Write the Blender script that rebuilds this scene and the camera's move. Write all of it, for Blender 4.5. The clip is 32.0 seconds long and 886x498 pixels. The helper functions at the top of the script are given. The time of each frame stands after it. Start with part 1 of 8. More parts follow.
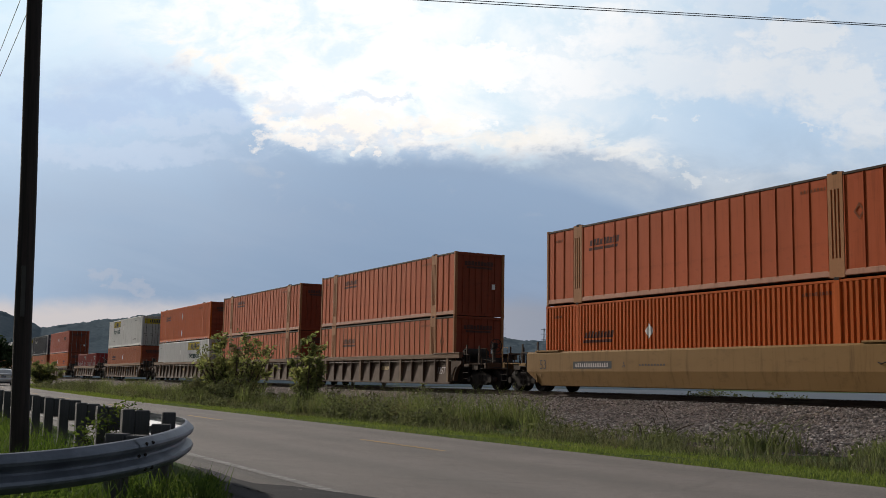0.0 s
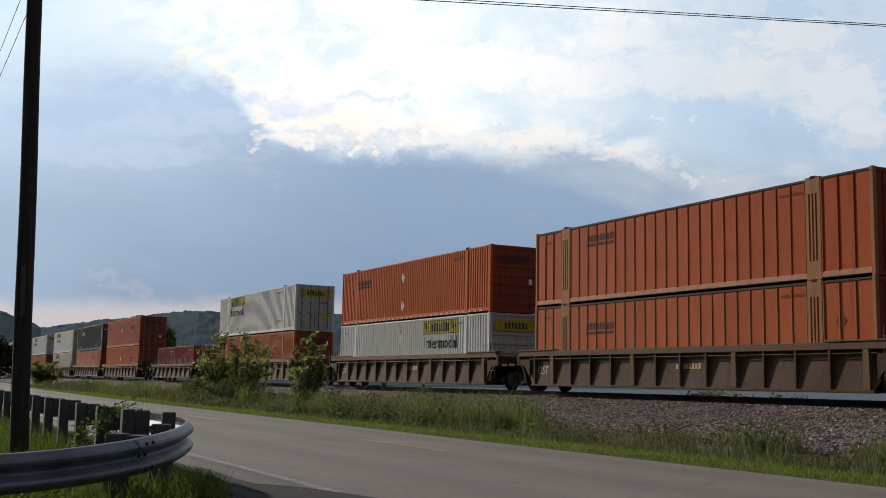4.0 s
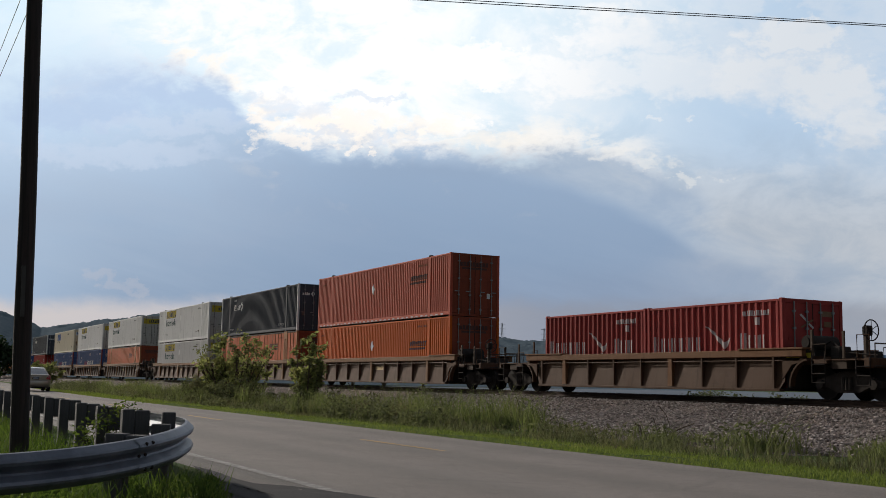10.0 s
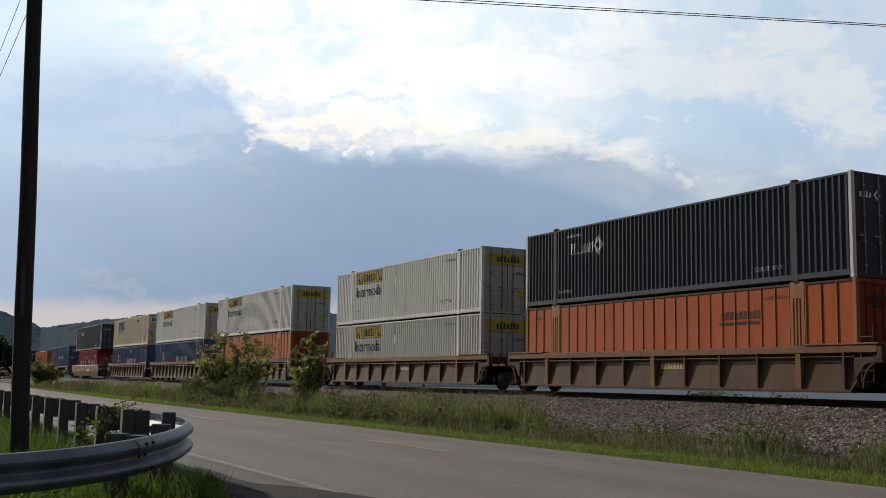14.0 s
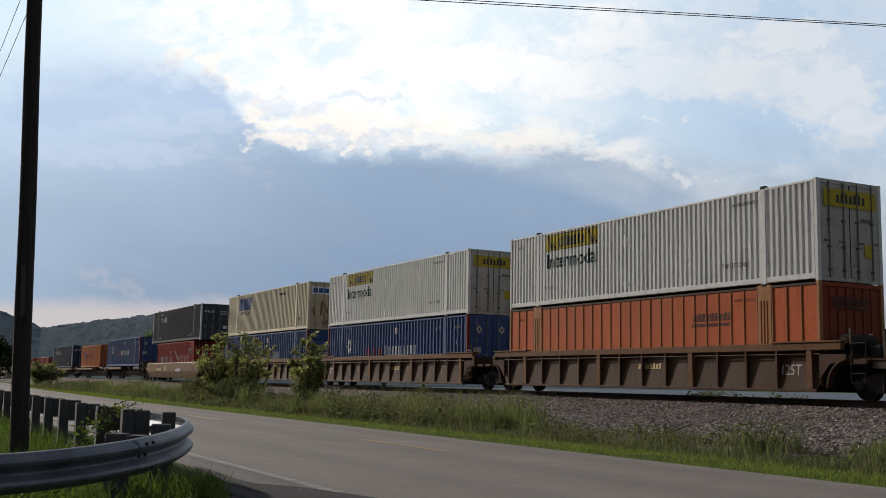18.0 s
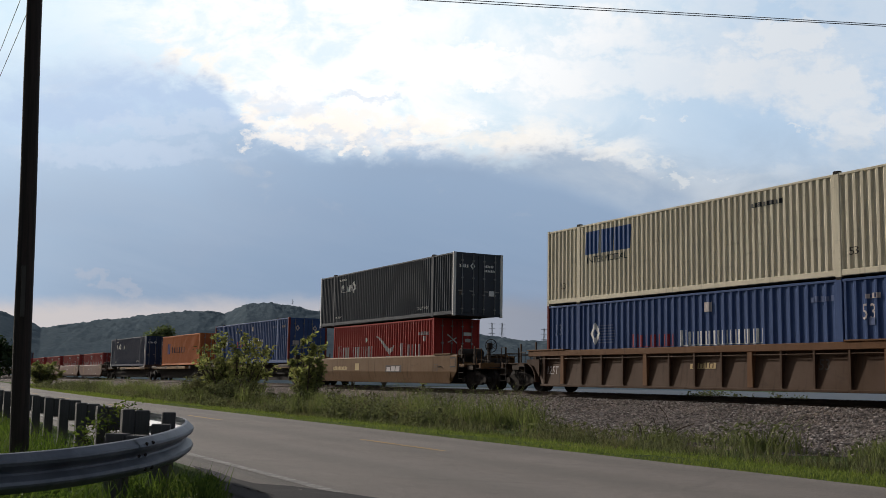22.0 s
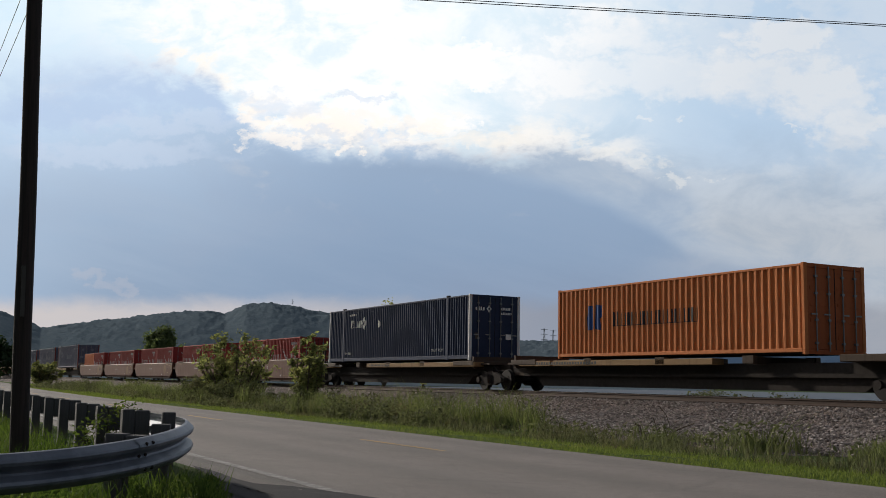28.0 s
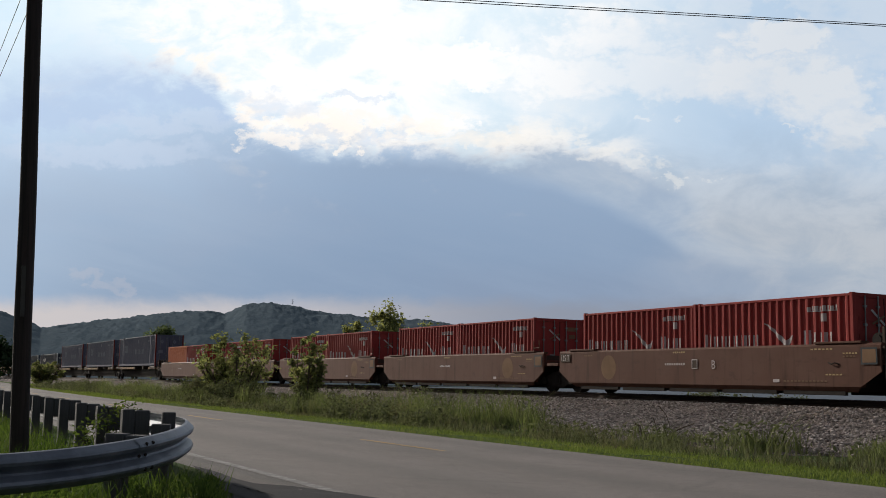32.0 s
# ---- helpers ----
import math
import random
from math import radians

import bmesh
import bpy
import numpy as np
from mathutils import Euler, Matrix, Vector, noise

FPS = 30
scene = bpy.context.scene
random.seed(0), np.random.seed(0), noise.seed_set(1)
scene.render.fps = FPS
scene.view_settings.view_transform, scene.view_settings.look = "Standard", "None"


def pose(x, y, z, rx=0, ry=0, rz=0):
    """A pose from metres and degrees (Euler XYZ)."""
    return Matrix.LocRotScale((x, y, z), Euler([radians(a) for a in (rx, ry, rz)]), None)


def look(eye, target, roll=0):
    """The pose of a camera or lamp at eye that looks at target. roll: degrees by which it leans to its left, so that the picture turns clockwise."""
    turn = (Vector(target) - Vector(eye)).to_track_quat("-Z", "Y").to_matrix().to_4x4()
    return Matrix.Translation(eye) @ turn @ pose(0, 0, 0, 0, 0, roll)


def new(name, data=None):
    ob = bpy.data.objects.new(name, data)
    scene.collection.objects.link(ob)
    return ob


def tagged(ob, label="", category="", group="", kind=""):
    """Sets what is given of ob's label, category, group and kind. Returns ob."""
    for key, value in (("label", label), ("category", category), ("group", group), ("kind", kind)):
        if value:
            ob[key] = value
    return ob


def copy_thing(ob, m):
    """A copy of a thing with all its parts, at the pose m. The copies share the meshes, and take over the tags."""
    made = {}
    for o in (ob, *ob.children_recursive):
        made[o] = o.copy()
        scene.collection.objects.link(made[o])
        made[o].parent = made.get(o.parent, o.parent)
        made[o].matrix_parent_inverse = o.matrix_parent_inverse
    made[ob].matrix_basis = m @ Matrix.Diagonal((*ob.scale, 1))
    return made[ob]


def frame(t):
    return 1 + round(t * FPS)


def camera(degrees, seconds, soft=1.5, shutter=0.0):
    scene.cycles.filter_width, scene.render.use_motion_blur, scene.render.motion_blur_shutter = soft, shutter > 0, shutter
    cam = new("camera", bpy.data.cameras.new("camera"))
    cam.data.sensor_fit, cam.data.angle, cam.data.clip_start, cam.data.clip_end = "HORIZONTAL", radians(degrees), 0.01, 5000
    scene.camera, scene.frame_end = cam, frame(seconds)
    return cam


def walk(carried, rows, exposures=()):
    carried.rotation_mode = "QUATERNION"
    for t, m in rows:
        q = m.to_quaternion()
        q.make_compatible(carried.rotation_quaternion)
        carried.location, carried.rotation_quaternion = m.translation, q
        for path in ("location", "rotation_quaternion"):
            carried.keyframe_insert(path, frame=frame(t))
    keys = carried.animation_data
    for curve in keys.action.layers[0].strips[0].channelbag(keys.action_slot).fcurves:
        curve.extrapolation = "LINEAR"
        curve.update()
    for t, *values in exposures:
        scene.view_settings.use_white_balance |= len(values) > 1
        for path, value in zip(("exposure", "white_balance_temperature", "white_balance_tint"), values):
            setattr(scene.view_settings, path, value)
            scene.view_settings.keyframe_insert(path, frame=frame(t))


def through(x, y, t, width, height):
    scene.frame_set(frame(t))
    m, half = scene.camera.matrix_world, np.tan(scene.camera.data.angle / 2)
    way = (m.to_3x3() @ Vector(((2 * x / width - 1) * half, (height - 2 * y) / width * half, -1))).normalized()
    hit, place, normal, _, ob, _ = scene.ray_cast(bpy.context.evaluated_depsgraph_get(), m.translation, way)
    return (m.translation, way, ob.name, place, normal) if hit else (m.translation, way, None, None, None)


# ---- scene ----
RAIL = 0.785                      # top of the rails over the road
TRACK_Y = 24.118                  # middle of the track
EYE = (0.0, 0.0, 1.1)
YAW, PITCH, LEAN = radians(-62.0036), radians(7.0937), 1.019
AHEAD = Vector((math.sin(YAW) * math.cos(PITCH), math.cos(YAW) * math.cos(PITCH), math.sin(PITCH)))

cam = camera(45.205, 32.0, soft=0.75)
VIEW = look(EYE, Vector(EYE) + AHEAD * 10, LEAN)
walk(cam, [(0.0, VIEW), (32.0, VIEW)], exposures=[(0.0, 0.0), (32.0, 0.0)])

# ---------------------------------------------------------------- light
SUN_EL, SUN_AZ = radians(24), radians(-108.0)   # azimuth from +Y towards +X
world = bpy.data.worlds.new("sky")
scene.world = world
world.use_nodes = True
wt = world.node_tree
wt.nodes.clear()
w_out = wt.nodes.new("ShaderNodeOutputWorld")
w_bg = wt.nodes.new("ShaderNodeBackground")
w_sky = wt.nodes.new("ShaderNodeTexSky")
w_sky.sky_type, w_sky.sun_disc = "NISHITA", False
w_sky.sun_elevation, w_sky.sun_rotation = SUN_EL, SUN_AZ
w_sky.dust_density, w_sky.ozone_density = 2.0, 1.5
w_bg.inputs["Strength"].default_value = 0.082
w_tone = wt.nodes.new("ShaderNodeHueSaturation")      # thin cloud greys the sky overhead
w_tone.inputs["Saturation"].default_value = 0.5
wt.links.new(w_sky.outputs[0], w_tone.inputs["Color"])
wt.links.new(w_tone.outputs[0], w_bg.inputs["Color"])
wt.links.new(w_bg.outputs[0], w_out.inputs["Surface"])

sun_data = bpy.data.lights.new("sun", "SUN")
sun_data.energy, sun_data.angle, sun_data.color = 3.25, radians(1.2), (1.0, 0.915, 0.81)
sun = new("sun", sun_data)
sun_way = Vector((math.sin(SUN_AZ) * math.cos(SUN_EL), math.cos(SUN_AZ) * math.cos(SUN_EL), math.sin(SUN_EL)))
sun.matrix_basis = look(sun_way * 60, (0, 0, 0))


# ---------------------------------------------------------------- helpers
def box(bm, x0, x1, y0, y1, z0, z1):
    v = [bm.verts.new((x, y, z)) for z in (z0, z1) for y in (y0, y1) for x in (x0, x1)]
    for f in ((0, 2, 3, 1), (4, 5, 7, 6), (0, 1, 5, 4), (2, 6, 7, 3), (0, 4, 6, 2), (1, 3, 7, 5)):
        bm.faces.new([v[i] for i in f])
    return v


def boxes(*rows):
    bm = bmesh.new()
    for r in rows:
        box(bm, *r)
    return bm


def soft_box(x0, x1, y0, y1, z0, z1, r=0.01, seg=1):
    bm = boxes((x0, x1, y0, y1, z0, z1))
    bmesh.ops.bevel(bm, geom=bm.edges[:], offset=r, segments=seg, affect="EDGES")
    return bm


def tube(bm, pts, r, sides=6, cap=True):
    """A tube along points; r is one radius or one for each point."""
    rs = r if isinstance(r, (list, tuple)) else [r] * len(pts)
    pts = [Vector(q) for q in pts]
    rings = []
    for i, q in enumerate(pts):
        d = (pts[min(i + 1, len(pts) - 1)] - pts[max(i - 1, 0)]).normalized()
        side = d.cross(Vector((0, 0, 1)))
        if side.length < 0.05:
            side = d.cross(Vector((1, 0, 0)))
        side.normalize()
        up = side.cross(d)
        rings.append([bm.verts.new(q + rs[i] * (math.cos(a) * side + math.sin(a) * up))
                      for a in (2 * math.pi * k / sides for k in range(sides))])
    for a, b in zip(rings, rings[1:]):
        for k in range(sides):
            bm.faces.new((a[k], a[(k + 1) % sides], b[(k + 1) % sides], b[k]))
    if cap:
        bm.faces.new(rings[0][::-1])
        bm.faces.new(rings[-1])
    return bm


def disc_y(bm, x, z, y0, y1, r, sides=20, r2=None):
    """A short drum with its axle along y."""
    a = [bm.verts.new((x + r * math.cos(t), y0, z + r * math.sin(t))) for t in (2 * math.pi * k / sides for k in range(sides))]
    q = r if r2 is None else r2
    b = [bm.verts.new((x + q * math.cos(t), y1, z + q * math.sin(t))) for t in (2 * math.pi * k / sides for k in range(sides))]
    for k in range(sides):
        bm.faces.new((a[k], a[(k + 1) % sides], b[(k + 1) % sides], b[k]))
    bm.faces.new(a[::-1])
    bm.faces.new(b)


def prism(bm, outline, y0, y1):
    """A flat outline in x, z drawn out from y0 to y1."""
    a = [bm.verts.new((x, y0, z)) for x, z in outline]
    b = [bm.verts.new((x, y1, z)) for x, z in outline]
    n = len(outline)
    for k in range(n):
        bm.faces.new((a[k], a[(k + 1) % n], b[(k + 1) % n], b[k]))
    bm.faces.new(a[::-1])
    bm.faces.new(b)


MESHES = {}


def mesh_of(name, bm, material, smooth=False):
    bmesh.ops.recalc_face_normals(bm, faces=bm.faces[:])
    me = bpy.data.meshes.new(name)
    bm.to_mesh(me)
    bm.free()
    me.materials.append(material)
    if smooth:
        me.polygons.foreach_set("use_smooth", [True] * len(me.polygons))
    return me


def part(name, bm, material, parent, label="", smooth=False, at=None):
    """Links a bmesh, or a mesh that is there already, as one part of its parent."""
    me = bm if isinstance(bm, bpy.types.Mesh) else mesh_of(name, bm, material, smooth)
    ob = new(name, me)
    ob.parent = parent
    if at is not None:
        ob.matrix_basis = at
    return tagged(ob, label)


def thing(name, label, category, group="", kind="", m=None, data=None):
    ob = new(name, data)
    if m is not None:
        ob.matrix_basis = m
    return tagged(ob, label, category, group, kind)


def sheet(name, verts, faces, material):
    me = bpy.data.meshes.new(name)
    me.from_pydata(verts, [], faces)
    me.materials.append(material)
    return me


# ---------------------------------------------------------------- materials
class Nodes:
    """Small helper to write node trees as sums."""

    def __init__(self, name):
        self.mat = bpy.data.materials.new(name)
        self.mat.use_nodes = True
        self.t = self.mat.node_tree
        self.t.nodes.clear()
        self.out = self.t.nodes.new("ShaderNodeOutputMaterial")

    def put(self, sock, value):
        if isinstance(value, bpy.types.NodeSocket):
            self.t.links.new(value, sock)
        elif value is not None:
            if isinstance(value, tuple) and len(value) == 3 and len(sock.default_value) == 4:
                value = (*value, 1)
            sock.default_value = value

    def math(self, op, a, b=None, c=None, clamp=False):
        n = self.t.nodes.new("ShaderNodeMath")
        n.operation, n.use_clamp = op, clamp
        for s, v in zip(n.inputs, (a, b, c)):
            self.put(s, v)
        return n.outputs[0]

    def dot(self, a, v):
        n = self.t.nodes.new("ShaderNodeVectorMath")
        n.operation = "DOT_PRODUCT"
        self.put(n.inputs[0], a)
        n.inputs[1].default_value = v
        return n.outputs["Value"]

    def xyz(self, x, y, z):
        n = self.t.nodes.new("ShaderNodeCombineXYZ")
        for s, v in zip(n.inputs, (x, y, z)):
            self.put(s, v)
        return n.outputs[0]

    def split(self, v):
        n = self.t.nodes.new("ShaderNodeSeparateXYZ")
        self.put(n.inputs[0], v)
        return n.outputs

    def coord(self, which="Object"):
        return self.t.nodes.new("ShaderNodeTexCoord").outputs[which]

    def place(self):
        return self.t.nodes.new("ShaderNodeNewGeometry").outputs["Position"]

    def island(self):
        return self.t.nodes.new("ShaderNodeNewGeometry").outputs["Random Per Island"]

    def rand(self):
        return self.t.nodes.new("ShaderNodeObjectInfo").outputs["Random"]

    def scaled(self, v, s):
        n = self.t.nodes.new("ShaderNodeMapping")
        self.put(n.inputs["Vector"], v)
        n.inputs["Scale"].default_value = s
        return n.outputs[0]

    def noise(self, v, scale, detail=3.0, rough=0.55, warp=0.0):
        n = self.t.nodes.new("ShaderNodeTexNoise")
        self.put(n.inputs["Vector"], v)
        n.inputs["Scale"].default_value, n.inputs["Detail"].default_value = scale, detail
        n.inputs["Roughness"].default_value, n.inputs["Distortion"].default_value = rough, warp
        return n.outputs["Fac"]

    def voronoi(self, v, scale, feature="F1"):
        n = self.t.nodes.new("ShaderNodeTexVoronoi")
        n.feature = feature
        self.put(n.inputs["Vector"], v)
        n.inputs["Scale"].default_value = scale
        return n.outputs

    def ramp(self, v, *stops):
        n = self.t.nodes.new("ShaderNodeValToRGB")
        self.put(n.inputs[0], v)
        e = n.color_ramp.elements
        while len(e) < len(stops):
            e.new(0.5)
        for k, (p, c) in zip(e, stops):
            k.position = p
            k.color = (c, c, c, 1) if not isinstance(c, tuple) else (*c, 1)
        return n.outputs[0]

    def smooth(self, v, lo, hi):
        n = self.t.nodes.new("ShaderNodeMapRange")
        n.interpolation_type = "SMOOTHSTEP"
        self.put(n.inputs["Value"], v)
        self.put(n.inputs["From Min"], lo)
        self.put(n.inputs["From Max"], hi)
        return n.outputs[0]

    def mix(self, f, a, b, how="MIX"):
        n = self.t.nodes.new("ShaderNodeMix")
        n.data_type, n.blend_type = "RGBA", how
        self.put(n.inputs[0], f)
        self.put(n.inputs[6], a)
        self.put(n.inputs[7], b)
        return n.outputs[2]

    def bump(self, h, strength=0.3, dist=0.01):
        n = self.t.nodes.new("ShaderNodeBump")
        n.inputs["Strength"].default_value, n.inputs["Distance"].default_value = strength, dist
        self.put(n.inputs["Height"], h)
        return n.outputs[0]

    def surface(self, colour, rough=0.6, metal=0.0, normal=None, **more):
        n = self.t.nodes.new("ShaderNodeBsdfPrincipled")
        self.put(n.inputs["Base Color"], colour)
        self.put(n.inputs["Roughness"], rough)
        self.put(n.inputs["Metallic"], metal)
        if normal is not None:
            self.put(n.inputs["Normal"], normal)
        for key, value in more.items():
            self.put(n.inputs[key], value)
        self.t.links.new(n.outputs[0], self.out.inputs[0])
        return self.mat

    def glow(self, colour, strength=1.0):
        n = self.t.nodes.new("ShaderNodeEmission")
        self.put(n.inputs[0], colour)
        n.inputs[1].default_value = strength
        self.t.links.new(n.outputs[0], self.out.inputs[0])
        return self.mat


def painted(name, rgb, dirt=0.5, rough=0.5, rust=0.25, fade=0.25, spec=0.1):
    """Worn paint on steel: fading, streaks of grime that run down, rust specks and slight dents."""
    n = Nodes(name)
    c = n.coord()
    patch = n.noise(c, 0.55, 4, 0.6)
    streak = n.noise(n.scaled(c, (5.0, 5.0, 0.35)), 1.0, 5, 0.65)
    speck = n.noise(c, 9.0, 5, 0.7)
    pale = tuple(min(1, x * 1.2 + 0.02) for x in rgb)
    grime = tuple(x * 0.42 + y for x, y in zip(rgb, (0.008, 0.0065, 0.005)))
    col = n.mix(n.math("MULTIPLY", n.smooth(patch, 0.35, 0.75), fade), rgb, pale)
    col = n.mix(n.math("MULTIPLY", n.smooth(streak, 0.5, 0.78), dirt), col, grime)
    blotch = n.noise(n.scaled(c, (1.0, 1.0, 2.2)), 1.9, 6, 0.7)
    col = n.mix(n.math("MULTIPLY", n.smooth(blotch, 0.54, 0.72), dirt * 0.5), col, grime)
    col = n.mix(n.math("MULTIPLY", n.smooth(speck, 0.66, 0.76), rust), col, (0.11, 0.045, 0.02))
    hue = n.t.nodes.new("ShaderNodeHueSaturation")
    n.put(hue.inputs["Value"], n.math("MULTIPLY_ADD", n.rand(), 0.16, 0.92))
    n.put(hue.inputs["Color"], col)
    dent = n.math("ADD", n.noise(c, 1.6, 2), n.math("MULTIPLY", speck, 0.12))
    return n.surface(hue.outputs[0], n.math("MULTIPLY_ADD", streak, 0.3, rough + 0.02), 0.0, n.bump(dent, 0.25, 0.02), **{"Specular IOR Level": spec})


def plain(name, rgb, rough=0.6, metal=0.0, grain=0.2, scale=6.0):
    n = Nodes(name)
    c = n.coord()
    f = n.noise(c, scale, 4, 0.6)
    col = n.mix(f, tuple(x * (1 - grain) for x in rgb), tuple(min(1, x * (1 + grain)) for x in rgb))
    return n.surface(col, rough, metal, n.bump(f, 0.15, 0.01), **{"Specular IOR Level": 0.2 if rough < 0.8 else 0.06})


ORANGE = painted("orange_paint", (0.37, 0.073, 0.019), 0.6, rust=0.35, fade=0.4)
ORANGE_DEEP = painted("deep_orange_paint", (0.44, 0.086, 0.01), 0.55, rust=0.3)
ORANGE_PALE = painted("faded_orange_paint", (0.39, 0.088, 0.028), 0.6, rust=0.35, fade=0.4)
ORANGE_BROWN = painted("brown_orange_paint", (0.38, 0.105, 0.035), 0.5)
RED_ORANGE = painted("red_orange_paint", (0.385, 0.08, 0.046), 0.5, fade=0.4)
AMBER = painted("amber_paint", (0.47, 0.162, 0.056), 0.45, fade=0.4)
WHITE = painted("white_paint", (0.6, 0.6, 0.592), 0.55, rust=0.2)
GREY_WHITE = painted("grey_white_paint", (0.5, 0.5, 0.495), 0.55, rust=0.15)
CREAM = painted("cream_paint", (0.6, 0.545, 0.42), 0.55, rust=0.35)
BLACK = painted("charcoal_paint", (0.048, 0.055, 0.069), 0.3, rust=0.08, spec=0.12)
NAVY = painted("navy_paint", (0.02, 0.031, 0.066), 0.3, rust=0.08, spec=0.12)
POST_RED = painted("dull_red_post_paint", (0.17, 0.035, 0.03), 0.5)
BLUE = painted("blue_paint", (0.046, 0.084, 0.205), 0.45, rust=0.12, spec=0.12)
# Blue of the far boxes, greyed so that the paint holds the distance haze.
BLUE_PALE = painted("hazed_blue_paint", (0.1, 0.108, 0.15), 0.5, rust=0.2)
RED = painted("dark_red_paint", (0.3, 0.03, 0.025), 0.45)
MAROON = painted("maroon_paint", (0.26, 0.04, 0.036), 0.6, fade=0.4)
TTX_YELLOW = painted("tan_yellow_paint", (0.225, 0.132, 0.05), 0.75, rust=0.6)
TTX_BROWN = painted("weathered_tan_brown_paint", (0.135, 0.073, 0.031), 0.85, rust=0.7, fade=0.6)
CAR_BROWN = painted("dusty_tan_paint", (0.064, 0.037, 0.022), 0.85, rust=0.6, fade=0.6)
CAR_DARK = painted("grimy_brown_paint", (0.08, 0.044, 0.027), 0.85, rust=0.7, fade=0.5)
# Chord paints run lighter than the sheets: sunlit tone mixed in with dust and rust.
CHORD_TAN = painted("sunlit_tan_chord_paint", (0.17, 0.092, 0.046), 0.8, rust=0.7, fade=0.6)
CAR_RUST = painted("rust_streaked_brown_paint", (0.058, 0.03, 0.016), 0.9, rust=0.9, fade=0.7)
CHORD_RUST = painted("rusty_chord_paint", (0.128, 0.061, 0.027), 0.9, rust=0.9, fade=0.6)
CHORD = painted("dusty_sunlit_chord_paint", (0.132, 0.081, 0.048), 0.75, rust=0.5, fade=0.5)
CAR_ROSE = painted("dull_rose_brown_paint", (0.104, 0.049, 0.034), 0.8, rust=0.6, fade=0.5)
UNDER = plain("grimy_steel", (0.038, 0.033, 0.03), 0.85, 0.0, 0.4)
SPINE_TAN = painted("worn_tan_walkway_paint", (0.21, 0.132, 0.062), 0.75, rust=0.5)
GEAR = painted("sooty_brown_paint", (0.06, 0.043, 0.032), 0.7, rust=0.6)
PALE_RAIL = painted("scuffed_pale_rail_paint", (0.38, 0.18, 0.11), 0.6, rust=0.4, spec=0.3)
TREAD = plain("worn_wheel_steel", (0.022, 0.019, 0.018), 0.75, 0.2, 0.4)
YELLOW = painted("sign_yellow_paint", (0.42, 0.33, 0.035), 0.4, rust=0.1)
INK = plain("dark_lettering", (0.03, 0.035, 0.04), 0.6)
INK_GREEN = plain("dark_green_lettering", (0.025, 0.06, 0.06), 0.6)
MARK_WHITE = plain("white_lettering", (0.7, 0.7, 0.68), 0.6)
MARK_GREY = plain("grey_lettering", (0.1, 0.085, 0.075), 0.8)
# Orange ends: grime, plus the shade of the end faces in a darker base.
ORANGE_SHADED_END = painted("grimy_shaded_orange_end_paint", (0.21, 0.05, 0.026), 0.9, rust=0.6)
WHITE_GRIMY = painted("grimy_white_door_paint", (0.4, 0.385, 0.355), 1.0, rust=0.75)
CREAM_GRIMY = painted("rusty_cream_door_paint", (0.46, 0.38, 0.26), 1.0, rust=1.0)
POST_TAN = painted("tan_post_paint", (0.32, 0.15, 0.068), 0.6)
MARK_DULL = plain("dull_tan_lettering", (0.19, 0.12, 0.075), 0.8, 0, 0.4, 2.0)
MARK_DARK = plain("faded_dark_lettering", (0.095, 0.05, 0.042), 0.85, 0, 0.45, 3.0)
MARK_FADED = plain("rubbed_lettering", (0.2, 0.07, 0.035), 0.85, 0, 0.35, 4.0)
MARK_BLUE = plain("blue_lettering", (0.03, 0.08, 0.24), 0.6)
MARK_RED = plain("red_lettering", (0.26, 0.03, 0.045), 0.6, 0, 0.35, 4.0)
MARK_TAN = plain("faded_tan_lettering", (0.42, 0.3, 0.14), 0.7)
DARK_END = plain("dark_grey_rubber", (0.02, 0.02, 0.022), 0.8)
MARK_PALE = plain("dull_pale_lettering", (0.46, 0.41, 0.4), 0.7)
MARK_BLUISH = plain("rubbed_blue_grey_lettering", (0.13, 0.165, 0.28), 0.8, 0, 0.45, 3.0)
MARK_FAINT = plain("sun_bleached_lettering", (0.27, 0.27, 0.27), 0.8, 0, 0.3, 3.0)
MARK_GHOST = plain("hazed_grey_blue_lettering", (0.21, 0.215, 0.26), 0.8, 0, 0.4, 3.0)


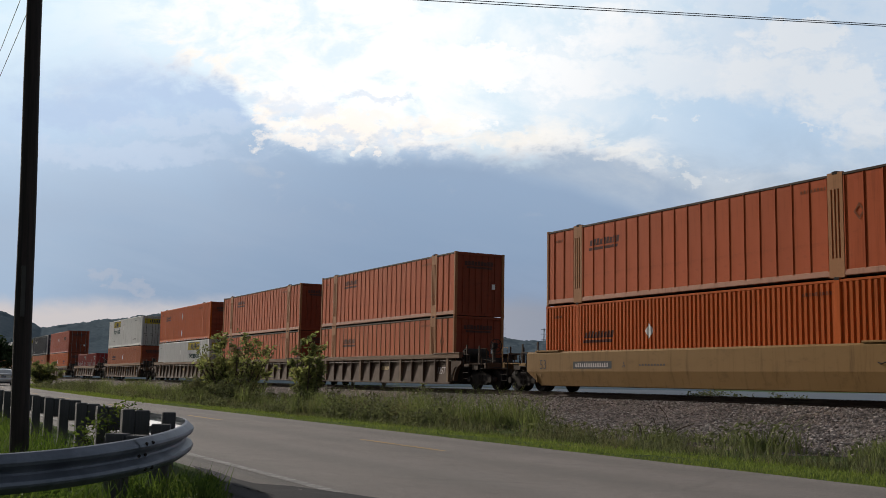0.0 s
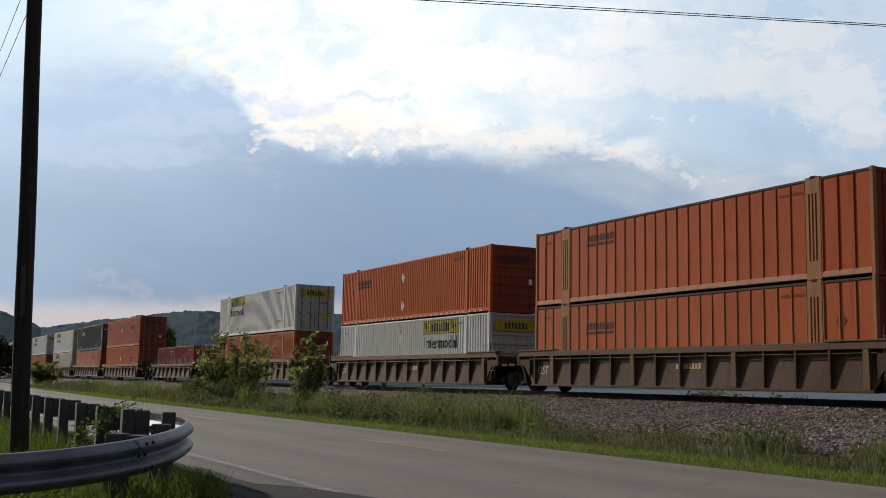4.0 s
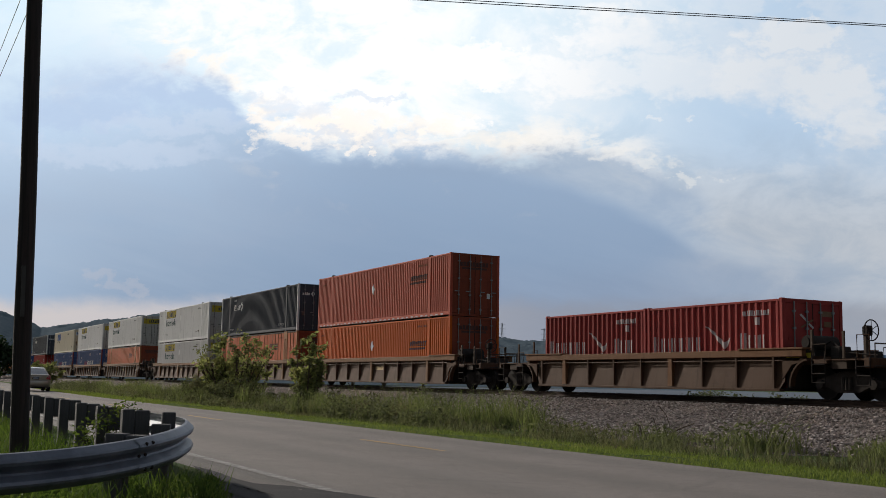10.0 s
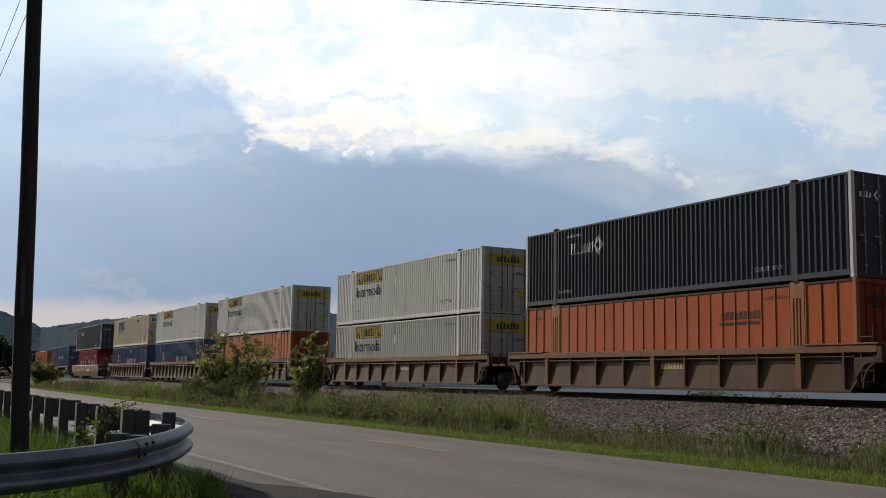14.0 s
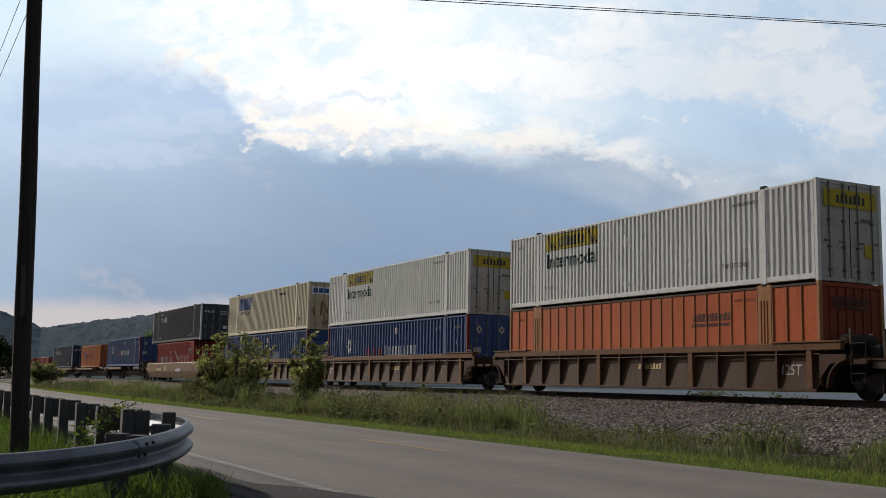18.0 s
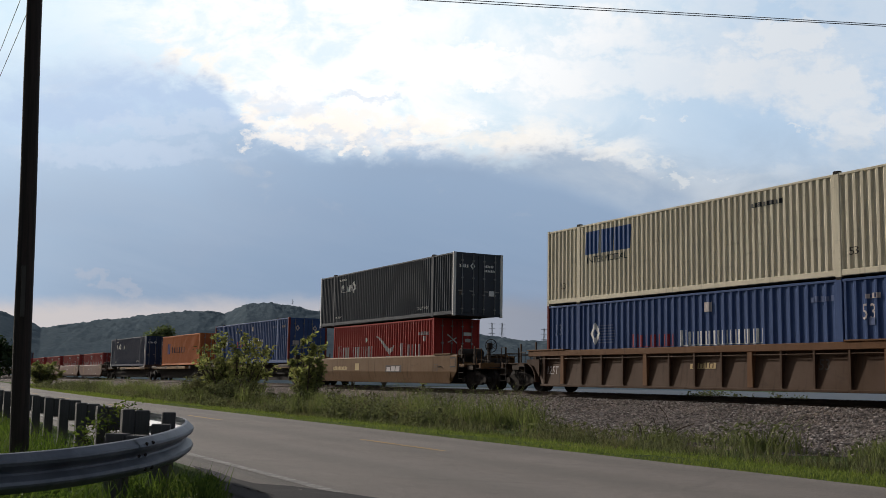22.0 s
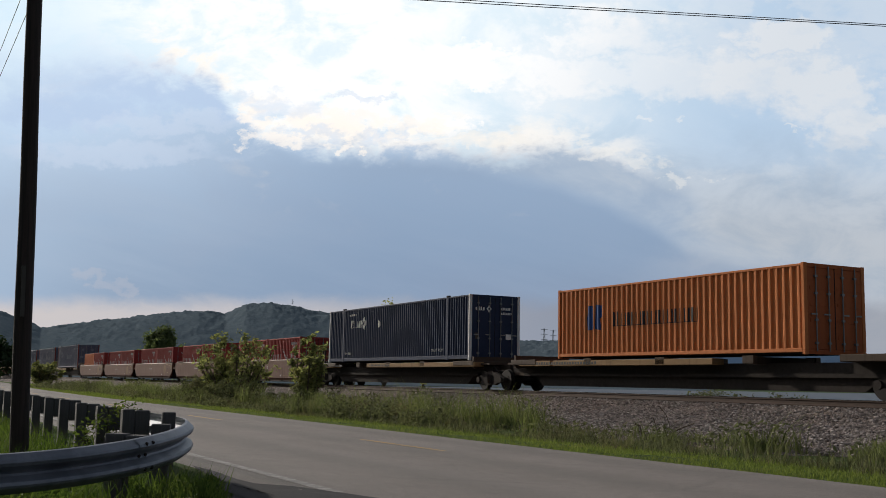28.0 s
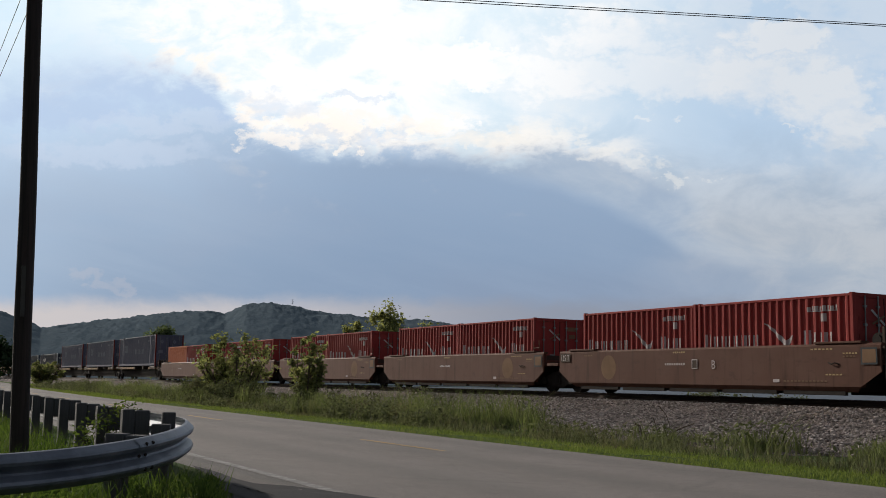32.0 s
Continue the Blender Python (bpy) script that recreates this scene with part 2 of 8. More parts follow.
# ---------------------------------------------------------------- sky and distance
def sky_material():
    """Evening sky: a blue-grey cloud bank with a bright ragged rim, white haze above it, pale air at the skyline."""
    n = Nodes("evening_cloud_sky")
    m = VIEW.to_3x3()
    right, up, ahead = m.col[0], m.col[1], -m.col[2]
    c = n.coord()
    depth = n.dot(c, ahead)
    x = n.math("DIVIDE", n.dot(c, right), depth)          # -0.42 .. 0.42 over the view
    y = n.math("DIVIDE", n.dot(c, up), depth)             # -0.23 .. 0.23
    u = n.math("MULTIPLY_ADD", x, 1.2, 0.5)               # 0 .. 1
    flat = n.xyz(x, n.math("MULTIPLY", y, 1.7), 0.0)
    big = n.noise(flat, 5.0, 5, 0.6, 0.3)
    mid = n.noise(flat, 13.0, 7, 0.62, 0.4)
    fine = n.noise(flat, 38.0, 6, 0.65, 0.2)
    mixed = n.math("ADD", n.math("MULTIPLY_ADD", mid, 0.6, -0.3), n.math("MULTIPLY_ADD", fine, 0.26, -0.13))
    # upper rim of the bank, as a height over the width
    rim = n.ramp(u, (0.0, 0.63), (0.13, 0.64), (0.2, 0.628), (0.262, 0.603), (0.282, 0.565), (0.31, 0.53), (0.36, 0.514), (0.45, 0.505), (0.5, 0.51), (0.545, 0.503),
                 (0.577, 0.497), (0.645, 0.504), (0.69, 0.495), (0.755, 0.47), (0.793, 0.446), (0.83, 0.4))
    rim = n.math("MULTIPLY_ADD", rim, 0.66, -0.235)
    # the denser lower layer falls away to the right below a paler upper one
    rim_low = n.ramp(u, (0.0, 0.57), (0.2, 0.57), (0.3, 0.53), (0.36, 0.49), (0.45, 0.49), (0.54, 0.484), (0.64, 0.455), (0.7, 0.427), (0.75, 0.395), (0.79, 0.36), (0.85, 0.34))
    rim_low = n.math("MULTIPLY_ADD", rim_low, 0.66, -0.235)
    gap = n.math("SUBTRACT", rim, y)                      # above 0 inside the bank
    ragged = n.math("ADD", gap, n.math("MULTIPLY", mixed, 0.13))
    left_soft = n.smooth(n.math("ADD", x, n.math("MULTIPLY", mixed, 0.15)), -0.2, -0.34)

    swirl = n.noise(n.xyz(x, n.math("MULTIPLY", y, 1.4), 7.0), 26.0, 6, 0.62)
    swell = n.noise(n.xyz(x, n.math("MULTIPLY", y, 1.4), 12.0), 30.0, 6, 0.62)
    torn_x = n.math("ADD", x, n.math("MULTIPLY_ADD", swirl, 0.16, -0.08))
    torn_y = n.math("ADD", y, n.math("MULTIPLY_ADD", swell, 0.07, -0.035))

    def lumps(rows, rough, lo=1.25, hi=0.35):
        """Soft-edged clouds: middle and half widths of each, edges torn by the noise."""
        total = 0.0
        for cx, cy, rx, ry in rows:
            a = n.math("MULTIPLY", n.math("ADD", torn_x, -cx), 1 / rx)
            b = n.math("MULTIPLY", n.math("ADD", torn_y, -cy), 1 / ry)
            q = n.math("ADD", n.math("MULTIPLY", a, a), n.math("MULTIPLY_ADD", b, b, n.math("MULTIPLY", mixed, rough)))
            total = n.math("MAXIMUM", total, n.smooth(q, lo, hi))
        return total
    bank = n.smooth(ragged, n.math("MULTIPLY_ADD", left_soft, -0.03, -0.006), n.math("MULTIPLY_ADD", left_soft, 0.04, 0.018))
    end = n.math("ADD", n.math("ADD", x, n.math("MULTIPLY", mixed, 0.12)), n.math("MULTIPLY", n.math("ABSOLUTE", n.math("ADD", y, -0.02)), -0.25))
    bank = n.math("MULTIPLY", bank, n.smooth(end, n.math("MULTIPLY_ADD", n.smooth(y, 0.03, -0.05), 0.22, 0.285), n.math("MULTIPLY_ADD", n.smooth(y, 0.03, -0.05), -0.1, 0.225)))
    # open air above
    veil = n.smooth(n.math("ADD", n.math("ADD", n.math("MULTIPLY", big, 0.6), n.math("MULTIPLY", mid, 0.5)), n.math("MULTIPLY", fine, 0.2)), 0.52, 0.69)
    near_sun = n.smooth(n.math("ADD", n.math("ABSOLUTE", n.math("ADD", x, 0.12)), n.math("MULTIPLY", y, -0.45)), 0.4, 0.02)
    air = n.mix(near_sun, (0.46, 0.6, 0.77), (0.74, 0.88, 0.97))
    cloud = n.mix(near_sun, (0.69, 0.735, 0.79), (1.05, 1.05, 1.05))
    white = lumps([(0.048, 0.173, 0.065, 0.024), (0.015, 0.122, 0.025, 0.017), (0.125, 0.16, 0.06, 0.026), (0.175, 0.202, 0.08, 0.024), (0.255, 0.165, 0.09, 0.028),
                   (0.365, 0.155, 0.05, 0.034), (0.395, 0.115, 0.035, 0.025), (0.33, 0.2, 0.05, 0.016), (0.213, 0.126, 0.012, 0.006), (0.343, 0.119, 0.008, 0.004)], 5.0, 1.3, 0.1)
    open_air = lumps([(0.07, 0.208, 0.05, 0.022), (0.04, 0.137, 0.05, 0.012), (0.21, 0.12, 0.11, 0.02), (0.29, 0.1, 0.11, 0.03), (0.33, 0.226, 0.04, 0.012), (0.09, 0.12, 0.05, 0.018)], 4.0)
    on_right = n.smooth(x, -0.03, 0.04)
    veil = n.math("ADD", n.math("MULTIPLY", veil, n.math("MULTIPLY_ADD", on_right, -0.55, 1.0)), n.math("MULTIPLY", n.math("MULTIPLY", white, 0.75), on_right), clamp=True)
    veil = n.math("MULTIPLY", veil, n.math("MULTIPLY_ADD", n.math("MULTIPLY", open_air, on_right), n.math("MULTIPLY_ADD", white, 0.5, -0.8), 1.0))
    lit = n.mix(n.math("MAXIMUM", veil, n.math("MULTIPLY", near_sun, n.math("MULTIPLY_ADD", n.smooth(mid, 0.38, 0.6), 0.62, 0.18))), air, cloud)
    low_right = n.smooth(n.math("ADD", y, n.math("MULTIPLY", mid, 0.08)), 0.17, 0.045)
    lit = n.mix(n.math("MULTIPLY", low_right, 0.92), lit, n.mix(n.smooth(mid, 0.35, 0.65), (0.38, 0.44, 0.52), (0.48, 0.515, 0.565)))
    puff = n.math("MULTIPLY", n.smooth(ragged, -0.032, -0.003), n.smooth(n.math("ADD", mid, n.math("MULTIPLY_ADD", fine, 0.3, -0.15)), 0.4, 0.56))
    puff = n.math("MULTIPLY", n.math("MULTIPLY", puff, n.smooth(ragged, 0.03, 0.01)), n.math("MULTIPLY", n.smooth(left_soft, 0.7, 0.2), n.smooth(x, 0.26, 0.17)))
    lit = n.mix(n.math("MULTIPLY", n.smooth(x, -0.2, -0.38), 0.75), lit, (0.71, 0.88, 1.0))
    lit = n.mix(n.math("MULTIPLY", puff, n.math("MULTIPLY_ADD", n.smooth(x, 0.2, 0.0), 0.5, 0.4)), lit, (1.03, 0.96, 0.88))
    # grey scraps of cloud that hang before the bright air over the rim
    scraps = lumps([(-0.14, 0.135, 0.034, 0.012), (-0.108, 0.11, 0.03, 0.007), (-0.038, 0.106, 0.028, 0.007), (-0.062, 0.142, 0.02, 0.005)], 5.0, 1.8, 0.0)
    lit = n.mix(n.math("MULTIPLY", scraps, 0.5), lit, (0.6, 0.7, 0.85))
    # inside the bank
    left_wide = n.smooth(x, -0.08, -0.36)
    grad = n.math("MULTIPLY", n.smooth(y, 0.165, -0.07), n.smooth(gap, n.math("MULTIPLY", left_wide, -0.03), n.math("MULTIPLY_ADD", left_wide, 0.13, 0.02)))
    shade = n.mix(grad, (0.52, 0.66, 0.84), (0.3, 0.39, 0.525))
    shade = n.mix(n.math("MULTIPLY", n.smooth(x, -0.28, -0.42), 0.38), shade, (0.52, 0.66, 0.83))
    shade = n.mix(n.math("MULTIPLY", n.smooth(big, 0.42, 0.7), 0.3), shade, (0.4, 0.46, 0.58))
    shade = n.mix(n.math("MULTIPLY", n.smooth(y, -0.0, -0.06), n.smooth(n.math("ADD", x, n.math("MULTIPLY", big, 0.2)), 0.02, 0.24)), shade, (0.33, 0.38, 0.48))
    streaky = n.noise(n.xyz(n.math("MULTIPLY", x, 4.0), n.math("MULTIPLY", n.math("MULTIPLY_ADD", x, 0.25, y), 22.0), 3.0), 1.0, 5, 0.6)
    shade = n.mix(n.math("MULTIPLY", n.smooth(streaky, 0.35, 0.75), 0.42), shade, (0.44, 0.53, 0.66))
    wisp = n.math("MULTIPLY", n.smooth(mid, 0.56, 0.72), n.smooth(ragged, 0.11, 0.0))
    shade = n.mix(n.math("MULTIPLY", wisp, 0.8), shade, (0.85, 0.8, 0.76))
    dense = n.smooth(n.math("ADD", n.math("SUBTRACT", rim_low, y), n.math("MULTIPLY", mixed, 0.03)), -0.005, 0.014)
    upper = n.mix(n.smooth(mid, 0.35, 0.65), (0.37, 0.455, 0.58), (0.47, 0.54, 0.635))
    thin = n.math("MULTIPLY", n.math("SUBTRACT", 1.0, dense), n.smooth(x, -0.02, 0.06))
    shade = n.mix(n.math("MULTIPLY", thin, 0.8), shade, upper)
    shade = n.mix(n.math("MULTIPLY", n.math("MULTIPLY", dense, n.smooth(x, -0.3, -0.02)), 0.5), shade, (0.215, 0.305, 0.455))
    shade = n.mix(1.0, shade, (0.915, 0.932, 0.948), "MULTIPLY")
    hazy = n.math("MULTIPLY", n.smooth(n.math("MULTIPLY_ADD", y, -0.9, x), -0.15, -0.45), n.math("MULTIPLY", n.smooth(y, 0.03, 0.15), 0.55))
    shade = n.mix(hazy, shade, (0.64, 0.79, 0.97))
    lobe = lumps([(-0.27, 0.156, 0.1, 0.022), (-0.2, 0.142, 0.05, 0.022), (-0.34, 0.13, 0.07, 0.018)], 1.6, 1.7, 0.0)
    shade = n.mix(n.math("MULTIPLY", lobe, 0.6), shade, (0.47, 0.59, 0.8))
    pale = lumps([(-0.24, 0.117, 0.09, 0.009), (-0.17, 0.118, 0.05, 0.006), (-0.3, 0.09, 0.12, 0.012)], 2.5, 1.6, 0.0)
    shade = n.mix(n.math("MULTIPLY", pale, 0.4), shade, (0.62, 0.7, 0.84))
    col = n.mix(bank, lit, shade)
    # small sunlit heaps along the rim
    heaps = lumps([(-0.143, 0.101, 0.02, 0.006), (-0.165, 0.121, 0.012, 0.006), (-0.11, 0.121, 0.02, 0.006), (-0.078, 0.12, 0.034, 0.007), (-0.094, 0.099, 0.009, 0.004),
                   (-0.056, 0.095, 0.008, 0.004), (-0.015, 0.114, 0.02, 0.01), (0.055, 0.103, 0.028, 0.006), (0.085, 0.103, 0.02, 0.005), (0.155, 0.091, 0.018, 0.005),
                   (0.2, 0.081, 0.022, 0.006), (0.237, 0.062, 0.014, 0.005), (0.143, 0.108, 0.008, 0.003)], 4.0, 2.0, 0.0)
    col = n.mix(n.math("MULTIPLY", heaps, n.math("MULTIPLY_ADD", n.smooth(x, 0.18, -0.05), 0.3, 0.4)), col, n.mix(n.smooth(x, 0.1, -0.05), (0.88, 0.86, 0.82), (1.02, 0.95, 0.88)))
    rose = lumps([(-0.316, -0.029, 0.016, 0.006), (-0.3, -0.033, 0.012, 0.005)], 2.0, 2.0, 0.0)
    col = n.mix(n.math("MULTIPLY", rose, 0.2), col, (0.62, 0.57, 0.58))
    skyline = n.smooth(n.math("ADD", y, n.math("MULTIPLY", mixed, 0.035)), -0.04, -0.061)
    col = n.mix(n.math("MULTIPLY", skyline, n.ramp(u, (0.0, 0.95), (0.35, 0.7), (1.0, 0.6))), col, n.mix(n.smooth(x, -0.2, 0.15), (0.62, 0.57, 0.56), (0.275, 0.285, 0.33)))
    return n.glow(col, 1.02)


SKY_R = 4300.0


def sky_backdrop():
    bm = bmesh.new()
    rows = []
    for j in range(15):
        el = radians(-2.0 + 29.0 * j / 14)
        rows.append([bm.verts.new((SKY_R * math.sin(a) * math.cos(el), SKY_R * math.cos(a) * math.cos(el), SKY_R * math.sin(el)))
                     for a in (radians(-88.5 + 80 * i / 40) for i in range(41))])
    for a, b in zip(rows, rows[1:]):
        for i in range(40):
            bm.faces.new((a[i], b[i], b[i + 1], a[i + 1]))
    return thing("sky_backdrop", "evening sky with a blue-grey cloud bank and bright rim", "sky", kind="structure",
                 m=Matrix.Translation(EYE), data=mesh_of("sky_backdrop", bm, sky_material(), True))


SKY = sky_backdrop()


def forest_material(name, dark, light, scale):
    n = Nodes(name)
    c = n.place()
    a, b = n.noise(c, scale, 5, 0.65), n.noise(c, scale * 0.12, 3)
    col = n.mix(n.smooth(a, 0.3, 0.7), dark, light)
    col = n.mix(n.math("MULTIPLY", b, 0.4), col, tuple(0.7 * x for x in dark))
    return n.surface(col, 0.95, 0.0, n.bump(a, 0.7, 1.6), **{"Specular IOR Level": 0.0})


# Hill and ridge greens are blued and paled: the haze sits in these colours.
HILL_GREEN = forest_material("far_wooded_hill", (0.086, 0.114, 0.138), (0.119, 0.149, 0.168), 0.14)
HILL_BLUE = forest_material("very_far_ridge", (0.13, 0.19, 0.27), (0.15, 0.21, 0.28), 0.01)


def ridge(name, label, stops, near, far, material, bumps, step):
    """A wooded ridge: its skyline, as degrees of height by bearing, with crowns of trees along it."""
    az = [a for a, e in stops]
    el = [e for a, e in stops]
    verts, faces = [], []
    bearings = np.arange(az[0], az[-1], step)
    layers = 60
    for b in bearings:
        top = far * math.tan(radians(float(np.interp(b, az, el))))
        for j in range(layers):
            f = j / (layers - 2)
            d = near + (far - near) * min(f, 1.25)
            z = -3 + (top + 3 + 1.1) * (math.sin(min(f, 1.0) * math.pi / 2) ** 1.25) - (max(f - 1, 0) * 60)
            s, c = math.sin(radians(b)), math.cos(radians(b))
            q = Vector((d * s, d * c, 0))
            z += bumps * min(f, 1.0) * (0.5 * noise.noise(q * (0.25 / bumps)) + 0.9 * (0.45 - noise.voronoi(q * (0.55 / bumps))[0][0]) + 0.2 * noise.noise(q * (1.5 / bumps)))
            verts.append((d * s, d * c, z))
    for i in range(len(bearings) - 1):
        for j in range(layers - 1):
            a = i * layers + j
            faces.append((a, a + layers, a + layers + 1, a + 1))
    me = sheet(name, verts, faces, material)
    me.polygons.foreach_set("use_smooth", [True] * len(me.polygons))
    return thing(name, label, "hills", kind="structure", data=me)


ridge("backdrop_hills", "low wooded hills, evening haze painted into their blue-green", [
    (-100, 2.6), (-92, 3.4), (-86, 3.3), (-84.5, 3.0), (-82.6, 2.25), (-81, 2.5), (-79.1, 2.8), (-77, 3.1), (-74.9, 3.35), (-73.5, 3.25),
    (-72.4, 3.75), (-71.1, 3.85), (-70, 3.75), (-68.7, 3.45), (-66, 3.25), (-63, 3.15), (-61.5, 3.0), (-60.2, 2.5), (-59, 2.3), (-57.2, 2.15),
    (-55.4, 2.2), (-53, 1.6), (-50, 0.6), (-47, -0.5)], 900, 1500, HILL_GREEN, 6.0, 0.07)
ridge("backdrop_far_ridge", "long flat ridge, distance haze painted as pale blue", [
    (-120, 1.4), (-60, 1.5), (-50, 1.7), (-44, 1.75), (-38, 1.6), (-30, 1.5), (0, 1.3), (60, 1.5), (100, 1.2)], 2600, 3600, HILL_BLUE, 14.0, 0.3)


# Unseen slope, added behind the eye to cut the sky light on the train.
ridge("backdrop_slope", "unseen slope behind the road, added to block sky light", [
    (50, 0.5), (70, 9), (90, 15), (120, 20), (180, 22), (215, 18), (235, 9), (248, 1)], 130, 420, HILL_GREEN, 9.0, 0.6)


# ---------------------------------------------------------------- ground, road, track bed
def ground_material():
    n = Nodes("grassy_soil")
    c = n.place()
    a, b, d = n.noise(c, 0.35, 4), n.noise(c, 3.0, 5, 0.65), n.noise(c, 30.0, 4, 0.7)
    col = n.mix(n.smooth(a, 0.35, 0.65), (0.04, 0.075, 0.018), (0.07, 0.095, 0.028))
    col = n.mix(n.smooth(b, 0.5, 0.75), col, (0.1, 0.085, 0.05))
    col = n.mix(n.math("MULTIPLY", d, 0.4), col, (0.03, 0.05, 0.015))
    return n.surface(col, 0.95, 0.0, n.bump(n.math("ADD", b, d), 0.8, 0.06), **{"Specular IOR Level": 0.05})


def asphalt_material():
    n = Nodes("worn_asphalt")
    c = n.place()
    x, y, z = n.split(c)
    grit = n.voronoi(c, 75.0)
    fine, patch = n.noise(c, 130.0, 3, 0.7), n.noise(c, 0.5, 5, 0.6)
    tracks = n.noise(n.xyz(n.math("MULTIPLY", x, 0.05), n.math("MULTIPLY", y, 1.1), 0.0), 1.0, 3)
    col = n.mix(n.smooth(patch, 0.3, 0.7), (0.189, 0.166, 0.15), (0.23, 0.202, 0.183))
    col = n.mix(n.math("MULTIPLY", n.smooth(tracks, 0.4, 0.7), 0.35), col, (0.245, 0.222, 0.206))
    col = n.mix(n.math("MULTIPLY", n.smooth(fine, 0.45, 0.75), 0.35), col, (0.27, 0.26, 0.25))
    col = n.mix(n.math("MULTIPLY", n.smooth(grit[0], 0.35, 0.75), 0.4), col, (0.06, 0.058, 0.056))
    col = n.mix(n.math("MULTIPLY", n.smooth(n.math("ADD", y, n.math("MULTIPLY", patch, 0.12)), 4.16, 4.06), 0.6), col, (0.085, 0.08, 0.075))
    chip = n.noise(c, 26.0, 4, 0.75)
    col = n.mix(n.math("MULTIPLY", n.smooth(chip, 0.56, 0.7), 0.45), col, (0.26, 0.245, 0.235))
    col = n.mix(n.math("MULTIPLY", n.smooth(chip, 0.44, 0.3), 0.45), col, (0.075, 0.07, 0.068))
    speckle = n.noise(c, 8.0, 5, 0.8)
    col = n.mix(n.math("MULTIPLY", n.smooth(speckle, 0.54, 0.68), 0.3), col, (0.27, 0.25, 0.235))
    col = n.mix(n.math("MULTIPLY", n.smooth(speckle, 0.46, 0.32), 0.35), col, (0.085, 0.078, 0.073))
    blot = n.noise(n.scaled(c, (0.5, 1.0, 1.0)), 2.6, 6, 0.7)
    col = n.mix(n.math("MULTIPLY", n.smooth(blot, 0.52, 0.7), 0.3), col, (0.115, 0.106, 0.1))
    lane = n.math("PINGPONG", n.math("ADD", y, -4.9), 0.9)          # paler wheel paths along the lanes
    col = n.mix(n.math("MULTIPLY", n.smooth(n.math("ADD", lane, n.math("MULTIPLY", patch, 0.3)), 0.45, 0.95), 0.22), col, (0.085, 0.08, 0.078))
    crack = n.voronoi(n.xyz(x, n.math("ADD", y, n.math("MULTIPLY", patch, 1.5)), 0.0), 0.28, "DISTANCE_TO_EDGE")
    line = n.math("MULTIPLY", n.smooth(crack[0], 0.02, 0.007), n.smooth(n.noise(c, 0.4, 2), 0.44, 0.52))
    col = n.mix(n.math("MULTIPLY", line, 0.12), col, (0.04, 0.038, 0.036))
    return n.surface(col, 0.85, 0.0, n.bump(n.math("ADD", fine, grit[0]), 0.5, 0.004), **{"Specular IOR Level": 0.18})


def ballast_material():
    n = Nodes("crushed_stone")
    c = n.place()
    v, w = n.voronoi(c, 21.0), n.voronoi(n.scaled(c, (1.3, 1.3, 1.3)), 44.0)
    tone = n.math("MULTIPLY_ADD", n.split(v[1])[0], 0.75, n.math("MULTIPLY", n.noise(c, 0.8, 3), 0.4))
    col = n.ramp(tone, (0.1, (0.09, 0.07, 0.061)), (0.5, (0.21, 0.165, 0.147)), (0.8, (0.335, 0.27, 0.243)), (1.0, (0.485, 0.415, 0.378)))
    # stone edges darkened: the shade of the gaps is put into the colour
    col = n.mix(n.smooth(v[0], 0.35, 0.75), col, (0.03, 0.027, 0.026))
    col = n.mix(n.math("MULTIPLY", n.smooth(n.noise(c, 0.3, 3), 0.5, 0.75), 0.35), col, (0.16, 0.11, 0.075))
    h = n.math("ADD", n.math("MULTIPLY", v[0], -1.0), n.math("MULTIPLY", w[0], -0.4))
    return n.surface(col, 0.9, 0.0, n.bump(h, 1.0, 0.06), **{"Specular IOR Level": 0.15})


GROUND_MAT, ASPHALT, BALLAST = ground_material(), asphalt_material(), ballast_material()
PROFILE = [(-900, -0.6), (-60, -0.5), (-14, -0.2), (-4, -0.16), (0, -0.14), (2.0, -0.12), (3.0, -0.09), (3.8, -0.05), (10.4, -0.05), (11.0, -0.02),
           (12.0, -0.06), (13.5, -0.04), (15.5, 0.04), (19.0, 0.16), (20.5, 0.3), (22.2, 0.42), (26.2, 0.42), (28.0, 0.25), (31, 0.1),
           (38, -0.9), (50, -2.2), (58, -3.3), (75, -3.6), (4600, -3.6)]


def ground_height(y):
    return float(np.interp(y, [p[0] for p in PROFILE], [p[1] for p in PROFILE]))


def ground():
    xs = sorted(set([-4600, -3000, -2000, -1200, -800, -500, -350, -250, -180, 40, 60, 100, 200, 500, 1500, 4600]
                    + [-140 + 4 * i for i in range(20)] + [-60 + 1.5 * i for i in range(64)]))
    ys = [p[0] for p in PROFILE]
    dense = sorted(set(ys + [k * 0.75 for k in range(-8, 45)]))
    verts = []
    for x in xs:
        for y in dense:
            z = ground_height(y)
            if (-8 < y < 3.7 and x < -14.5) or 10.5 < y < 20:
                z += 0.05 * noise.noise(Vector((x * 0.5, y * 0.7, 0)))
            verts.append((x, y, z))
    k = len(dense)
    faces = [(i * k + j, (i + 1) * k + j, (i + 1) * k + j + 1, i * k + j + 1) for i in range(len(xs) - 1) for j in range(k - 1)]
    return thing("ground", "grassy verge and soil sloping to the river", "ground", kind="structure", data=sheet("ground", verts, faces, GROUND_MAT))


ground()


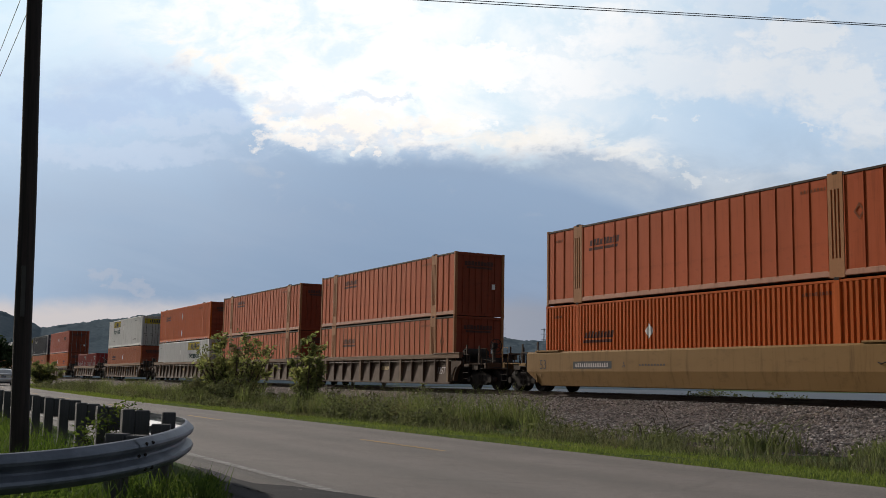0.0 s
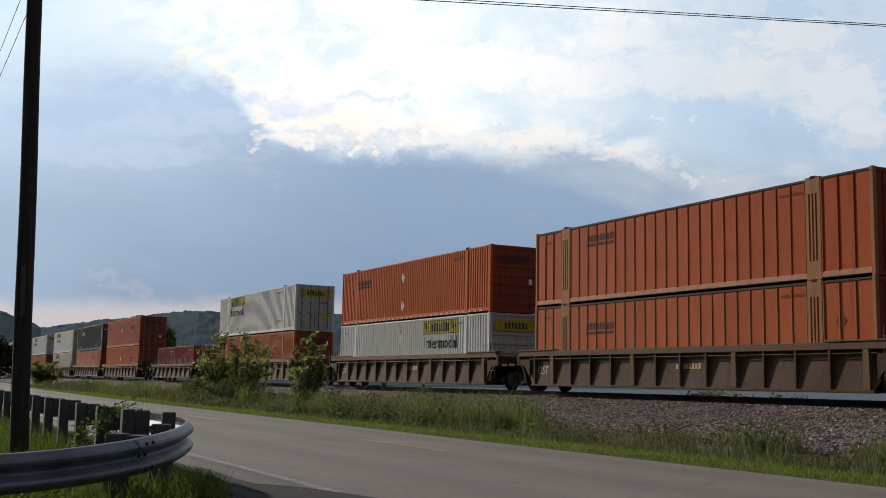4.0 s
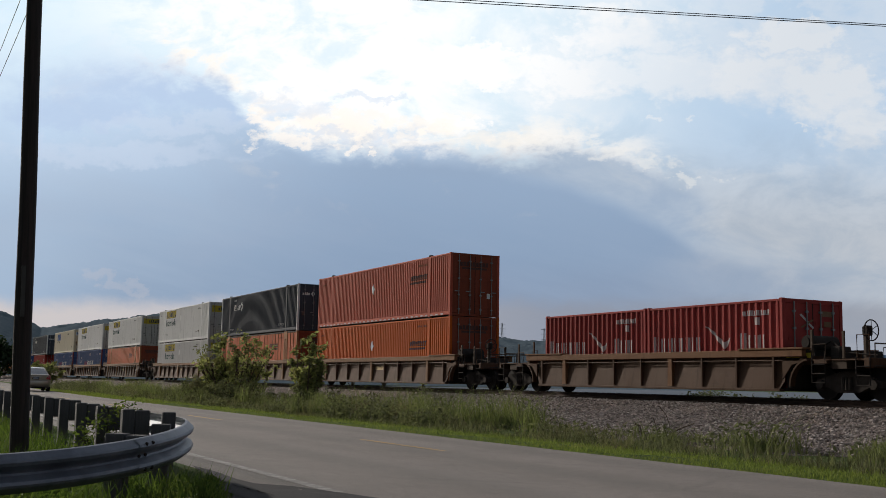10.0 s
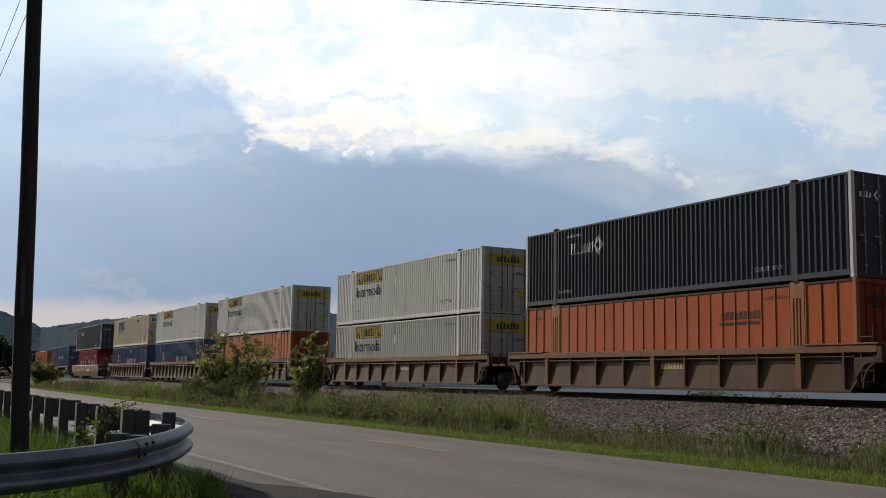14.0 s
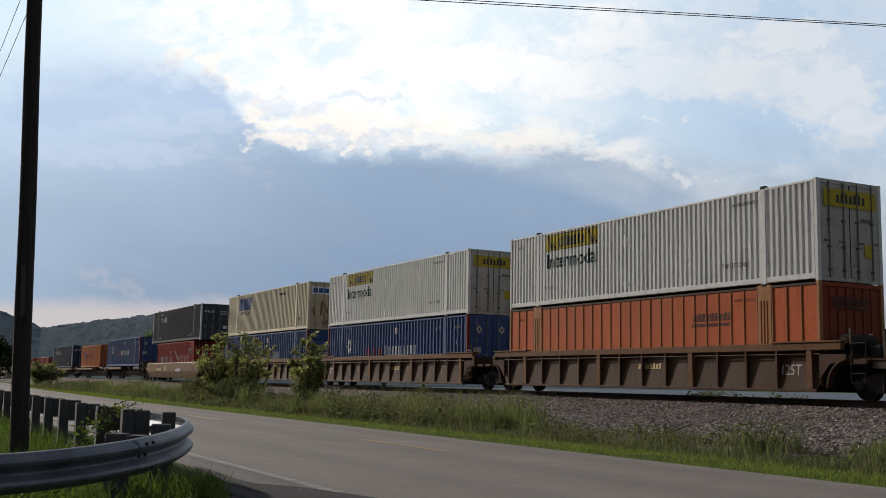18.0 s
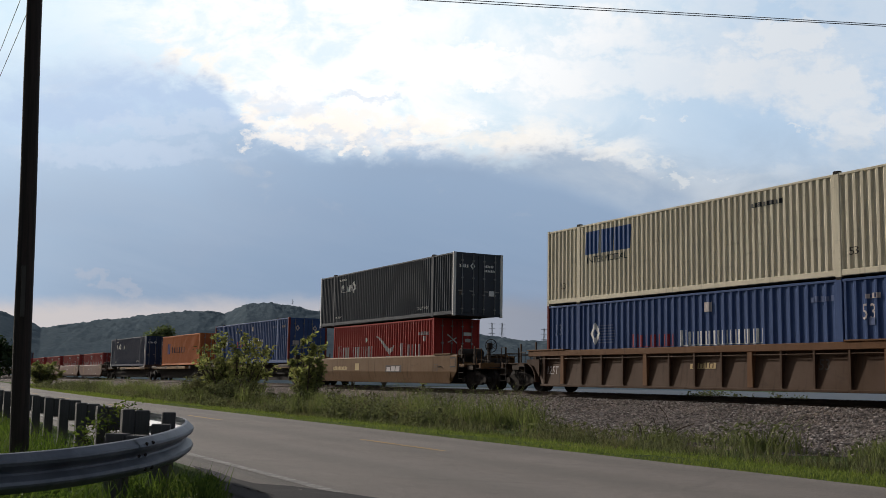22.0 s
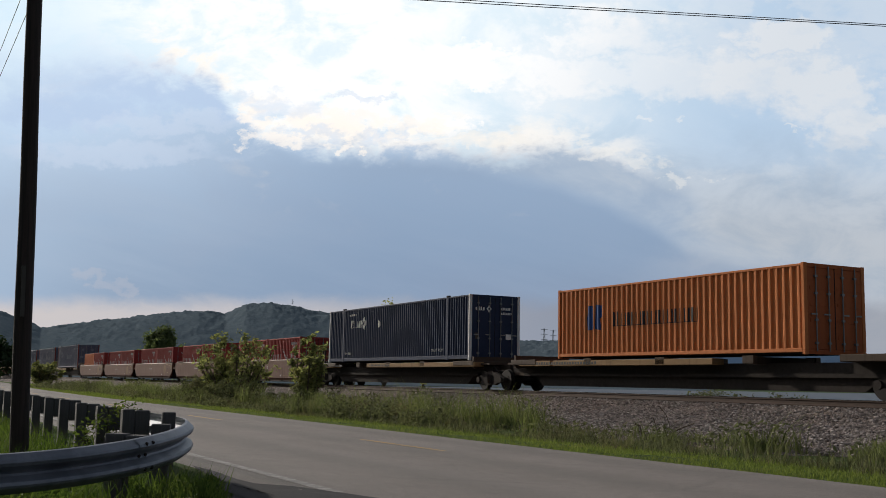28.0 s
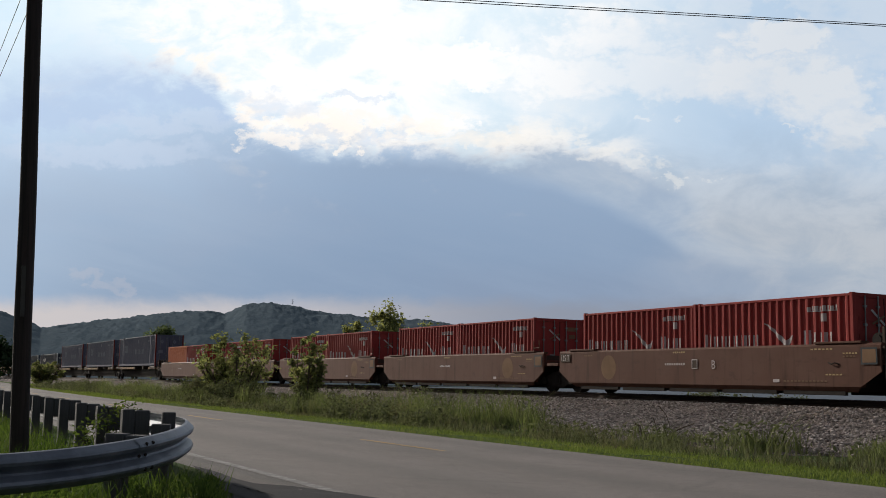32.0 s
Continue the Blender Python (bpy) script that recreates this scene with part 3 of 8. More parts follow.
def water():
    n = Nodes("river_water")
    c = n.place()
    mat = n.surface((0.06, 0.07, 0.086), 0.5, 0.0, n.bump(n.noise(n.scaled(c, (0.3, 1.0, 1.0)), 0.8, 3), 0.2, 0.05), **{"Specular IOR Level": 0.06})
    me = sheet("water", [(-700, 56.5, -2.9), (3000, 56.5, -2.9), (3000, 2500, -2.9), (-700, 2500, -2.9)], [(0, 1, 2, 3)], mat)
    return thing("water", "wide calm grey-blue river beyond the railway", "water", kind="structure", data=me)


water()


def road_edge(x):
    """The road bends a little away far off."""
    if x > -40:
        return 0.0
    return 0.00045 * (x + 40) ** 2 if x > -140 else 4.5 + 0.03 * (-140 - x)


def road():
    xs = [300, 200, 120, 60, 40, 25] + [20 - 1.0 * i for i in range(60)] + [-42 - 4 * i for i in range(40)] + [-210, -240, -300, -400, -600, -1000]
    verts, faces = [], []
    ys = [3.75, 3.9, 5.5, 7.0, 8.0, 9.0, 10.1, 10.3, 10.42]
    zs = [-0.05, -0.004, 0.0, 0.012, 0.016, 0.012, 0.0, -0.012, -0.08]
    for x in xs:
        for k, (y, z) in enumerate(zip(ys, zs)):
            wob = 0.05 * noise.noise(Vector((x * 0.8, y, 3))) if k in (0, 1, 7, 8) else 0
            verts.append((x, y + road_edge(x) + wob, z))
    k = len(ys)
    for i in range(len(xs) - 1):
        for j in range(k - 1):
            a = i * k + j
            faces.append((a, a + 1, a + k + 1, a + k))
    ob = thing("road", "worn grey two-lane asphalt road", "road", kind="structure", data=sheet("road", verts, faces, ASPHALT))
    n = Nodes("worn_white_line")
    c = n.place()
    wear = n.math("MAXIMUM", n.smooth(n.noise(c, 9.0, 6, 0.75), 0.4, 0.56), n.smooth(n.noise(c, 1.1, 4, 0.65), 0.52, 0.66))
    white = n.surface(n.mix(wear, (0.25, 0.235, 0.22), (0.135, 0.127, 0.12)), 0.8)
    n = Nodes("worn_yellow_line")
    c = n.place()
    wear = n.smooth(n.noise(c, 11.0, 5, 0.7), 0.4, 0.66)
    yellow = n.surface(n.mix(wear, (0.43, 0.25, 0.06), (0.21, 0.175, 0.13)), 0.8)

    def stripe(x0, x1, y0, width, z, mat, name):
        k = max(2, int((x1 - x0) / 1.5) + 1)
        vs = []
        for i in range(k):
            x = x0 + (x1 - x0) * i / (k - 1)
            vs += [(x, y0 + road_edge(x), z), (x, y0 + width + road_edge(x), z)]
        part(name, sheet(name, vs, [(2 * i, 2 * i + 2, 2 * i + 3, 2 * i + 1) for i in range(k - 1)], mat), None, ob)

    stripe(-180, -9.9, 4.07, 0.14, 0.0015, white, "edge_line")
    for i in range(9):
        stripe(-18.1 - 12.1 * i, -14.9 - 12.1 * i, 7.96, 0.11, 0.022, yellow, "centre_line")
    # mouth of the side road beside the guard rail
    ey, ex = [-14, -4, -1, 0.8, 2.1, 3.0, 3.55, 3.82], [-7.4, -7.4, -7.5, -7.9, -8.6, -9.7, -11.5, -14.5]
    ys = [-14 + 0.5 * i for i in range(36)] + [3.82]
    vs, fs = [], []
    for y in ys:
        x0 = float(np.interp(y, ey, ex)) + 0.06 * noise.noise(Vector((y * 2, 0, 4)))
        z = ground_height(y) + 0.014
        vs += [(x0 + (2 - x0) * f, y, z - (0.03 if k == 0 else 0)) for k, f in enumerate((0, 0.008, 0.2, 0.4, 0.6, 0.8, 1.0))]
    for i in range(len(ys) - 1):
        fs += [(7 * i + k, 7 * i + k + 1, 7 * i + k + 8, 7 * i + k + 7) for k in range(6)]
    n = Nodes("shaded_patched_asphalt")
    c = n.place()
    grit = n.noise(c, 60.0, 3, 0.7)
    PATCH = n.surface(n.mix(grit, (0.035, 0.035, 0.037), (0.075, 0.073, 0.073)), 0.95, 0.0, n.bump(grit, 0.4, 0.004), **{"Specular IOR Level": 0.06})
    apron = sheet("side_road", vs, fs, PATCH)
    mouth = thing("side_road", "cracked asphalt mouth of a side road", "road", kind="structure", data=apron)
    # dark patch over the edge of the road; the shadow there is in its colour
    vs = []
    for i in range(31):
        x = -11.5 + 0.45 * i
        y1 = min(3.7 + 0.3 * (x + 11.4), 5.2) + 0.03 * noise.noise(Vector((x * 3, 0, 2)))
        lo = min(3.3, y1 - 0.05)
        for f in (0.0, 0.35, 0.7, 0.95, 1.0):
            y = lo + (y1 - lo) * f
            bed = float(np.interp(y, [3.3, 3.7, 3.92, 5.5], [ground_height(3.3) + 0.012, -0.035, -0.002, 0.002]))
            vs.append((x, y, bed + (0.008 if f < 1 else -0.004)))
    part("patch", sheet("patch", vs, [(5 * i + k, 5 * i + 5 + k, 5 * i + 6 + k, 5 * i + 1 + k) for i in range(30) for k in range(4)], PATCH), None, mouth)
    # an open crack across the mouth
    vs = []
    for i in range(19):
        f = i / 18
        x, y = -11.3 + 1.35 * f + 0.035 * noise.noise(Vector((f * 9, 0, 1))), 3.5 + 0.08 * f + 0.05 * noise.noise(Vector((f * 11, 3, 1)))
        w = 0.02 * math.sin(math.pi * min(1, f + 0.08)) * (0.6 + 0.5 * noise.noise(Vector((f * 20, 0, 7))))
        z = ground_height(y) + 0.03
        vs += [(x, y - w, z), (x, y + w, z)]
    part("crack", sheet("crack", vs, [(2 * i, 2 * i + 2, 2 * i + 3, 2 * i + 1) for i in range(18)], plain("open_crack", (0.02, 0.018, 0.016), 0.95)), None, mouth)


road()


def track():
    """Ballast bed, sleepers and two rails."""
    prof = [(13.6, -0.03), (15.0, 0.06), (18.0, 0.17), (19.6, 0.27), (21.6, 0.5), (22.3, 0.585), (25.95, 0.585), (26.6, 0.5), (29, 0.22), (30.5, 0.05)]
    xs = [-560, -400, -300, -220, -160, -120] + [-100 + 2 * i for i in range(30)] + [-40 + 0.5 * i for i in range(90)] + [8, 20, 60, 140]
    ys = sorted(set([p[0] for p in prof] + [13.6 + 0.5 * k for k in range(26)]))
    verts = []
    for x in xs:
        for y in ys:
            z = float(np.interp(y, [p[0] for p in prof], [p[1] for p in prof]))
            if y < 17 and x < -22:
                z -= 0.16 * min(1, (-22 - x) / 6) * (17 - y) / 3.4
            if 22.4 > y or y > 26:
                z += 0.05 * noise.noise(Vector((x * 0.9, y * 1.3, 5)))
            verts.append((x, y, z))
    k = len(ys)
    faces = [(i * k + j, (i + 1) * k + j, (i + 1) * k + j + 1, i * k + j + 1) for i in range(len(xs) - 1) for j in range(k - 1)]
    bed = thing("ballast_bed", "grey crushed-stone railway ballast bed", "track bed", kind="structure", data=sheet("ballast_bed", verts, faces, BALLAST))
    # loose stones that stand proud
    rng = np.random.default_rng(4)
    bm = bmesh.new()
    bmesh.ops.create_icosphere(bm, subdivisions=1, radius=1.0)
    base = np.array([v.co[:] for v in bm.verts])
    tri = np.array([[v.index for v in f.verts] for f in bm.faces])
    bm.free()
    count = 24000
    xs2 = -44 + 44 * rng.random(count) ** 0.8
    ys2 = 14.0 + 8.6 * rng.random(count)
    vv, ff = [], []
    for i in range(count):
        y = ys2[i]
        z = float(np.interp(y, [p[0] for p in prof], [p[1] for p in prof]))
        s = rng.uniform(0.018, 0.046) * np.array([rng.uniform(0.8, 1.5), rng.uniform(0.7, 1.2), rng.uniform(0.5, 0.9)])
        q = base * s * rng.uniform(0.75, 1.2, (len(base), 1))
        a = rng.uniform(0, 6.28)
        q[:, :2] = q[:, :2] @ np.array([[math.cos(a), -math.sin(a)], [math.sin(a), math.cos(a)]])
        vv.append(q + np.array([xs2[i], y, z + 0.012]))
        ff.append(tri + len(base) * i)
    n = Nodes("ballast_stone")
    r = n.island()
    c = n.place()
    col = n.ramp(r, (0.0, (0.075, 0.062, 0.057)), (0.4, (0.19, 0.158, 0.146)), (0.75, (0.31, 0.262, 0.243)), (1.0, (0.46, 0.41, 0.38)))
    col = n.mix(n.math("MULTIPLY", n.noise(c, 40.0, 3), 0.4), col, (0.12, 0.1, 0.085))
    me = sheet("ballast_stones", np.concatenate(vv).tolist(), np.concatenate(ff).tolist(), n.surface(col, 0.9))
    thing("ballast_stones", "loose grey crushed stones on the ballast", "gravel", kind="stuff", data=me)
    # rails
    n = Nodes("rusty_rail")
    c = n.place()
    rail_mat = n.surface(n.mix(n.noise(c, 5.0, 4), (0.035, 0.022, 0.017), (0.07, 0.04, 0.027)), 0.75, 0.3)
    shine = plain("polished_rail_head", (0.45, 0.43, 0.42), 0.3, 1.0, 0.1)
    outline = [(-0.07, 0), (0.07, 0), (0.07, 0.015), (0.012, 0.04), (0.012, 0.125), (0.036, 0.14), (0.036, 0.168), (-0.036, 0.168), (-0.036, 0.14), (-0.012, 0.125), (-0.012, 0.04), (-0.07, 0.015)]
    for y in (TRACK_Y - 0.7525, TRACK_Y + 0.7525):
        vs = [(x, y + a, RAIL - 0.172 + b) for x in (-560, 140) for a, b in outline]
        k = len(outline)
        me = sheet("rail", vs, [(i, (i + 1) % k, k + (i + 1) % k, k + i) for i in range(k)], rail_mat)
        ob = thing("rail", "long rusty steel rail with a polished head", "rail", "rails of the track", "structure", data=me)
        vs = [(x, y + a, RAIL) for x in (-560, 140) for a in (-0.032, 0.032)]
        part("rail_head", sheet("rail_head", vs, [(0, 2, 3, 1)], shine), None, ob)
    wood = plain("creosoted_wood", (0.05, 0.038, 0.03), 0.9, 0, 0.4, 3.0)
    tie = mesh_of("sleeper", soft_box(-0.115, 0.115, -1.3, 1.3, -0.17, 0.0, 0.012), wood)
    for i in range(150):
        part("sleeper", tie, None, bed, at=pose(-85 + 0.6 * i, TRACK_Y, RAIL - 0.176))


track()


# ---------------------------------------------------------------- freight containers
SQUARE = (0.3, 0.44, 0.88, 0.054)        # narrow steep folds of the domestic boxes
FINE = (0.24, 0.38, 0.87, 0.034)         # narrow grooves
WAVE = (0.3, 0.52, 0.76, 0.049)          # broad slopes of the sea-going boxes
SPARSE = (0.5, 0.64, 0.86, 0.046)        # narrow ribs far apart


def rib_breaks(pitch, x0, x1, fold=SQUARE):
    """Folds of the corrugated wall: (x, depth from the outer face)."""
    deep = fold[3]
    xs = []
    k = int(round((x1 - x0) / pitch))
    p = (x1 - x0) / k
    for i in range(k):
        a = x0 + i * p
        xs += [(a, deep), (a + fold[0] * p, deep), (a + fold[1] * p, 0.0), (a + fold[2] * p, 0.0)]
    xs.append((x1, deep))
    return xs


def wall_depth(breaks, x):
    return float(np.interp(x, [b[0] for b in breaks], [b[1] for b in breaks]))


def corrugated(breaks, y, z0, z1, side):
    """A folded steel wall at y, outwards by side (-1 towards the road, +1 away), 3 cm thick at least."""
    bm = bmesh.new()
    rows = []
    for x, d in breaks:
        yy = y - side * d
        rows.append((bm.verts.new((x, yy, z0)), bm.verts.new((x, yy, z1))))
    inner = y - side * 0.09
    a, b = (bm.verts.new((breaks[0][0], inner, z)) for z in (z0, z1))
    c, d = (bm.verts.new((breaks[-1][0], inner, z)) for z in (z0, z1))
    for p, q in zip(rows, rows[1:]):
        bm.faces.new((p[0], q[0], q[1], p[1]))
    bm.faces.new((a, b, d, c))
    return bm


def words(text, size, width, bold=0.0):
    """A flat text mesh in x, z: letters from the built-in font, fitted to a height and a width."""
    cu = bpy.data.curves.new("lettering", "FONT")
    cu.body, cu.size, cu.resolution_u, cu.offset = text, 1.0, 2, bold
    ob = bpy.data.objects.new("lettering", cu)
    me = bpy.data.meshes.new_from_object(ob)
    bm = bmesh.new()
    bm.from_mesh(me)
    bpy.data.objects.remove(ob)
    bpy.data.meshes.remove(me)
    xs = [v.co.x for v in bm.verts]
    ys = [v.co.y for v in bm.verts]
    x0, w, y0, h = min(xs), max(xs) - min(xs), min(ys), max(ys) - min(ys)
    for v in bm.verts:
        v.co = Vector(((v.co.x - x0) / w * width, 0, (v.co.y - y0) / h * size))
    return bm


def flat(bm, pts, dx=0.0, dz=0.0):
    bm.faces.new([bm.verts.new((x + dx, 0, z + dz)) for x, z in pts])


def bars(spans, h, z=0.0, lean=0.0):
    """Plain bars of lettering: (start, width, share of the height)."""
    bm = bmesh.new()
    for a, w, f in spans:
        flat(bm, [(a, z), (a + w, z), (a + w + lean * h * f, z + h * f), (a + lean * h * f, z + h * f)])
    return bm


def even_bars(count, width, h, fill=0.62, lean=0.0, z=0.0):
    p = width / count
    bm = bmesh.new()
    foot = 0.1 * h
    row = []
    for i in range(count):
        f = 1.0 if (i * 7) % 3 else 0.86
        a, b = i * p, i * p + p * fill
        q = [bm.verts.new((xx + lean * zz, 0, z + zz)) for xx, zz in ((a, 0), (b, 0), (b, foot), (a, foot), (b, h * f), (a, h * f))]
        bm.faces.new(q[:4])
        bm.faces.new((q[3], q[2], q[4], q[5]))
        if row:
            bm.faces.new((row[1], q[0], q[3], row[2]))
        row = q
    return bm


def stroke_bars(count, width, h, lean=0.0):
    """A row of plain upright strokes, thick and thin by turns, on one thin foot line."""
    p = width / count
    bm = bmesh.new()
    foot = 0.045 * h
    row = []
    for i in range(count):
        k = h * (1.12 if i == 0 else 1.0)
        for a, b in ((i * p, (i + 0.22) * p), ((i + 0.56) * p, (i + 0.7) * p)):
            q = [bm.verts.new((xx + lean * zz, 0, zz)) for xx, zz in ((a, 0), (b, 0), (b, foot), (a, foot), (b, k), (a, k))]
            bm.faces.new(q[:4])
            bm.faces.new((q[3], q[2], q[4], q[5]))
            if row:
                bm.faces.new((row[1], q[0], q[3], row[2]))
            row = q
    return bm


def bmesh_disc(r):
    bm = bmesh.new()
    flat(bm, [(r * math.cos(a), r * math.sin(a)) for a in (2 * math.pi * k / 24 for k in range(24))])
    return bm


def diamond(s, hollow=0.0):
    bm = bmesh.new()
    if not hollow:
        flat(bm, [(0, -s), (s * 0.8, 0), (0, s), (-s * 0.8, 0)])
    else:
        q = [(0, -s), (s * 0.8, 0), (0, s), (-s * 0.8, 0)]
        for i in range(4):
            (a, b), (c, d) = q[i], q[(i + 1) % 4]
            flat(bm, [(a, b), (c, d), (c * hollow, d * hollow), (a * hollow, b * hollow)])
    return bm


def lay_on_wall(bm, x, z, breaks, y, proud=0.004):
    """Moves a flat shape to x, z and folds it over the corrugation of the near wall."""
    for v in bm.verts:
        v.co.x += x
        v.co.z += z
    lo, hi = min(v.co.x for v in bm.verts), max(v.co.x for v in bm.verts)
    if breaks:
        for bx, d in breaks:
            if lo < bx < hi:
                bmesh.ops.bisect_plane(bm, geom=bm.verts[:] + bm.edges[:] + bm.faces[:], plane_co=(bx, 0, 0), plane_no=(1, 0, 0))
    for v in bm.verts:
        v.co.y = y + (wall_depth(breaks, v.co.x) if breaks else 0.0) - proud
    for f in bm.faces:
        f.normal_update()
        if f.normal.y > 0:
            f.normal_flip()
    return bm


def decal(name, bm, mat, key):
    """A mesh of lettering that keeps its facing."""
    if key not in MESHES:
        me = bpy.data.meshes.new(name)
        bm.to_mesh(me)
        me.materials.append(mat)
        MESHES[key] = me
    bm.free()
    return MESHES[key]


DULL_LOCK = plain("dull_locking_bar", (0.13, 0.125, 0.12), 0.7)
STEEL_BAR = plain("zinc_locking_bar", (0.22, 0.22, 0.22), 0.5, 0.7)


class Box:
    """A container and its parts. Built once for each look, then copied."""

    def __init__(self, length, height, style, paint, label, post=None, rail=None, door=None, doors=True, gasket=False, pitch=0.22, fold=SQUARE, bays=21, name="container"):
        self.l, self.h, self.w = length, height, 2.59 if length > 13 else 2.44
        l, h, w = length, height, self.w
        self.paint = paint
        post, rail, door = post or paint, rail or paint, door or paint
        self.ob = ob = thing(name, label, "container")
        fx = l / 2
        # frame
        cp = (style, l, h, paint.name, post.name)
        for sx in (-1, 1):
            for sy in (-1, 1):
                x0, x1 = sorted((sx * fx, sx * (fx - 0.12)))
                y0, y1 = sorted((sy * w / 2, sy * (w / 2 - 0.13)))
                key = ("post", sx, sy) + cp
                if key not in MESHES:
                    MESHES[key] = mesh_of("corner_post", soft_box(x0, x1, y0, y1, 0.12, h - 0.1, 0.012), post)
                part("corner_post", MESHES[key], None, ob)
                for z in (0.0, h - 0.118):
                    key = ("casting", sx, sy, z) + cp
                    if key not in MESHES:
                        MESHES[key] = mesh_of("corner_casting", soft_box(x0, x1, y0 - 0.004 * (sy < 0), y1 + 0.004 * (sy > 0), z, z + 0.118, 0.01), post)
                    part("corner_casting", MESHES[key], None, ob)
        bottom_h = 0.2 if l > 13 else 0.15
        for sy in (-1, 1):
            y0, y1 = sorted((sy * (w / 2 - 0.006), sy * (w / 2 - 0.1)))
            key = ("rails", sy, rail.name) + cp
            if key not in MESHES:
                MESHES[key] = (mesh_of("bottom_rail", soft_box(-fx + 0.12, fx - 0.12, y0, y1, 0.065, bottom_h + 0.03, 0.012), rail),
                               mesh_of("top_rail", soft_box(-fx + 0.12, fx - 0.12, y0, y1, h - 0.1, h - 0.025, 0.012), GEAR if style == "posts" else rail))
            part("bottom_rail", MESHES[key][0], None, ob)
            part("top_rail", MESHES[key][1], None, ob)
        self.face = -w / 2 + 0.012
        if style == "folded":
            self.breaks = rib_breaks(pitch, -fx + 0.12, fx - 0.12, fold)
            for sy in (-1, 1):
                key = ("wall", sy, pitch, fold) + cp
                if key not in MESHES:
                    MESHES[key] = mesh_of("side_wall", corrugated(self.breaks, sy * (w / 2 - 0.012), bottom_h, h - 0.1, sy), paint)
                part("side_wall", MESHES[key], None, ob)
        else:
            self.breaks = None
            self.face = -w / 2 + 0.024
            for sy in (-1, 1):
                key = ("flatwall", sy) + cp
                if key not in MESHES:
                    y0, y1 = sorted((sy * (w / 2 - 0.03), sy * (w / 2 - 0.07)))
                    MESHES[key] = mesh_of("side_wall", boxes((-fx + 0.12, fx - 0.12, y0, y1, bottom_h, h - 0.1)), paint)
                    y0, y1 = sorted((sy * (w / 2 - 0.004), sy * (w / 2 - 0.03)))
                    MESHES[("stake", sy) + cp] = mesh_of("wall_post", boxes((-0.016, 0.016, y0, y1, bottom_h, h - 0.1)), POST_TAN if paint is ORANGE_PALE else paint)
                    half = 5.72 / bays - 0.02
                    y0, y1 = sorted((sy * (w / 2 - 0.024), sy * (w / 2 - 0.03)))
                    MESHES[("panel", sy) + cp] = mesh_of("wall_panel", boxes((-half, half, y0, y1, bottom_h + 0.02, h - 0.12)), paint)
                part("side_wall", MESHES[key], None, ob)
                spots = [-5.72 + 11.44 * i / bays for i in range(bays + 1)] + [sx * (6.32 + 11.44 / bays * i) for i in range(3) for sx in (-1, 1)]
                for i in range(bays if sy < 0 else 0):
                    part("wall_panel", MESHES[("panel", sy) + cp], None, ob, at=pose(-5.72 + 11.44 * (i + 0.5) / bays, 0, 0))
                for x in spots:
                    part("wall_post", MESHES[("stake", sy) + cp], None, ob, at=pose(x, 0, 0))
        if l > 13:      # posts at the forty-foot lifting points
            for sx in (-1, 1):
                for sy in (-1, 1):
                    key = ("lift", sy) + cp
                    if key not in MESHES:
                        y0, y1 = sorted((sy * (w / 2 + 0.001), sy * (w / 2 - 0.09)))
                        if style == "folded":
                            bm = soft_box(-0.11, 0.11, y0, y1, 0.02, h + 0.015, 0.015)
                        else:               # a broad plate with three long slots
                            bm = boxes((-0.26, 0.26, y0, y1, 0.02, 0.55), (-0.26, 0.26, y0, y1, h - 0.45, h + 0.01))
                            for xa, xb in ((-0.26, -0.15), (-0.09, -0.03), (0.03, 0.09), (0.15, 0.26)):
                                box(bm, xa, xb, y0, y1, 0.55, h - 0.45)
                        MESHES[key] = mesh_of("lifting_post", bm, paint if post in (POST_RED, WHITE) else post)
                    part("lifting_post", MESHES[key], None, ob, at=pose(sx * 6.02, 0, 0))
                    key = ("lift_casting", sy, w, h)
                    if key not in MESHES:
                        y0, y1 = sorted((sy * (w / 2 + 0.006), sy * (w / 2 - 0.14)))
                        MESHES[key] = mesh_of("lifting_casting", soft_box(-0.1, 0.1, y0, y1, h - 0.05, h + 0.045, 0.012), UNDER)
                    part("lifting_casting", MESHES[key], None, ob, at=pose(sx * 6.02, 0, 0))
        key = ("roof",) + cp
        if key not in MESHES:
            bm = bmesh.new()
            box(bm, -fx + 0.03, fx - 0.03, -w / 2 + 0.05, w / 2 - 0.05, h - 0.05, h - 0.022)
            for i in range(int(l / 0.9)):
                x = -fx + 0.5 + 0.9 * i
                box(bm, x, x + 0.18, -w / 2 + 0.2, w / 2 - 0.2, h - 0.03, h - 0.008)
            MESHES[key] = mesh_of("roof", bm, paint)
            MESHES[("floor",) + cp] = mesh_of("underframe", boxes((-fx + 0.1, fx - 0.1, -w / 2 + 0.1, w / 2 - 0.1, 0.04, 0.14)), UNDER)
        part("roof", MESHES[key], None, ob)
        part("underframe", MESHES[("floor",) + cp], None, ob)
        # ends
        key = ("headers", door.name) + cp
        if key not in MESHES:
            MESHES[key] = (mesh_of("end_header", boxes((fx - 0.1, fx - 0.008, -w / 2 + 0.13, w / 2 - 0.13, h - 0.13, h - 0.012)), door),
                           mesh_of("end_sill", boxes((fx - 0.1, fx - 0.008, -w / 2 + 0.13, w / 2 - 0.13, 0.02, 0.15)), door))
        for turn in (0, 180):
            part("end_header", MESHES[key][0], None, ob, at=pose(0, 0, 0, 0, 0, turn))
            part("end_sill", MESHES[key][1], None, ob, at=pose(0, 0, 0, 0, 0, turn))
        key = ("blind", door.name) + cp
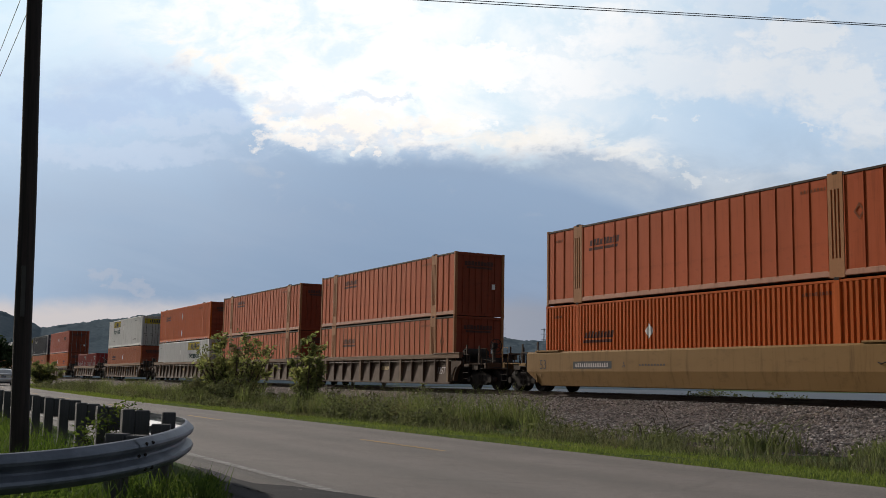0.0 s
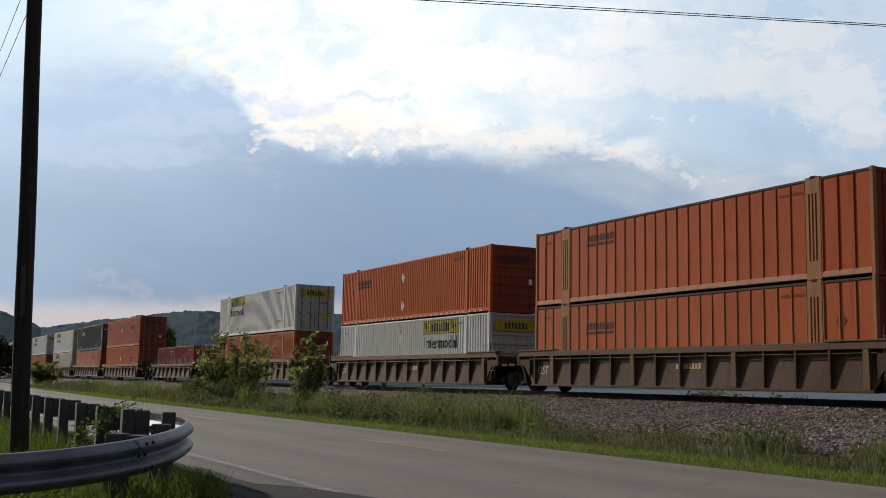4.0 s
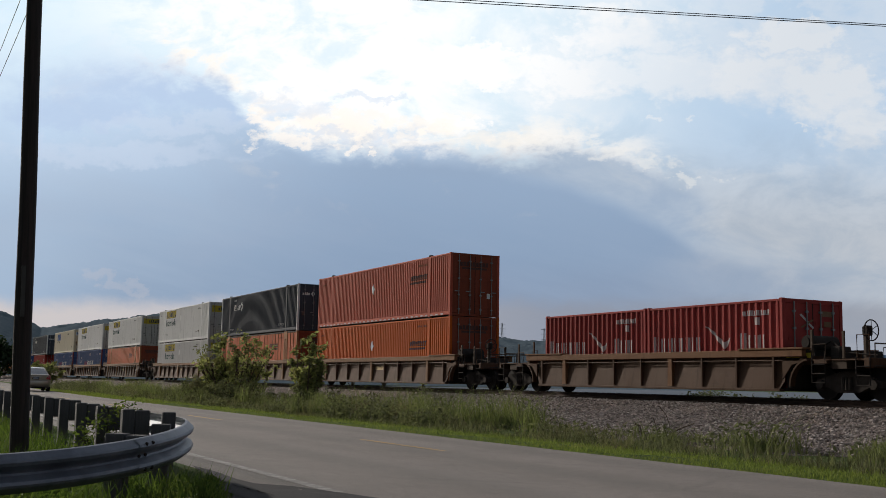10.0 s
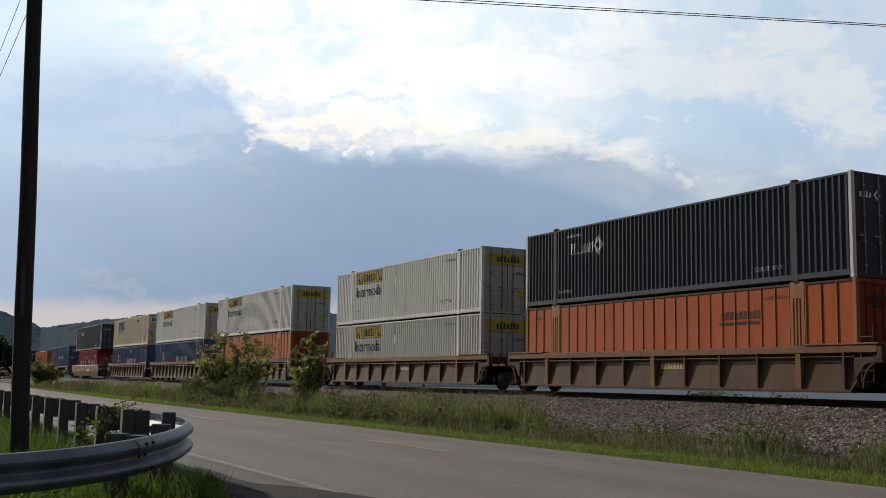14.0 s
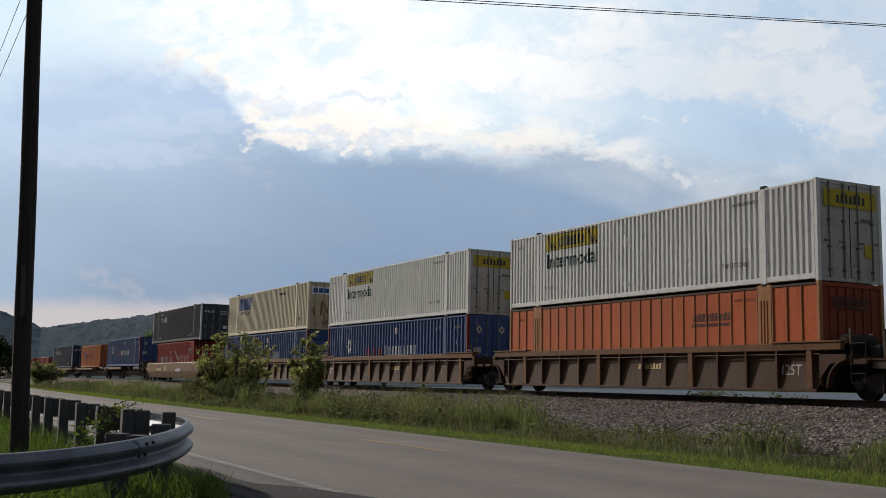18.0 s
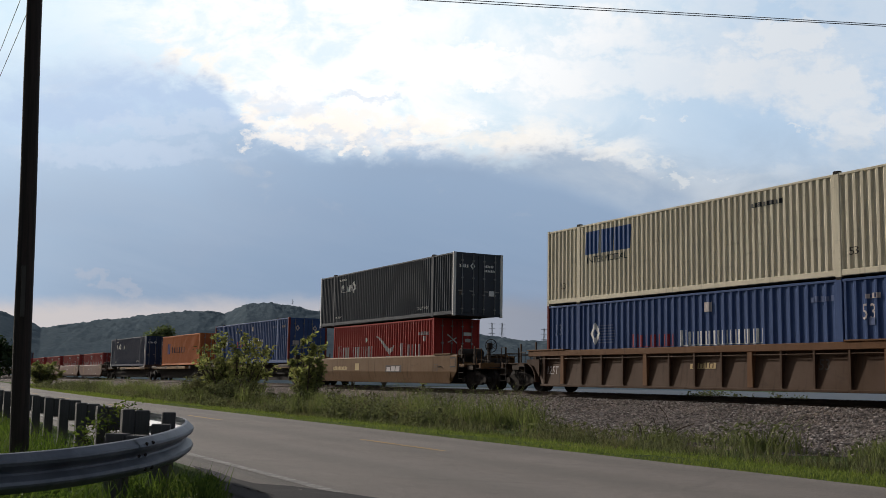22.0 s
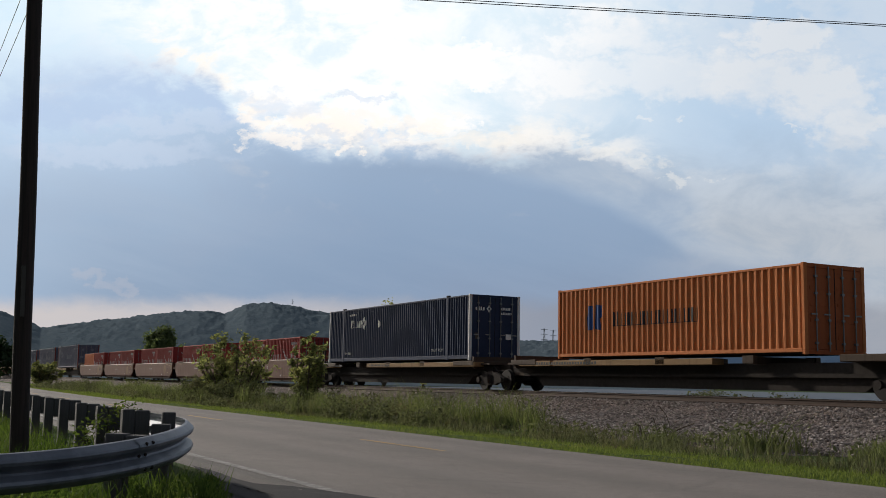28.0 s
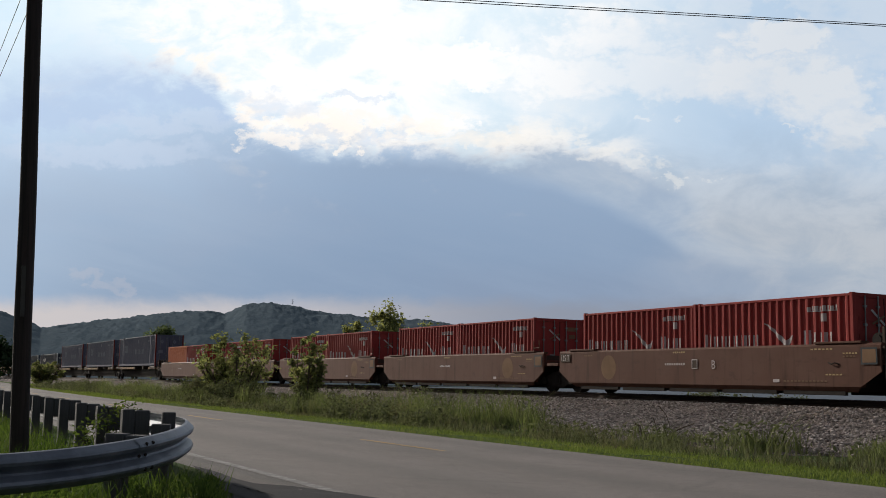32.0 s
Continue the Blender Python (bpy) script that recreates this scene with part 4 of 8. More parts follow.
        if key not in MESHES:
            bm = bmesh.new()
            lo, hi = -w / 2 + 0.13, w / 2 - 0.13
            if style == "folded":
                fold = [(0.15, 0.07)]
                for z in np.linspace(0.35, h - 0.6, 6):
                    fold += [(z, 0.07), (z + 0.05, 0.03), (z + 0.17, 0.03), (z + 0.22, 0.07)]
                fold.append((h - 0.13, 0.07))
                rows = [(bm.verts.new((fx - d, lo, z)), bm.verts.new((fx - d, hi, z))) for z, d in fold]
            else:
                fold = [(lo, 0.07)]
                for yy in np.linspace(lo, hi, 8)[1:-1]:
                    fold += [(yy - 0.035, 0.07), (yy - 0.034, 0.035), (yy + 0.034, 0.035), (yy + 0.035, 0.07)]
                fold.append((hi, 0.07))
                rows = [(bm.verts.new((fx - d, yy, 0.15)), bm.verts.new((fx - d, yy, h - 0.13))) for yy, d in fold]
            for p, q in zip(rows, rows[1:]):
                bm.faces.new((p[0], q[0], q[1], p[1]))
            a0, a1 = (bm.verts.new((fx - 0.11, v.co.y, v.co.z)) for v in rows[0])
            b0, b1 = (bm.verts.new((fx - 0.11, v.co.y, v.co.z)) for v in rows[-1])
            bm.faces.new((a0, a1, b1, b0))
            bm.faces.new((rows[0][0], rows[0][1], a1, a0))
            bm.faces.new((rows[-1][0], rows[-1][1], b1, b0))
            MESHES[key] = mesh_of("end_wall", bm, door)
        if doors:
            part("end_wall", MESHES[key], None, ob, at=pose(0, 0, 0, 0, 0, 180))
            key = ("door", door.name, gasket) + cp
            if key not in MESHES:
                half = w / 2 - 0.135
                bm = soft_box(fx - 0.075, fx - 0.02, 0.008, half, 0.155, h - 0.135, 0.008)
                for z in np.linspace(0.45, h - 0.75, 4):
                    box(bm, fx - 0.03, fx - 0.004, 0.09, half - 0.09, z, z + 0.1)
                MESHES[key] = mesh_of("door", bm, door)
                bm = bmesh.new()
                tube(bm, [(fx + 0.022, 0, 0.1), (fx + 0.022, 0, h - 0.08)], 0.02, 6)
                for z in (0.3, 0.95, 1.7, h - 0.4):
                    box(bm, fx - 0.02, fx + 0.045, -0.05, 0.05, z, z + 0.06)
                box(bm, fx + 0.02, fx + 0.05, -0.02, 0.22, 1.12, 1.16)
                MESHES[("lock", door.name, gasket) + cp] = mesh_of("locking_bar", bm, DULL_LOCK if gasket else STEEL_BAR)
                MESHES[("seal", door.name, gasket) + cp] = mesh_of("door_seal", boxes((fx - 0.07, fx - 0.012, -0.012, 0.012, 0.15, h - 0.13)), DARK_END)
            for turn in (False, True):
                me = MESHES[key]
                d = part("door", me, None, ob)
                for yy in (0.28, w / 2 - 0.435):
                    part("locking_bar", MESHES[("lock", door.name, gasket) + cp], None, d, at=pose(0, yy, 0))
                if turn:
                    d.scale = (1, -1, 1)
            part("door_seal", MESHES[("seal", door.name, gasket) + cp], None, ob)
        else:
            part("end_wall", MESHES[key], None, ob, at=pose(0, 0, 0, 0, 0, 180))
            part("end_wall", MESHES[key], None, ob)
        self.layers = 0

    def mark(self, name, shape, mat, x, z, label=""):
        """Lettering or a sign on the wall towards the road."""
        self.layers += 1
        bm = lay_on_wall(shape, x, z, self.breaks, self.face, 0.003 + 0.0012 * self.layers)
        me = bpy.data.meshes.new(name)
        bm.to_mesh(me)
        bm.free()
        me.materials.append(mat)
        part(name, me, None, self.ob, label)

    def end_mark(self, name, shape, mat, y, z, label=""):
        """Lettering or a sign on the end that leads."""
        self.layers += 1
        for v in shape.verts:
            v.co = Vector((self.l / 2 + 0.0012 * self.layers - 0.004, y + v.co.x, z + v.co.z))
        for f in shape.faces:
            f.normal_update()
            if f.normal.x < 0:
                f.normal_flip()
        me = bpy.data.meshes.new(name)
        shape.to_mesh(me)
        shape.free()
        me.materials.append(mat)
        part(name, me, None, self.ob, label)


def panel(w, h):
    return bars([(0, w, 1.0)], h)


def small_print(b, mat):
    """Unreadable numbers near the posts and top corners."""
    h = b.h
    b.mark("number_bar", even_bars(9, 1.1, 0.1), mat, b.l / 2 - 3.3, h - 0.42)
    b.mark("number_bar", even_bars(5, 0.5, 0.1), mat, -b.l / 2 + 0.6, h - 0.5)


def white_box(label, paint=WHITE, doors=True, flip=False):
    """White box with a yellow sign and dark lettering."""
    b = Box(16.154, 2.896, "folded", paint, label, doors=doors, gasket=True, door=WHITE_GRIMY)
    x = 1.95 if flip else -5.45
    b.mark("yellow_sign", panel(3.35, 0.62), YELLOW, x, 2.12, "yellow name panel")
    b.mark("sign_bar", even_bars(7, 1.8, 0.4, 0.66), INK, x + 0.8, 2.23, "dark bars of a name")
    for xa, lean in ((0.22, -0.45), (2.85, -0.45)):
        for dx, w, k in ((0.0, 0.13, 1.0), (0.24, 0.07, 0.6)):
            b.mark("sign_stripe", bars([(xa + dx, w, k)], 0.5, 0.0, lean), INK, x + 0.1, 2.18, "dark slanting stripe")
    for za in (2.12, 2.715):
        b.mark("sign_border", panel(3.35, 0.025), INK, x, za)
    b.mark("lettering", words("Intermodal", 0.56, 3.25, 0.012), INK_GREEN, x + 0.08, 1.44, "dark green word")
    small_print(b, MARK_FAINT)
    b.mark("lettering", words("TOP LIFT ONLY", 0.15, 1.15), MARK_GREY, -5.7 if flip else 4.3, 0.62)
    b.mark("lettering", words("TOP LIFT ONLY", 0.13, 0.9), MARK_FAINT, -5.6, 0.62)
    for za in (2.0, 0.5):
        b.mark("placard_holder", diamond(0.24), MARK_WHITE, -0.5, za, "white diamond placard")
    b.mark("placard_strap", panel(0.03, 0.4), MARK_GREY, -0.51, 2.24)
    b.end_mark("yellow_sign", panel(2.1, 0.5), YELLOW, -1.05, 2.12, "yellow name panel")
    b.end_mark("sign_bar", even_bars(7, 1.2, 0.26), INK, -0.55, 2.24)
    if doors:
        b.end_mark("notice", panel(0.32, 0.36), YELLOW, 0.55, 0.75)
        b.end_mark("number_bar", even_bars(6, 0.5, 0.1), MARK_GREY, 0.4, 1.75)
    return b


def orange_box(label, style, paint, doors=False, post=None, pitch=0.2, bays=21, bar_x=-4.6, bar_z=None, placards=(), end_bars=True, logo_x=None):
    b = Box(16.154, 2.896, style, paint, label, post=post, rail=PALE_RAIL if style == "posts" else None, doors=doors, door=ORANGE_SHADED_END, pitch=pitch, fold=FINE, bays=bays)
    bar_z = bar_z or 2.05
    b.mark("name_bar", even_bars(9, 1.75, 0.24, 0.8, 0.25), MARK_DARK, bar_x, bar_z, "faded dark name")
    b.mark("name_bar", bars([(0, 1.7, 1.0)], 0.1, 0, 0.25), MARK_DARK, bar_x - 0.05, bar_z - 0.17)
    for x, z in placards:
        b.mark("placard_holder", diamond(0.26), MARK_WHITE, x, z, "white diamond placard")
    if style == "folded":
        keep, b.breaks, b.face = (b.breaks, b.face), None, -b.w / 2 + 0.006
        b.mark("reflector_strip", even_bars(30, 15.4, 0.075, 0.45), MARK_PALE, -7.7, 0.07, "dashed pale reflector strip")
        b.breaks, b.face = keep
    if logo_x is not None:
        b.mark("faded_mark", diamond(0.24, 0.6), MARK_FADED, logo_x, 1.75)
    small_print(b, MARK_FADED)
    if end_bars:
        b.end_mark("name_bar", even_bars(9, 1.5, 0.2, 0.8), MARK_DARK, -0.8, 2.3)
        b.end_mark("name_bar", panel(1.3, 0.09), MARK_DARK, -0.7, 2.16)
        b.end_mark("notice", panel(0.17, 0.24), MARK_WHITE, 0.62, 1.25 if not doors else 0.85)
    return b


def black_box(label, paint=BLACK, placard=False):
    b = Box(16.154, 2.896, "folded", paint, label, doors=True, gasket=False, post=WHITE, fold=WAVE)
    b.mark("name_bar", stroke_bars(4, 1.5, 0.36, 0.12), MARK_WHITE, -5.0, 1.85, "white strokes of a name")
    b.mark("emblem", diamond(0.36, 0.45), MARK_WHITE, -3.3, 2.06, "white open diamond")
    b.mark("number_bar", even_bars(7, 0.9, 0.1), MARK_WHITE, -5.2, 2.5)
    b.mark("lettering", words("TOP LIFT ONLY", 0.14, 1.15), MARK_WHITE, 4.4, 0.42)
    b.mark("lettering", words("TOP LIFT ONLY", 0.12, 0.9), MARK_WHITE, -5.8, 0.42)
    if placard:
        b.mark("placard_holder", diamond(0.2), MARK_WHITE, -1.4, 1.95, "white diamond placard")
    b.end_mark("name_bar", even_bars(4, 0.5, 0.16), MARK_WHITE, -1.0, 2.2)
    b.end_mark("emblem", diamond(0.16, 0.4), MARK_WHITE, -0.32, 2.28)
    b.end_mark("number_bar", even_bars(6, 0.5, 0.11), MARK_WHITE, 0.3, 2.25)
    b.end_mark("number_bar", even_bars(7, 0.6, 0.1), MARK_WHITE, 0.3, 2.05)
    b.end_mark("notice", panel(0.28, 0.24), MARK_WHITE, 0.55, 0.95)
    b.end_mark("notice", panel(0.16, 0.26), MARK_GREY, -1.0, 0.95)
    return b


def blue_box(label, paint=BLUE, doors=True, high=False):
    b = Box(16.154, 2.896, "folded", paint, label, post=POST_RED, rail=paint, doors=doors, pitch=0.33, fold=SPARSE)
    z = 1.22 if not high else 1.2
    # far boxes: marks are greyed too, to match the haze in their paint
    worn = paint is BLUE_PALE
    pale, bright, faint = (MARK_GHOST, MARK_GHOST, MARK_GHOST) if worn else (MARK_PALE, MARK_WHITE, MARK_BLUISH)
    b.mark("name_bar", stroke_bars(10, 3.7, 0.44), bright, -0.4, z, "white strokes of a name")
    if not worn:
        b.mark("name_bar", stroke_bars(5, 2.3, 0.4), MARK_RED, -2.9, z, "faded red strokes of a name")
    for i in range(7):
        b.mark("emblem_line", panel(1.15 - 0.08 * abs(i - 3), 0.045), faint, -5.0 + 0.04 * abs(i - 3), 1.4 + 0.1 * i, "thin pale line of an emblem")
    b.mark("emblem", diamond(0.4, 0.4), bright, -5.0, 1.75, "white open diamond")
    b.mark("lettering", words("53", 0.42, 0.42), faint, -7.55, 1.75)
    if not doors:
        b.mark("lettering", words("53", 0.42, 0.42), pale, 6.75, 1.75)
    b.mark("number_bar", even_bars(5, 0.9, 0.16), faint, 5.0, 2.3)
    b.mark("number_bar", even_bars(3, 0.5, 0.14), pale, 6.9, 2.3)
    b.mark("notice", panel(0.22, 0.2), faint, 6.95, 1.6)
    b.mark("notice", panel(0.34, 0.3), pale, 0.7, 2.25)
    if doors:
        for y in (-0.7, 0.45):
            b.end_mark("emblem", diamond(0.2, 0.4), pale, y, 2.25)
        b.end_mark("notice", panel(0.4, 0.26), pale, -1.0, 1.2)
    else:
        b.end_mark("lettering", words("53", 0.48, 0.46, 0.012), MARK_WHITE, -0.2, 1.7)
        b.end_mark("notice", panel(0.5, 0.24), pale, -0.2, 1.35)
    return b


def cream_box(label):
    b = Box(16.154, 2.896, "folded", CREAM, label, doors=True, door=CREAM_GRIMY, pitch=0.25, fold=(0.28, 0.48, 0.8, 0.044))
    for dx, w in ((0.0, 0.8), (0.9, 0.72), (1.72, 0.88)):
        b.mark("emblem", bars([(dx, w, 1)], 0.84, 0.0, 0.06), MARK_BLUE, -5.6, 1.75, "thick blue name block")
    b.mark("lettering", words("INTERMODAL", 0.24, 2.35), INK, -5.5, 1.42)
    b.mark("lettering", words("53", 0.22, 0.3), MARK_GREY, 6.4, 0.6)
    b.mark("lettering", words("53", 0.22, 0.3), MARK_GREY, -7.2, 0.6)
    b.mark("number_bar", even_bars(8, 1.3, 0.14), INK, 2.8, 2.35)
    b.end_mark("notice", panel(1.16, 0.46), MARK_WHITE, -1.06, 2.14)
    for dx in (0.0, 0.36, 0.72):
        b.end_mark("emblem", panel(0.29, 0.28), MARK_BLUE, -0.99 + dx, 2.23)
    rust = plain("rust_stain", (0.2, 0.115, 0.062), 0.9, 0, 0.6, 7.0)
    rng = random.Random(5)
    for _ in range(16):
        y, z, wide, tall = rng.uniform(-0.95, 0.85), rng.uniform(0.18, 1.25), rng.uniform(0.08, 0.3), rng.uniform(0.3, 0.8)
        bm = bmesh.new()
        ring = [2 * math.pi * k / 14 for k in range(14)]
        flat(bm, [(wide * 0.5 * math.cos(a) * rng.uniform(0.55, 1.1), tall * 0.5 * math.sin(a) * rng.uniform(0.6, 1.1)) for a in ring], 0.0, tall * 0.5)
        b.end_mark("rust_stain", bm, rust, y, z)
    return b


def red_box(length, label):
    """Red box with a broad pale name along it and a slanting emblem."""
    b = Box(length, 2.591 if length < 10 else 2.896, "folded", RED if length > 10 else MAROON, label, doors=True, pitch=0.28, fold=WAVE)
    s = length / 12.19
    up, tall = 1.0, 0.68
    name_z = 1.02
    if length < 10:      # the name sits low on the short boxes
        name_z, up, tall = 1.0, 0.72, 0.55
    w = length * 0.86
    x0 = -w / 2 - 0.2 * s
    b.mark("name_bar", stroke_bars(7, w * 0.45, tall), MARK_PALE, x0, name_z, "tall white strokes of a name")
    b.mark("name_bar", stroke_bars(3, w * 0.22, tall), MARK_PALE, x0 + w * 0.76, name_z)
    if length > 10:
        b.mark("emblem", bmesh_disc(0.13), MARK_WHITE, x0 + w * 0.36, name_z + 1.02)
    bm = bmesh.new()
    k = w * 0.2
    crest = [(0, 1.22), (0.2, 1.12), (0.4, 0.92), (0.6, 0.68), (0.8, 0.5)]
    lower = [(0, 1.18), (0.2, 1.0), (0.4, 0.74), (0.6, 0.44), (0.8, 0.2)]
    for i in range(4):          # a bent wing, a tail and a foot
        flat(bm, [(k * q[0], q[1] * up) for q in (lower[i], lower[i + 1], crest[i + 1], crest[i])])
    flat(bm, [(k * 0.8, 0.2 * up), (k * 1.02, 0.52 * up), (k * 1.05, 0.7 * up), (k * 0.8, 0.5 * up)])
    bmesh.ops.remove_doubles(bm, verts=bm.verts[:], dist=0.002)
    foot = bmesh.new()
    flat(foot, [(k * 0.45, -0.05), (k * 0.85, -0.05), (k * 0.8, 0.16 * up), (k * 0.6, 0.14 * up)])
    b.mark("emblem", foot, MARK_PALE, x0 + w * 0.48, name_z)
    b.mark("emblem", bm, MARK_PALE, x0 + w * 0.48, name_z, "white slanting emblem")
    b.mark("number_bar", even_bars(8, 1.1, 0.16, 0.7), MARK_PALE, length / 2 - 1.6, 2.12)
    b.mark("notice", panel(0.2, 0.22), MARK_PALE, length / 2 - 1.15, 1.84)
    for q in ([(0, 0.42), (0.06, 0.46), (0.56, 0.07), (0.52, 0.02)], [(0.04, 0.08), (0.08, 0.04), (0.54, 0.27), (0.5, 0.31)]):
        bm = bmesh.new()
        flat(bm, q)
        b.end_mark("emblem", bm, MARK_PALE if up == 1 or q[0][1] > 0.2 else MARK_DULL, -0.55, 1.7)
    b.end_mark("notice", panel(0.42, 0.16), MARK_WHITE if up == 1 else MARK_DULL, 0.35, 2.1)
    b.end_mark("notice", panel(0.3, 0.16), MARK_PALE if up == 1 else MARK_DULL, 0.42, 1.8)
    return b


def amber_box(label):
    b = Box(12.19, 2.591, "folded", AMBER, label, doors=True, door=ORANGE_BROWN, pitch=0.28, fold=WAVE)
    for q in ([(0.05, 0.0), (0.45, 0.05), (0.42, 0.9), (0.16, 0.9), (0.0, 0.45)], [(0.52, 0.05), (0.86, 0.0), (0.8, 0.42), (0.98, 0.5), (0.92, 0.88), (0.54, 0.92)]):
        bm = bmesh.new()
        flat(bm, q)
        b.mark("emblem", bm, MARK_BLUE, -4.3, 1.0, "blue emblem")
    b.mark("name_bar", stroke_bars(11, 4.5, 0.46), INK, -2.7, 1.1, "dark strokes of a name")
    return b


# what stands on the train: maker, middle along the train at the start, height of its floor over the rail
LOADS = []
LOW, HIGH = 0.365, 0.365 + 2.896


def load(b, mid, floor):
    LOADS.append((b.ob, mid, floor))
    return b


def again(b, mid, floor):
    ob = copy_thing(b.ob, Matrix())
    LOADS.append((ob, mid, floor))
    return ob


def loads():
    r = 16.154 / 2
    top = "upper container, "
    low = "lower container, "
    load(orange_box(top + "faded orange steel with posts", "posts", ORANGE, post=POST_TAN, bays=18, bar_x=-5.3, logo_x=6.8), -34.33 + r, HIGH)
    load(orange_box(low + "deep orange ribbed steel with white placard", "folded", ORANGE_DEEP, bar_x=-5.6, bar_z=1.6, placards=[(-1.9, 1.75)]), -34.36 + r, LOW)
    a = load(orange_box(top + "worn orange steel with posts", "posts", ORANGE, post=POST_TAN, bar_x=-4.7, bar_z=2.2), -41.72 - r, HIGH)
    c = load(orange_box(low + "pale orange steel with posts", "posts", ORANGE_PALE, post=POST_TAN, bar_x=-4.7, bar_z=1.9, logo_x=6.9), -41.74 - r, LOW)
    again(a, -61.4 - r, HIGH)
    again(c, -61.42 - r, LOW)
    load(orange_box(top + "deep orange ribbed steel with two placards", "folded", ORANGE_DEEP, bar_x=-6.0, placards=[(-0.4, 2.1), (-0.4, 0.7)]), -81.05 - r, HIGH)
    load(white_box(low + "white ribbed steel with yellow sign", WHITE, doors=False, flip=True), -81.08 - r, LOW)
    w = load(white_box(top + "white ribbed steel with yellow sign and barred doors"), -104.66 - r, HIGH)
    load(orange_box(low + "brown-orange ribbed steel with placard", "folded", ORANGE_BROWN, pitch=0.18, bar_x=-5.6, bar_z=1.8, placards=[(-0.2, 1.88)]), -104.66 - r, LOW)
    d = load(red_box(6.06, "short dark red ribbed container in a well car"), -128.15 - 3.03, 0.29)
    again(d, -134.3 - 3.03, 0.29)
    load(orange_box(top + "red-orange ribbed steel with barred doors", "folded", RED_ORANGE, doors=True, bar_x=4.0, bar_z=1.85, placards=[(-0.4, 1.75)]), -148.02 - r, HIGH)
    load(orange_box(low + "deep orange ribbed steel with barred doors", "folded", ORANGE_DEEP, doors=True, bar_x=4.0, bar_z=1.6, placards=[(-0.4, 1.7)]), -148.0 - r, LOW)
    k = load(black_box(top + "charcoal ribbed steel with white marks"), -167.65 - r, HIGH)
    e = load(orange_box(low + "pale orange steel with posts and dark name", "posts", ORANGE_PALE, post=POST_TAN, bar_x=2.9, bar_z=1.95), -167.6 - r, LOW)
    again(w, -187.32 - r, HIGH)
    load(white_box(low + "white ribbed steel with yellow sign and barred doors", GREY_WHITE), -187.3 - r, LOW)
    again(w, -210.85 - r, HIGH)
    again(e, -210.85 - r, LOW)
    again(w, -230.5 - r, HIGH)
    load(blue_box(low + "blue ribbed steel with white name and red posts"), -230.52 - r, LOW)
    load(cream_box(top + "cream ribbed steel with blue emblem and rusty doors"), -250.0 - r, HIGH)
    load(blue_box(low + "blue ribbed steel with plain leading end", doors=False), -250.0 - r, LOW)
    again(k, -273.72 - r, HIGH)
    load(red_box(12.19, "long red ribbed container under a charcoal one"), -275.67 - 6.095, 0.365)
    deck = 1.24
    load(blue_box("blue ribbed container riding alone on a spine car", high=True), -295.15 - r, deck)
    load(amber_box("amber ribbed container riding alone on a spine car"), -315.92 - 6.095, deck)
    load(black_box("navy ribbed container riding alone on a spine car", NAVY, True), -334.8 - r, deck)
    for i in range(5):
        m = -355.82 - 15.5 * i
        again(d, m - 3.03, 0.29)
        if i < 4:
            again(d, m - 6.15 - 3.03, 0.29)
    load(Box(6.06, 2.591, "folded", ORANGE_BROWN, "short orange ribbed container in a well car", doors=True), -430.05 + 3.03, 0.29)
    g = load(blue_box("ribbed container on a spine car, grey-blue with painted haze", BLUE_PALE, high=True), -434.72 - r, deck)
    for i in (1, 2):
        again(g, -434.72 - 19.2 * i - r, deck)
    for i in range(4):
        again(k, -493.4 - 19.6 * i - r, LOW)


loads()


# ---------------------------------------------------------------- rail cars
CARS = []
WHEELSETS = []


def wheelset_mesh():
    if "wheelset" not in MESHES:
        bm = bmesh.new()
        tube(bm, [(0, -1.05, 0), (0, 1.05, 0)], 0.085, 10)
        for s in (-1, 1):
            disc_y(bm, 0, 0, s * 0.68, s * 0.82, 0.42, 24)
            disc_y(bm, 0, 0, s * 0.65, s * 0.69, 0.45, 24)
            for k in range(3):
                a = 2 * math.pi * k / 3
                box(bm, 0.22 * math.cos(a) - 0.03, 0.22 * math.cos(a) + 0.03, *sorted((s * 0.82, s * 0.835)), 0.22 * math.sin(a) - 0.03, 0.22 * math.sin(a) + 0.03)
        MESHES["wheelset"] = mesh_of("wheelset", bm, TREAD)
        bm = bmesh.new()
        for s in (-1, 1):
            y0, y1 = sorted((s * 0.9, s * 1.06))
            prism(bm, [(-1.1, 0.5), (-0.75, 0.62), (-0.3, 0.74), (0.3, 0.74), (0.75, 0.62), (1.1, 0.5), (1.1, 0.34), (0.72, 0.36), (0.36, 0.2), (-0.36, 0.2), (-0.72, 0.36), (-1.1, 0.34)], y0, y1)
            for x in (-0.89, 0.89):
                disc_y(bm, x, 0.42, s * 1.05, s * 1.15, 0.13, 12)
            for x in (-0.12, 0, 0.12):
                tube(bm, [(x, s * 1.08, 0.28), (x, s * 1.08, 0.62)], 0.05, 6)
        box(bm, -0.2, 0.2, -1.05, 1.05, 0.5, 0.78)
        MESHES["side_frame"] = mesh_of("truck_frame", bm, UNDER)


def truck(parent, x):
    """A two-axle truck under a car."""
    wheelset_mesh()
    t = part("truck", MESHES["side_frame"], None, parent, "grimy cast-steel truck", at=pose(x, 0, 0))
    for dx in (-0.89, 0.89):
        w = part("wheelset", MESHES["wheelset"], None, t, at=pose(dx, 0, 0.42))
        WHEELSETS.append((w, dx, 0.42))


